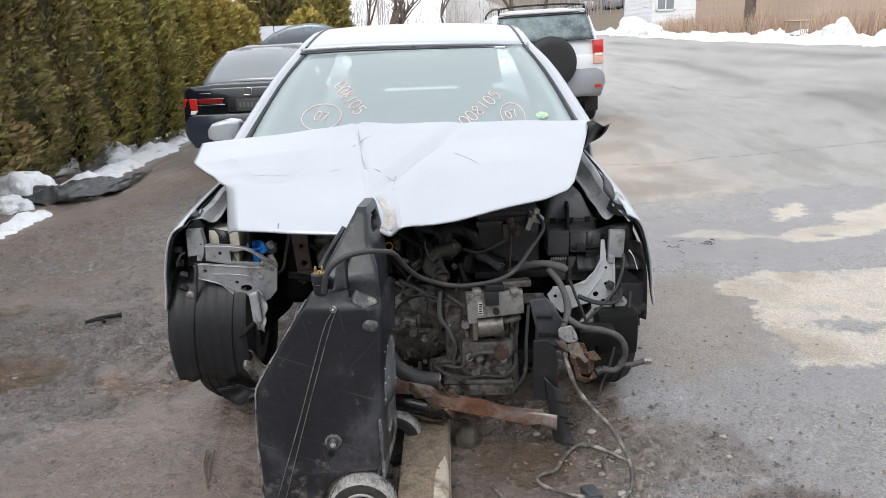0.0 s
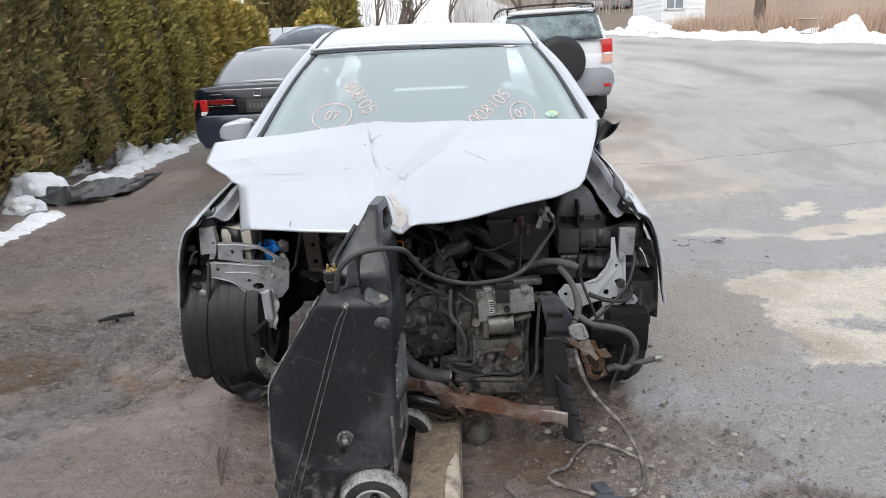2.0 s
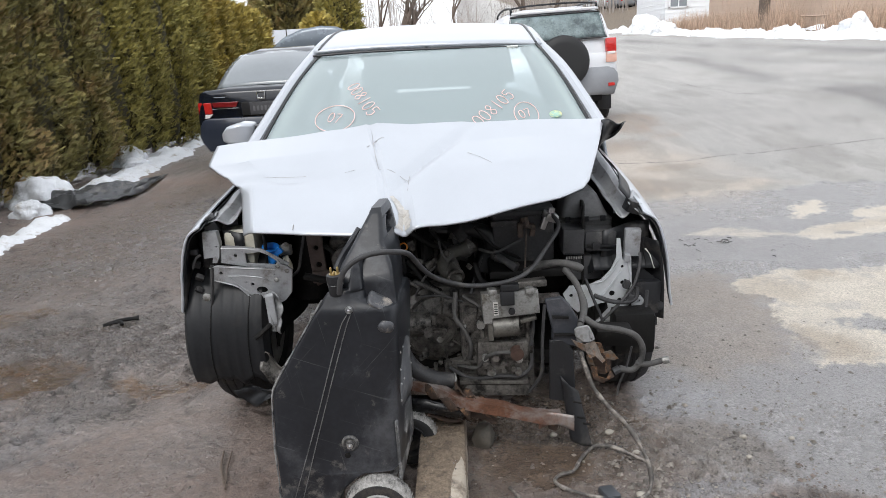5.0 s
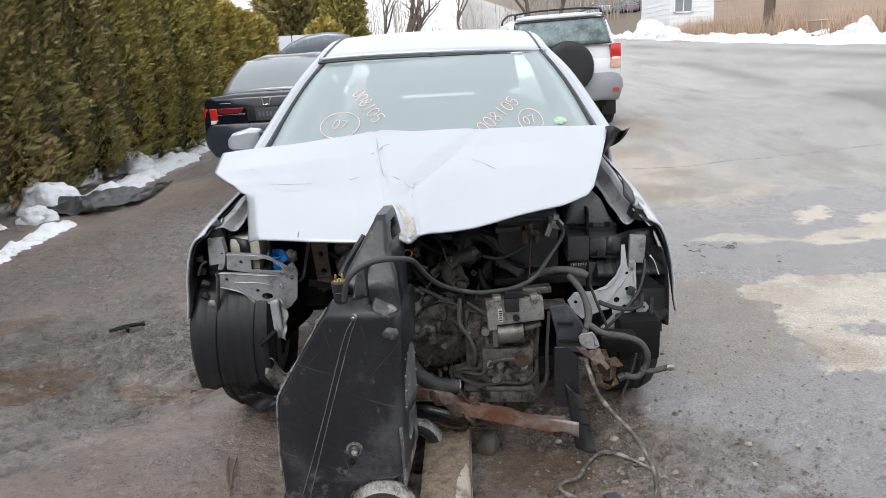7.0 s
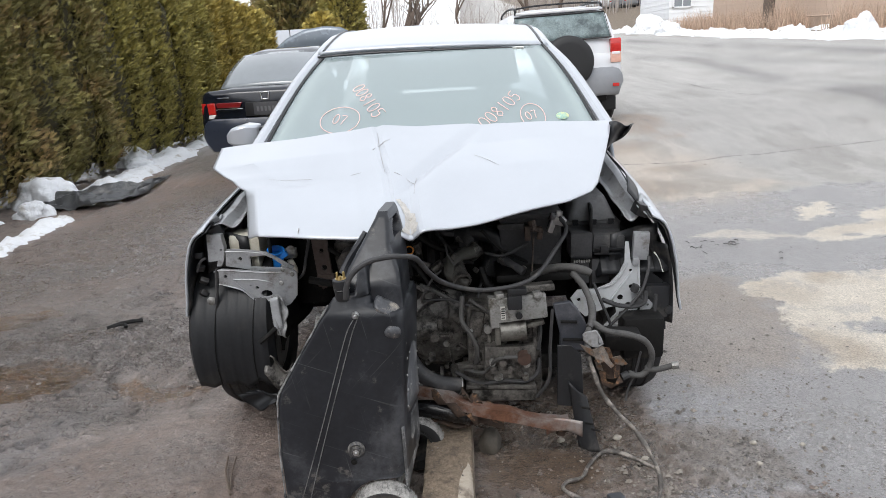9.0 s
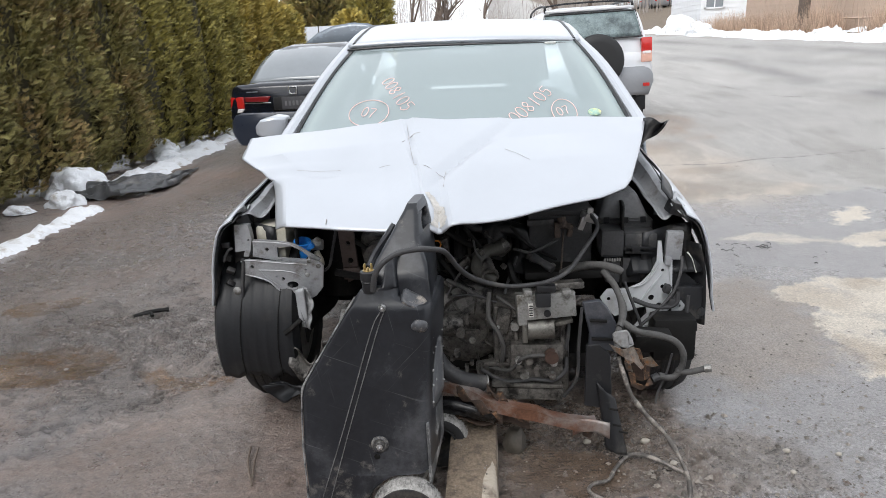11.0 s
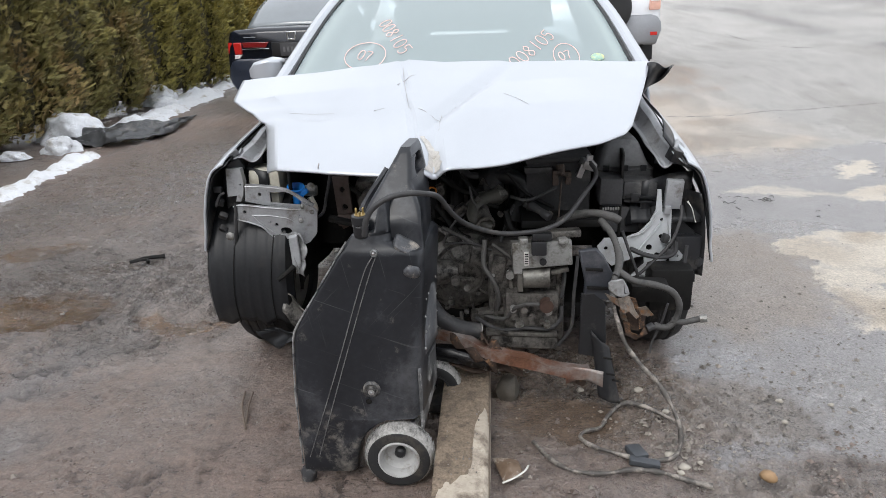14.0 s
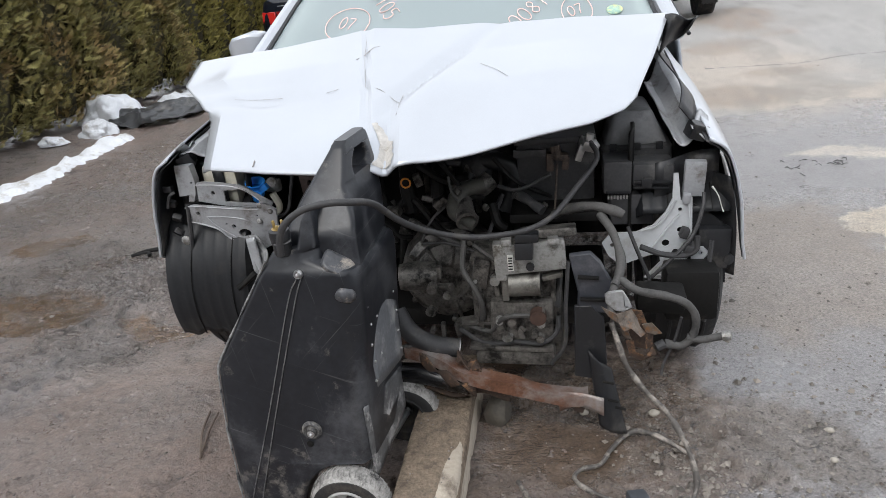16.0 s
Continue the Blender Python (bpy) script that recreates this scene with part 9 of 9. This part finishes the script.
for wx in (12.4, 14.9, 17.0):
    bm = B()
    box(bm, (wx, 38.98, hz + 1.7), (0.9, 0.08, 1.3))
    wd = part("window", bm, M_GREYGLASS, hs, "dark window")
    bm = B()
    for dx, dz, sx, sz in ((0, 0.68, 1.06, 0.08), (0, -0.68, 1.06, 0.08), (-0.49, 0, 0.08, 1.4), (0.49, 0, 0.08, 1.4), (0, 0, 0.05, 1.3), (0, 0, 0.9, 0.05)):
        box(bm, (wx + dx, 38.93, hz + 1.7 + dz), (sx, 0.06, sz))
    part("window_frame", bm, M_WHITEWALL, wd)
bm = B()
for k in range(18):
    box(bm, (14.9, 38.985, hz + 0.2 + 0.27 * k), (6.42, 0.02, 0.02))
    box(bm, (11.685, 42, hz + 0.2 + 0.27 * k), (0.02, 6.0, 0.02))
part("siding_lap", bm, M_WHITEWALL, hs)


def bare_tree(name, x, y, height, r, seed, label, group="", lean=0.0, levels=5, fork=0.28, material=None):
    rr = random.Random(seed)
    z0 = ground_z(x, y)
    root = thing(name, (x, y, z0), label, "tree", group)
    trunk, twigs = B(), B()

    def grow(p, d, length, rad, lev):
        pts = [p]
        q = p.copy()
        for k in range(3):
            d = (d + Vector((rr.uniform(-0.16, 0.16), rr.uniform(-0.16, 0.16), 0.05))).normalized()
            q = q + d * length / 3
            pts.append(q.copy())
        tube(trunk if lev < 2 else twigs, pts, rad, 6 if lev < 2 else 4, 2 if lev < 3 else 1, taper=0.62)
        if lev >= levels:
            return
        for k in range(rr.choice((2, 3, 3)) if lev else 4):
            a = rr.uniform(0, 6.28)
            s = Vector((math.cos(a), math.sin(a), 0))
            nd = (d * rr.uniform(0.6, 1.0) + s * rr.uniform(0.35, 0.8) + Vector((0, 0, 0.15))).normalized()
            grow(pts[rr.choice((2, 3, 3))], nd, length * rr.uniform(0.6, 0.82), rad * 0.55, lev + 1)
    grow(Vector((x, y, z0 - 0.1)), Vector((lean, 0, 1)).normalized(), height * fork, r, 0)
    part("trunk", trunk, material or M_BARK, root)
    part("bare_crown", twigs, M_TWIG, root, smooth=0)
    return root


bare_tree("bare_tree", -2.5, 36.0, 11.0, 0.28, 4, "bare grey deciduous tree with forked trunk", lean=0.05, fork=0.2)
bare_tree("bare_tree", -4.6, 44.0, 10.0, 0.12, 7, "slender bare grey winter tree", group="bare trees down the street")
bare_tree("bare_tree", 0.4, 60.0, 12.0, 0.15, 9, "slender bare grey winter tree", group="bare trees down the street")
bare_tree("bare_tree", 5.0, 50.0, 12.0, 0.22, 12, "bare brown deciduous winter tree", group="bare trees down the street")
bare_tree("bare_tree", 8.2, 58.0, 13.0, 0.2, 15, "bare brown deciduous winter tree", group="bare trees down the street")
bm = B()
tz = ground_z(11.4, 26)
tube(bm, [(11.4, 26, tz - 0.1), (11.42, 26, tz + 3), (11.4, 26, tz + 7)], 0.19, 12, taper=0.8, wob=0.15)
solo("tree_trunk", bm, M_BARK, "thick dark bare trunk beside the fence", "tree")

# cracks across the old asphalt
M_CRACKFILL = mat("crack_filler", (0.25, 0.243, 0.232), 0.8, 0, 0.3, 12, 0.2)
for r, line in ((0.007, ((1.63, 7.38), (2.1, 7.27), (2.46, 7.22), (2.86, 7.31), (3.2, 7.28), (3.49, 7.31), (4.11, 7.33), (4.8, 7.35), (5.6, 7.30))), (0.0055, ((4.71, 14.45), (4.60, 12.9), (4.63, 12.02), (4.58, 11.4), (4.66, 10.92), (4.93, 10.16)))):
    solo("road_crack", tube(B(), [(x, y, ground_z(x, y) - 0.006) for x, y in line], r, 5, 10, wob=1.2), M_CRACKFILL, "long thin crack across the asphalt", "crack", "cracks in the road")

# dry brush and far woods, too many to count
rs = np.random.RandomState(6)
V, F = [], []
for k in range(15000):
    y = rs.uniform(11.5, 36)
    x = rs.uniform(10.6, 12.7)
    if noise.noise(Vector((x * 0.6, y * 0.5, 0))) < -0.12:
        continue
    h = rs.uniform(0.35, 1.35) * (0.6 + 0.7 * max(0, noise.noise(Vector((x, y * 0.4, 3)))))
    z = ground_z(x, y)
    a, l = rs.rand() * 6.28, rs.normal(0, 0.22, 2)
    b = len(V)
    w = 0.006 + 0.008 * rs.rand()
    V.extend([(x - w * math.cos(a), y - w * math.sin(a), z), (x + w * math.cos(a), y + w * math.sin(a), z), (x + l[0] * h, y + l[1] * h, z + h)])
    F.append((b, b + 1, b + 2))
me = bpy.data.meshes.new("dry_brush")
me.from_pydata(V, [], F)
me.materials.append(M_REED)
tagged(new("dry_brush", me), "dry brown brush along the fence", "brush", kind="stuff")

V, F = [], []


def far_stem(x, y, z, h, w, depth):
    tips = [((x, y, z), (x + rs.normal(0, 0.05) * h, y, z + h), w)]
    for d in range(depth):
        nxt = []
        for p, q, ww in tips:
            p, q = np.array(p), np.array(q)
            b = len(V)
            V.extend([tuple(p + (-ww, 0, 0)), tuple(p + (ww, 0, 0)), tuple(q + (ww * 0.4, 0, 0)), tuple(q - (ww * 0.4, 0, 0)), tuple((p + q) / 2 + (0, ww, 0))])
            F.extend([(b, b + 1, b + 2, b + 3), (b, b + 4, b + 3), (b + 1, b + 2, b + 4)])
            ln = np.linalg.norm(q - p)
            for t in range(4):
                s = rs.uniform(0.3, 1.0)
                o = p + (q - p) * s
                e = o + (q - p) / ln * ln * 0.35 * rs.uniform(0.5, 1.1) + rs.normal(0, 0.22, 3) * ln
                nxt.append((tuple(o), tuple(e), ww * 0.45))
        tips = nxt


for k in range(420):
    x = rs.uniform(-16, 34) if k < 260 else rs.uniform(8, 24)
    y = rs.uniform(68, 95)
    far_stem(x, y, ground_z(x, y) - 0.3, rs.uniform(5, 10) * (0.45 if -4 < x < 9 else 1), rs.uniform(0.025, 0.06), 4)
me = bpy.data.meshes.new("far_woods")
me.from_pydata(V, [], F)
me.materials.append(M_FARTWIG)
tagged(new("far_woods", me), "distant bare winter woods", "woods", kind="stuff")

# pale fence in the distance
M_PALEFENCE = mat("pale_vinyl", (0.50, 0.53, 0.57), 0.6, 0, 0.08, 3, 0.1)
pf = thing("pale_fence", (-8.2, 30, 0), "pale grey vinyl fence panels behind hedge", "fence")
for k in range(5):
    bm = B()
    box(bm, (-9.3 + 0.92 * k, 29.0, 1.35), (0.88, 0.05, 2.5), (0, 0, 0), 0.01)
    part("fence_panel", bm, M_PALEFENCE, pf)

# plain unseen wall, added behind the viewer to darken what faces it
bm = B()
box(bm, (2.0, -9.0, 2.6), (34, 0.3, 5.4))
solo("light_blocker", bm, mat("blocker_grey", (0.30, 0.29, 0.28), 0.9, 0, 0.2, 2, 0.2), "plain dull grey wall added out of view to cut the front light", "wall", kind="structure", smooth=0)
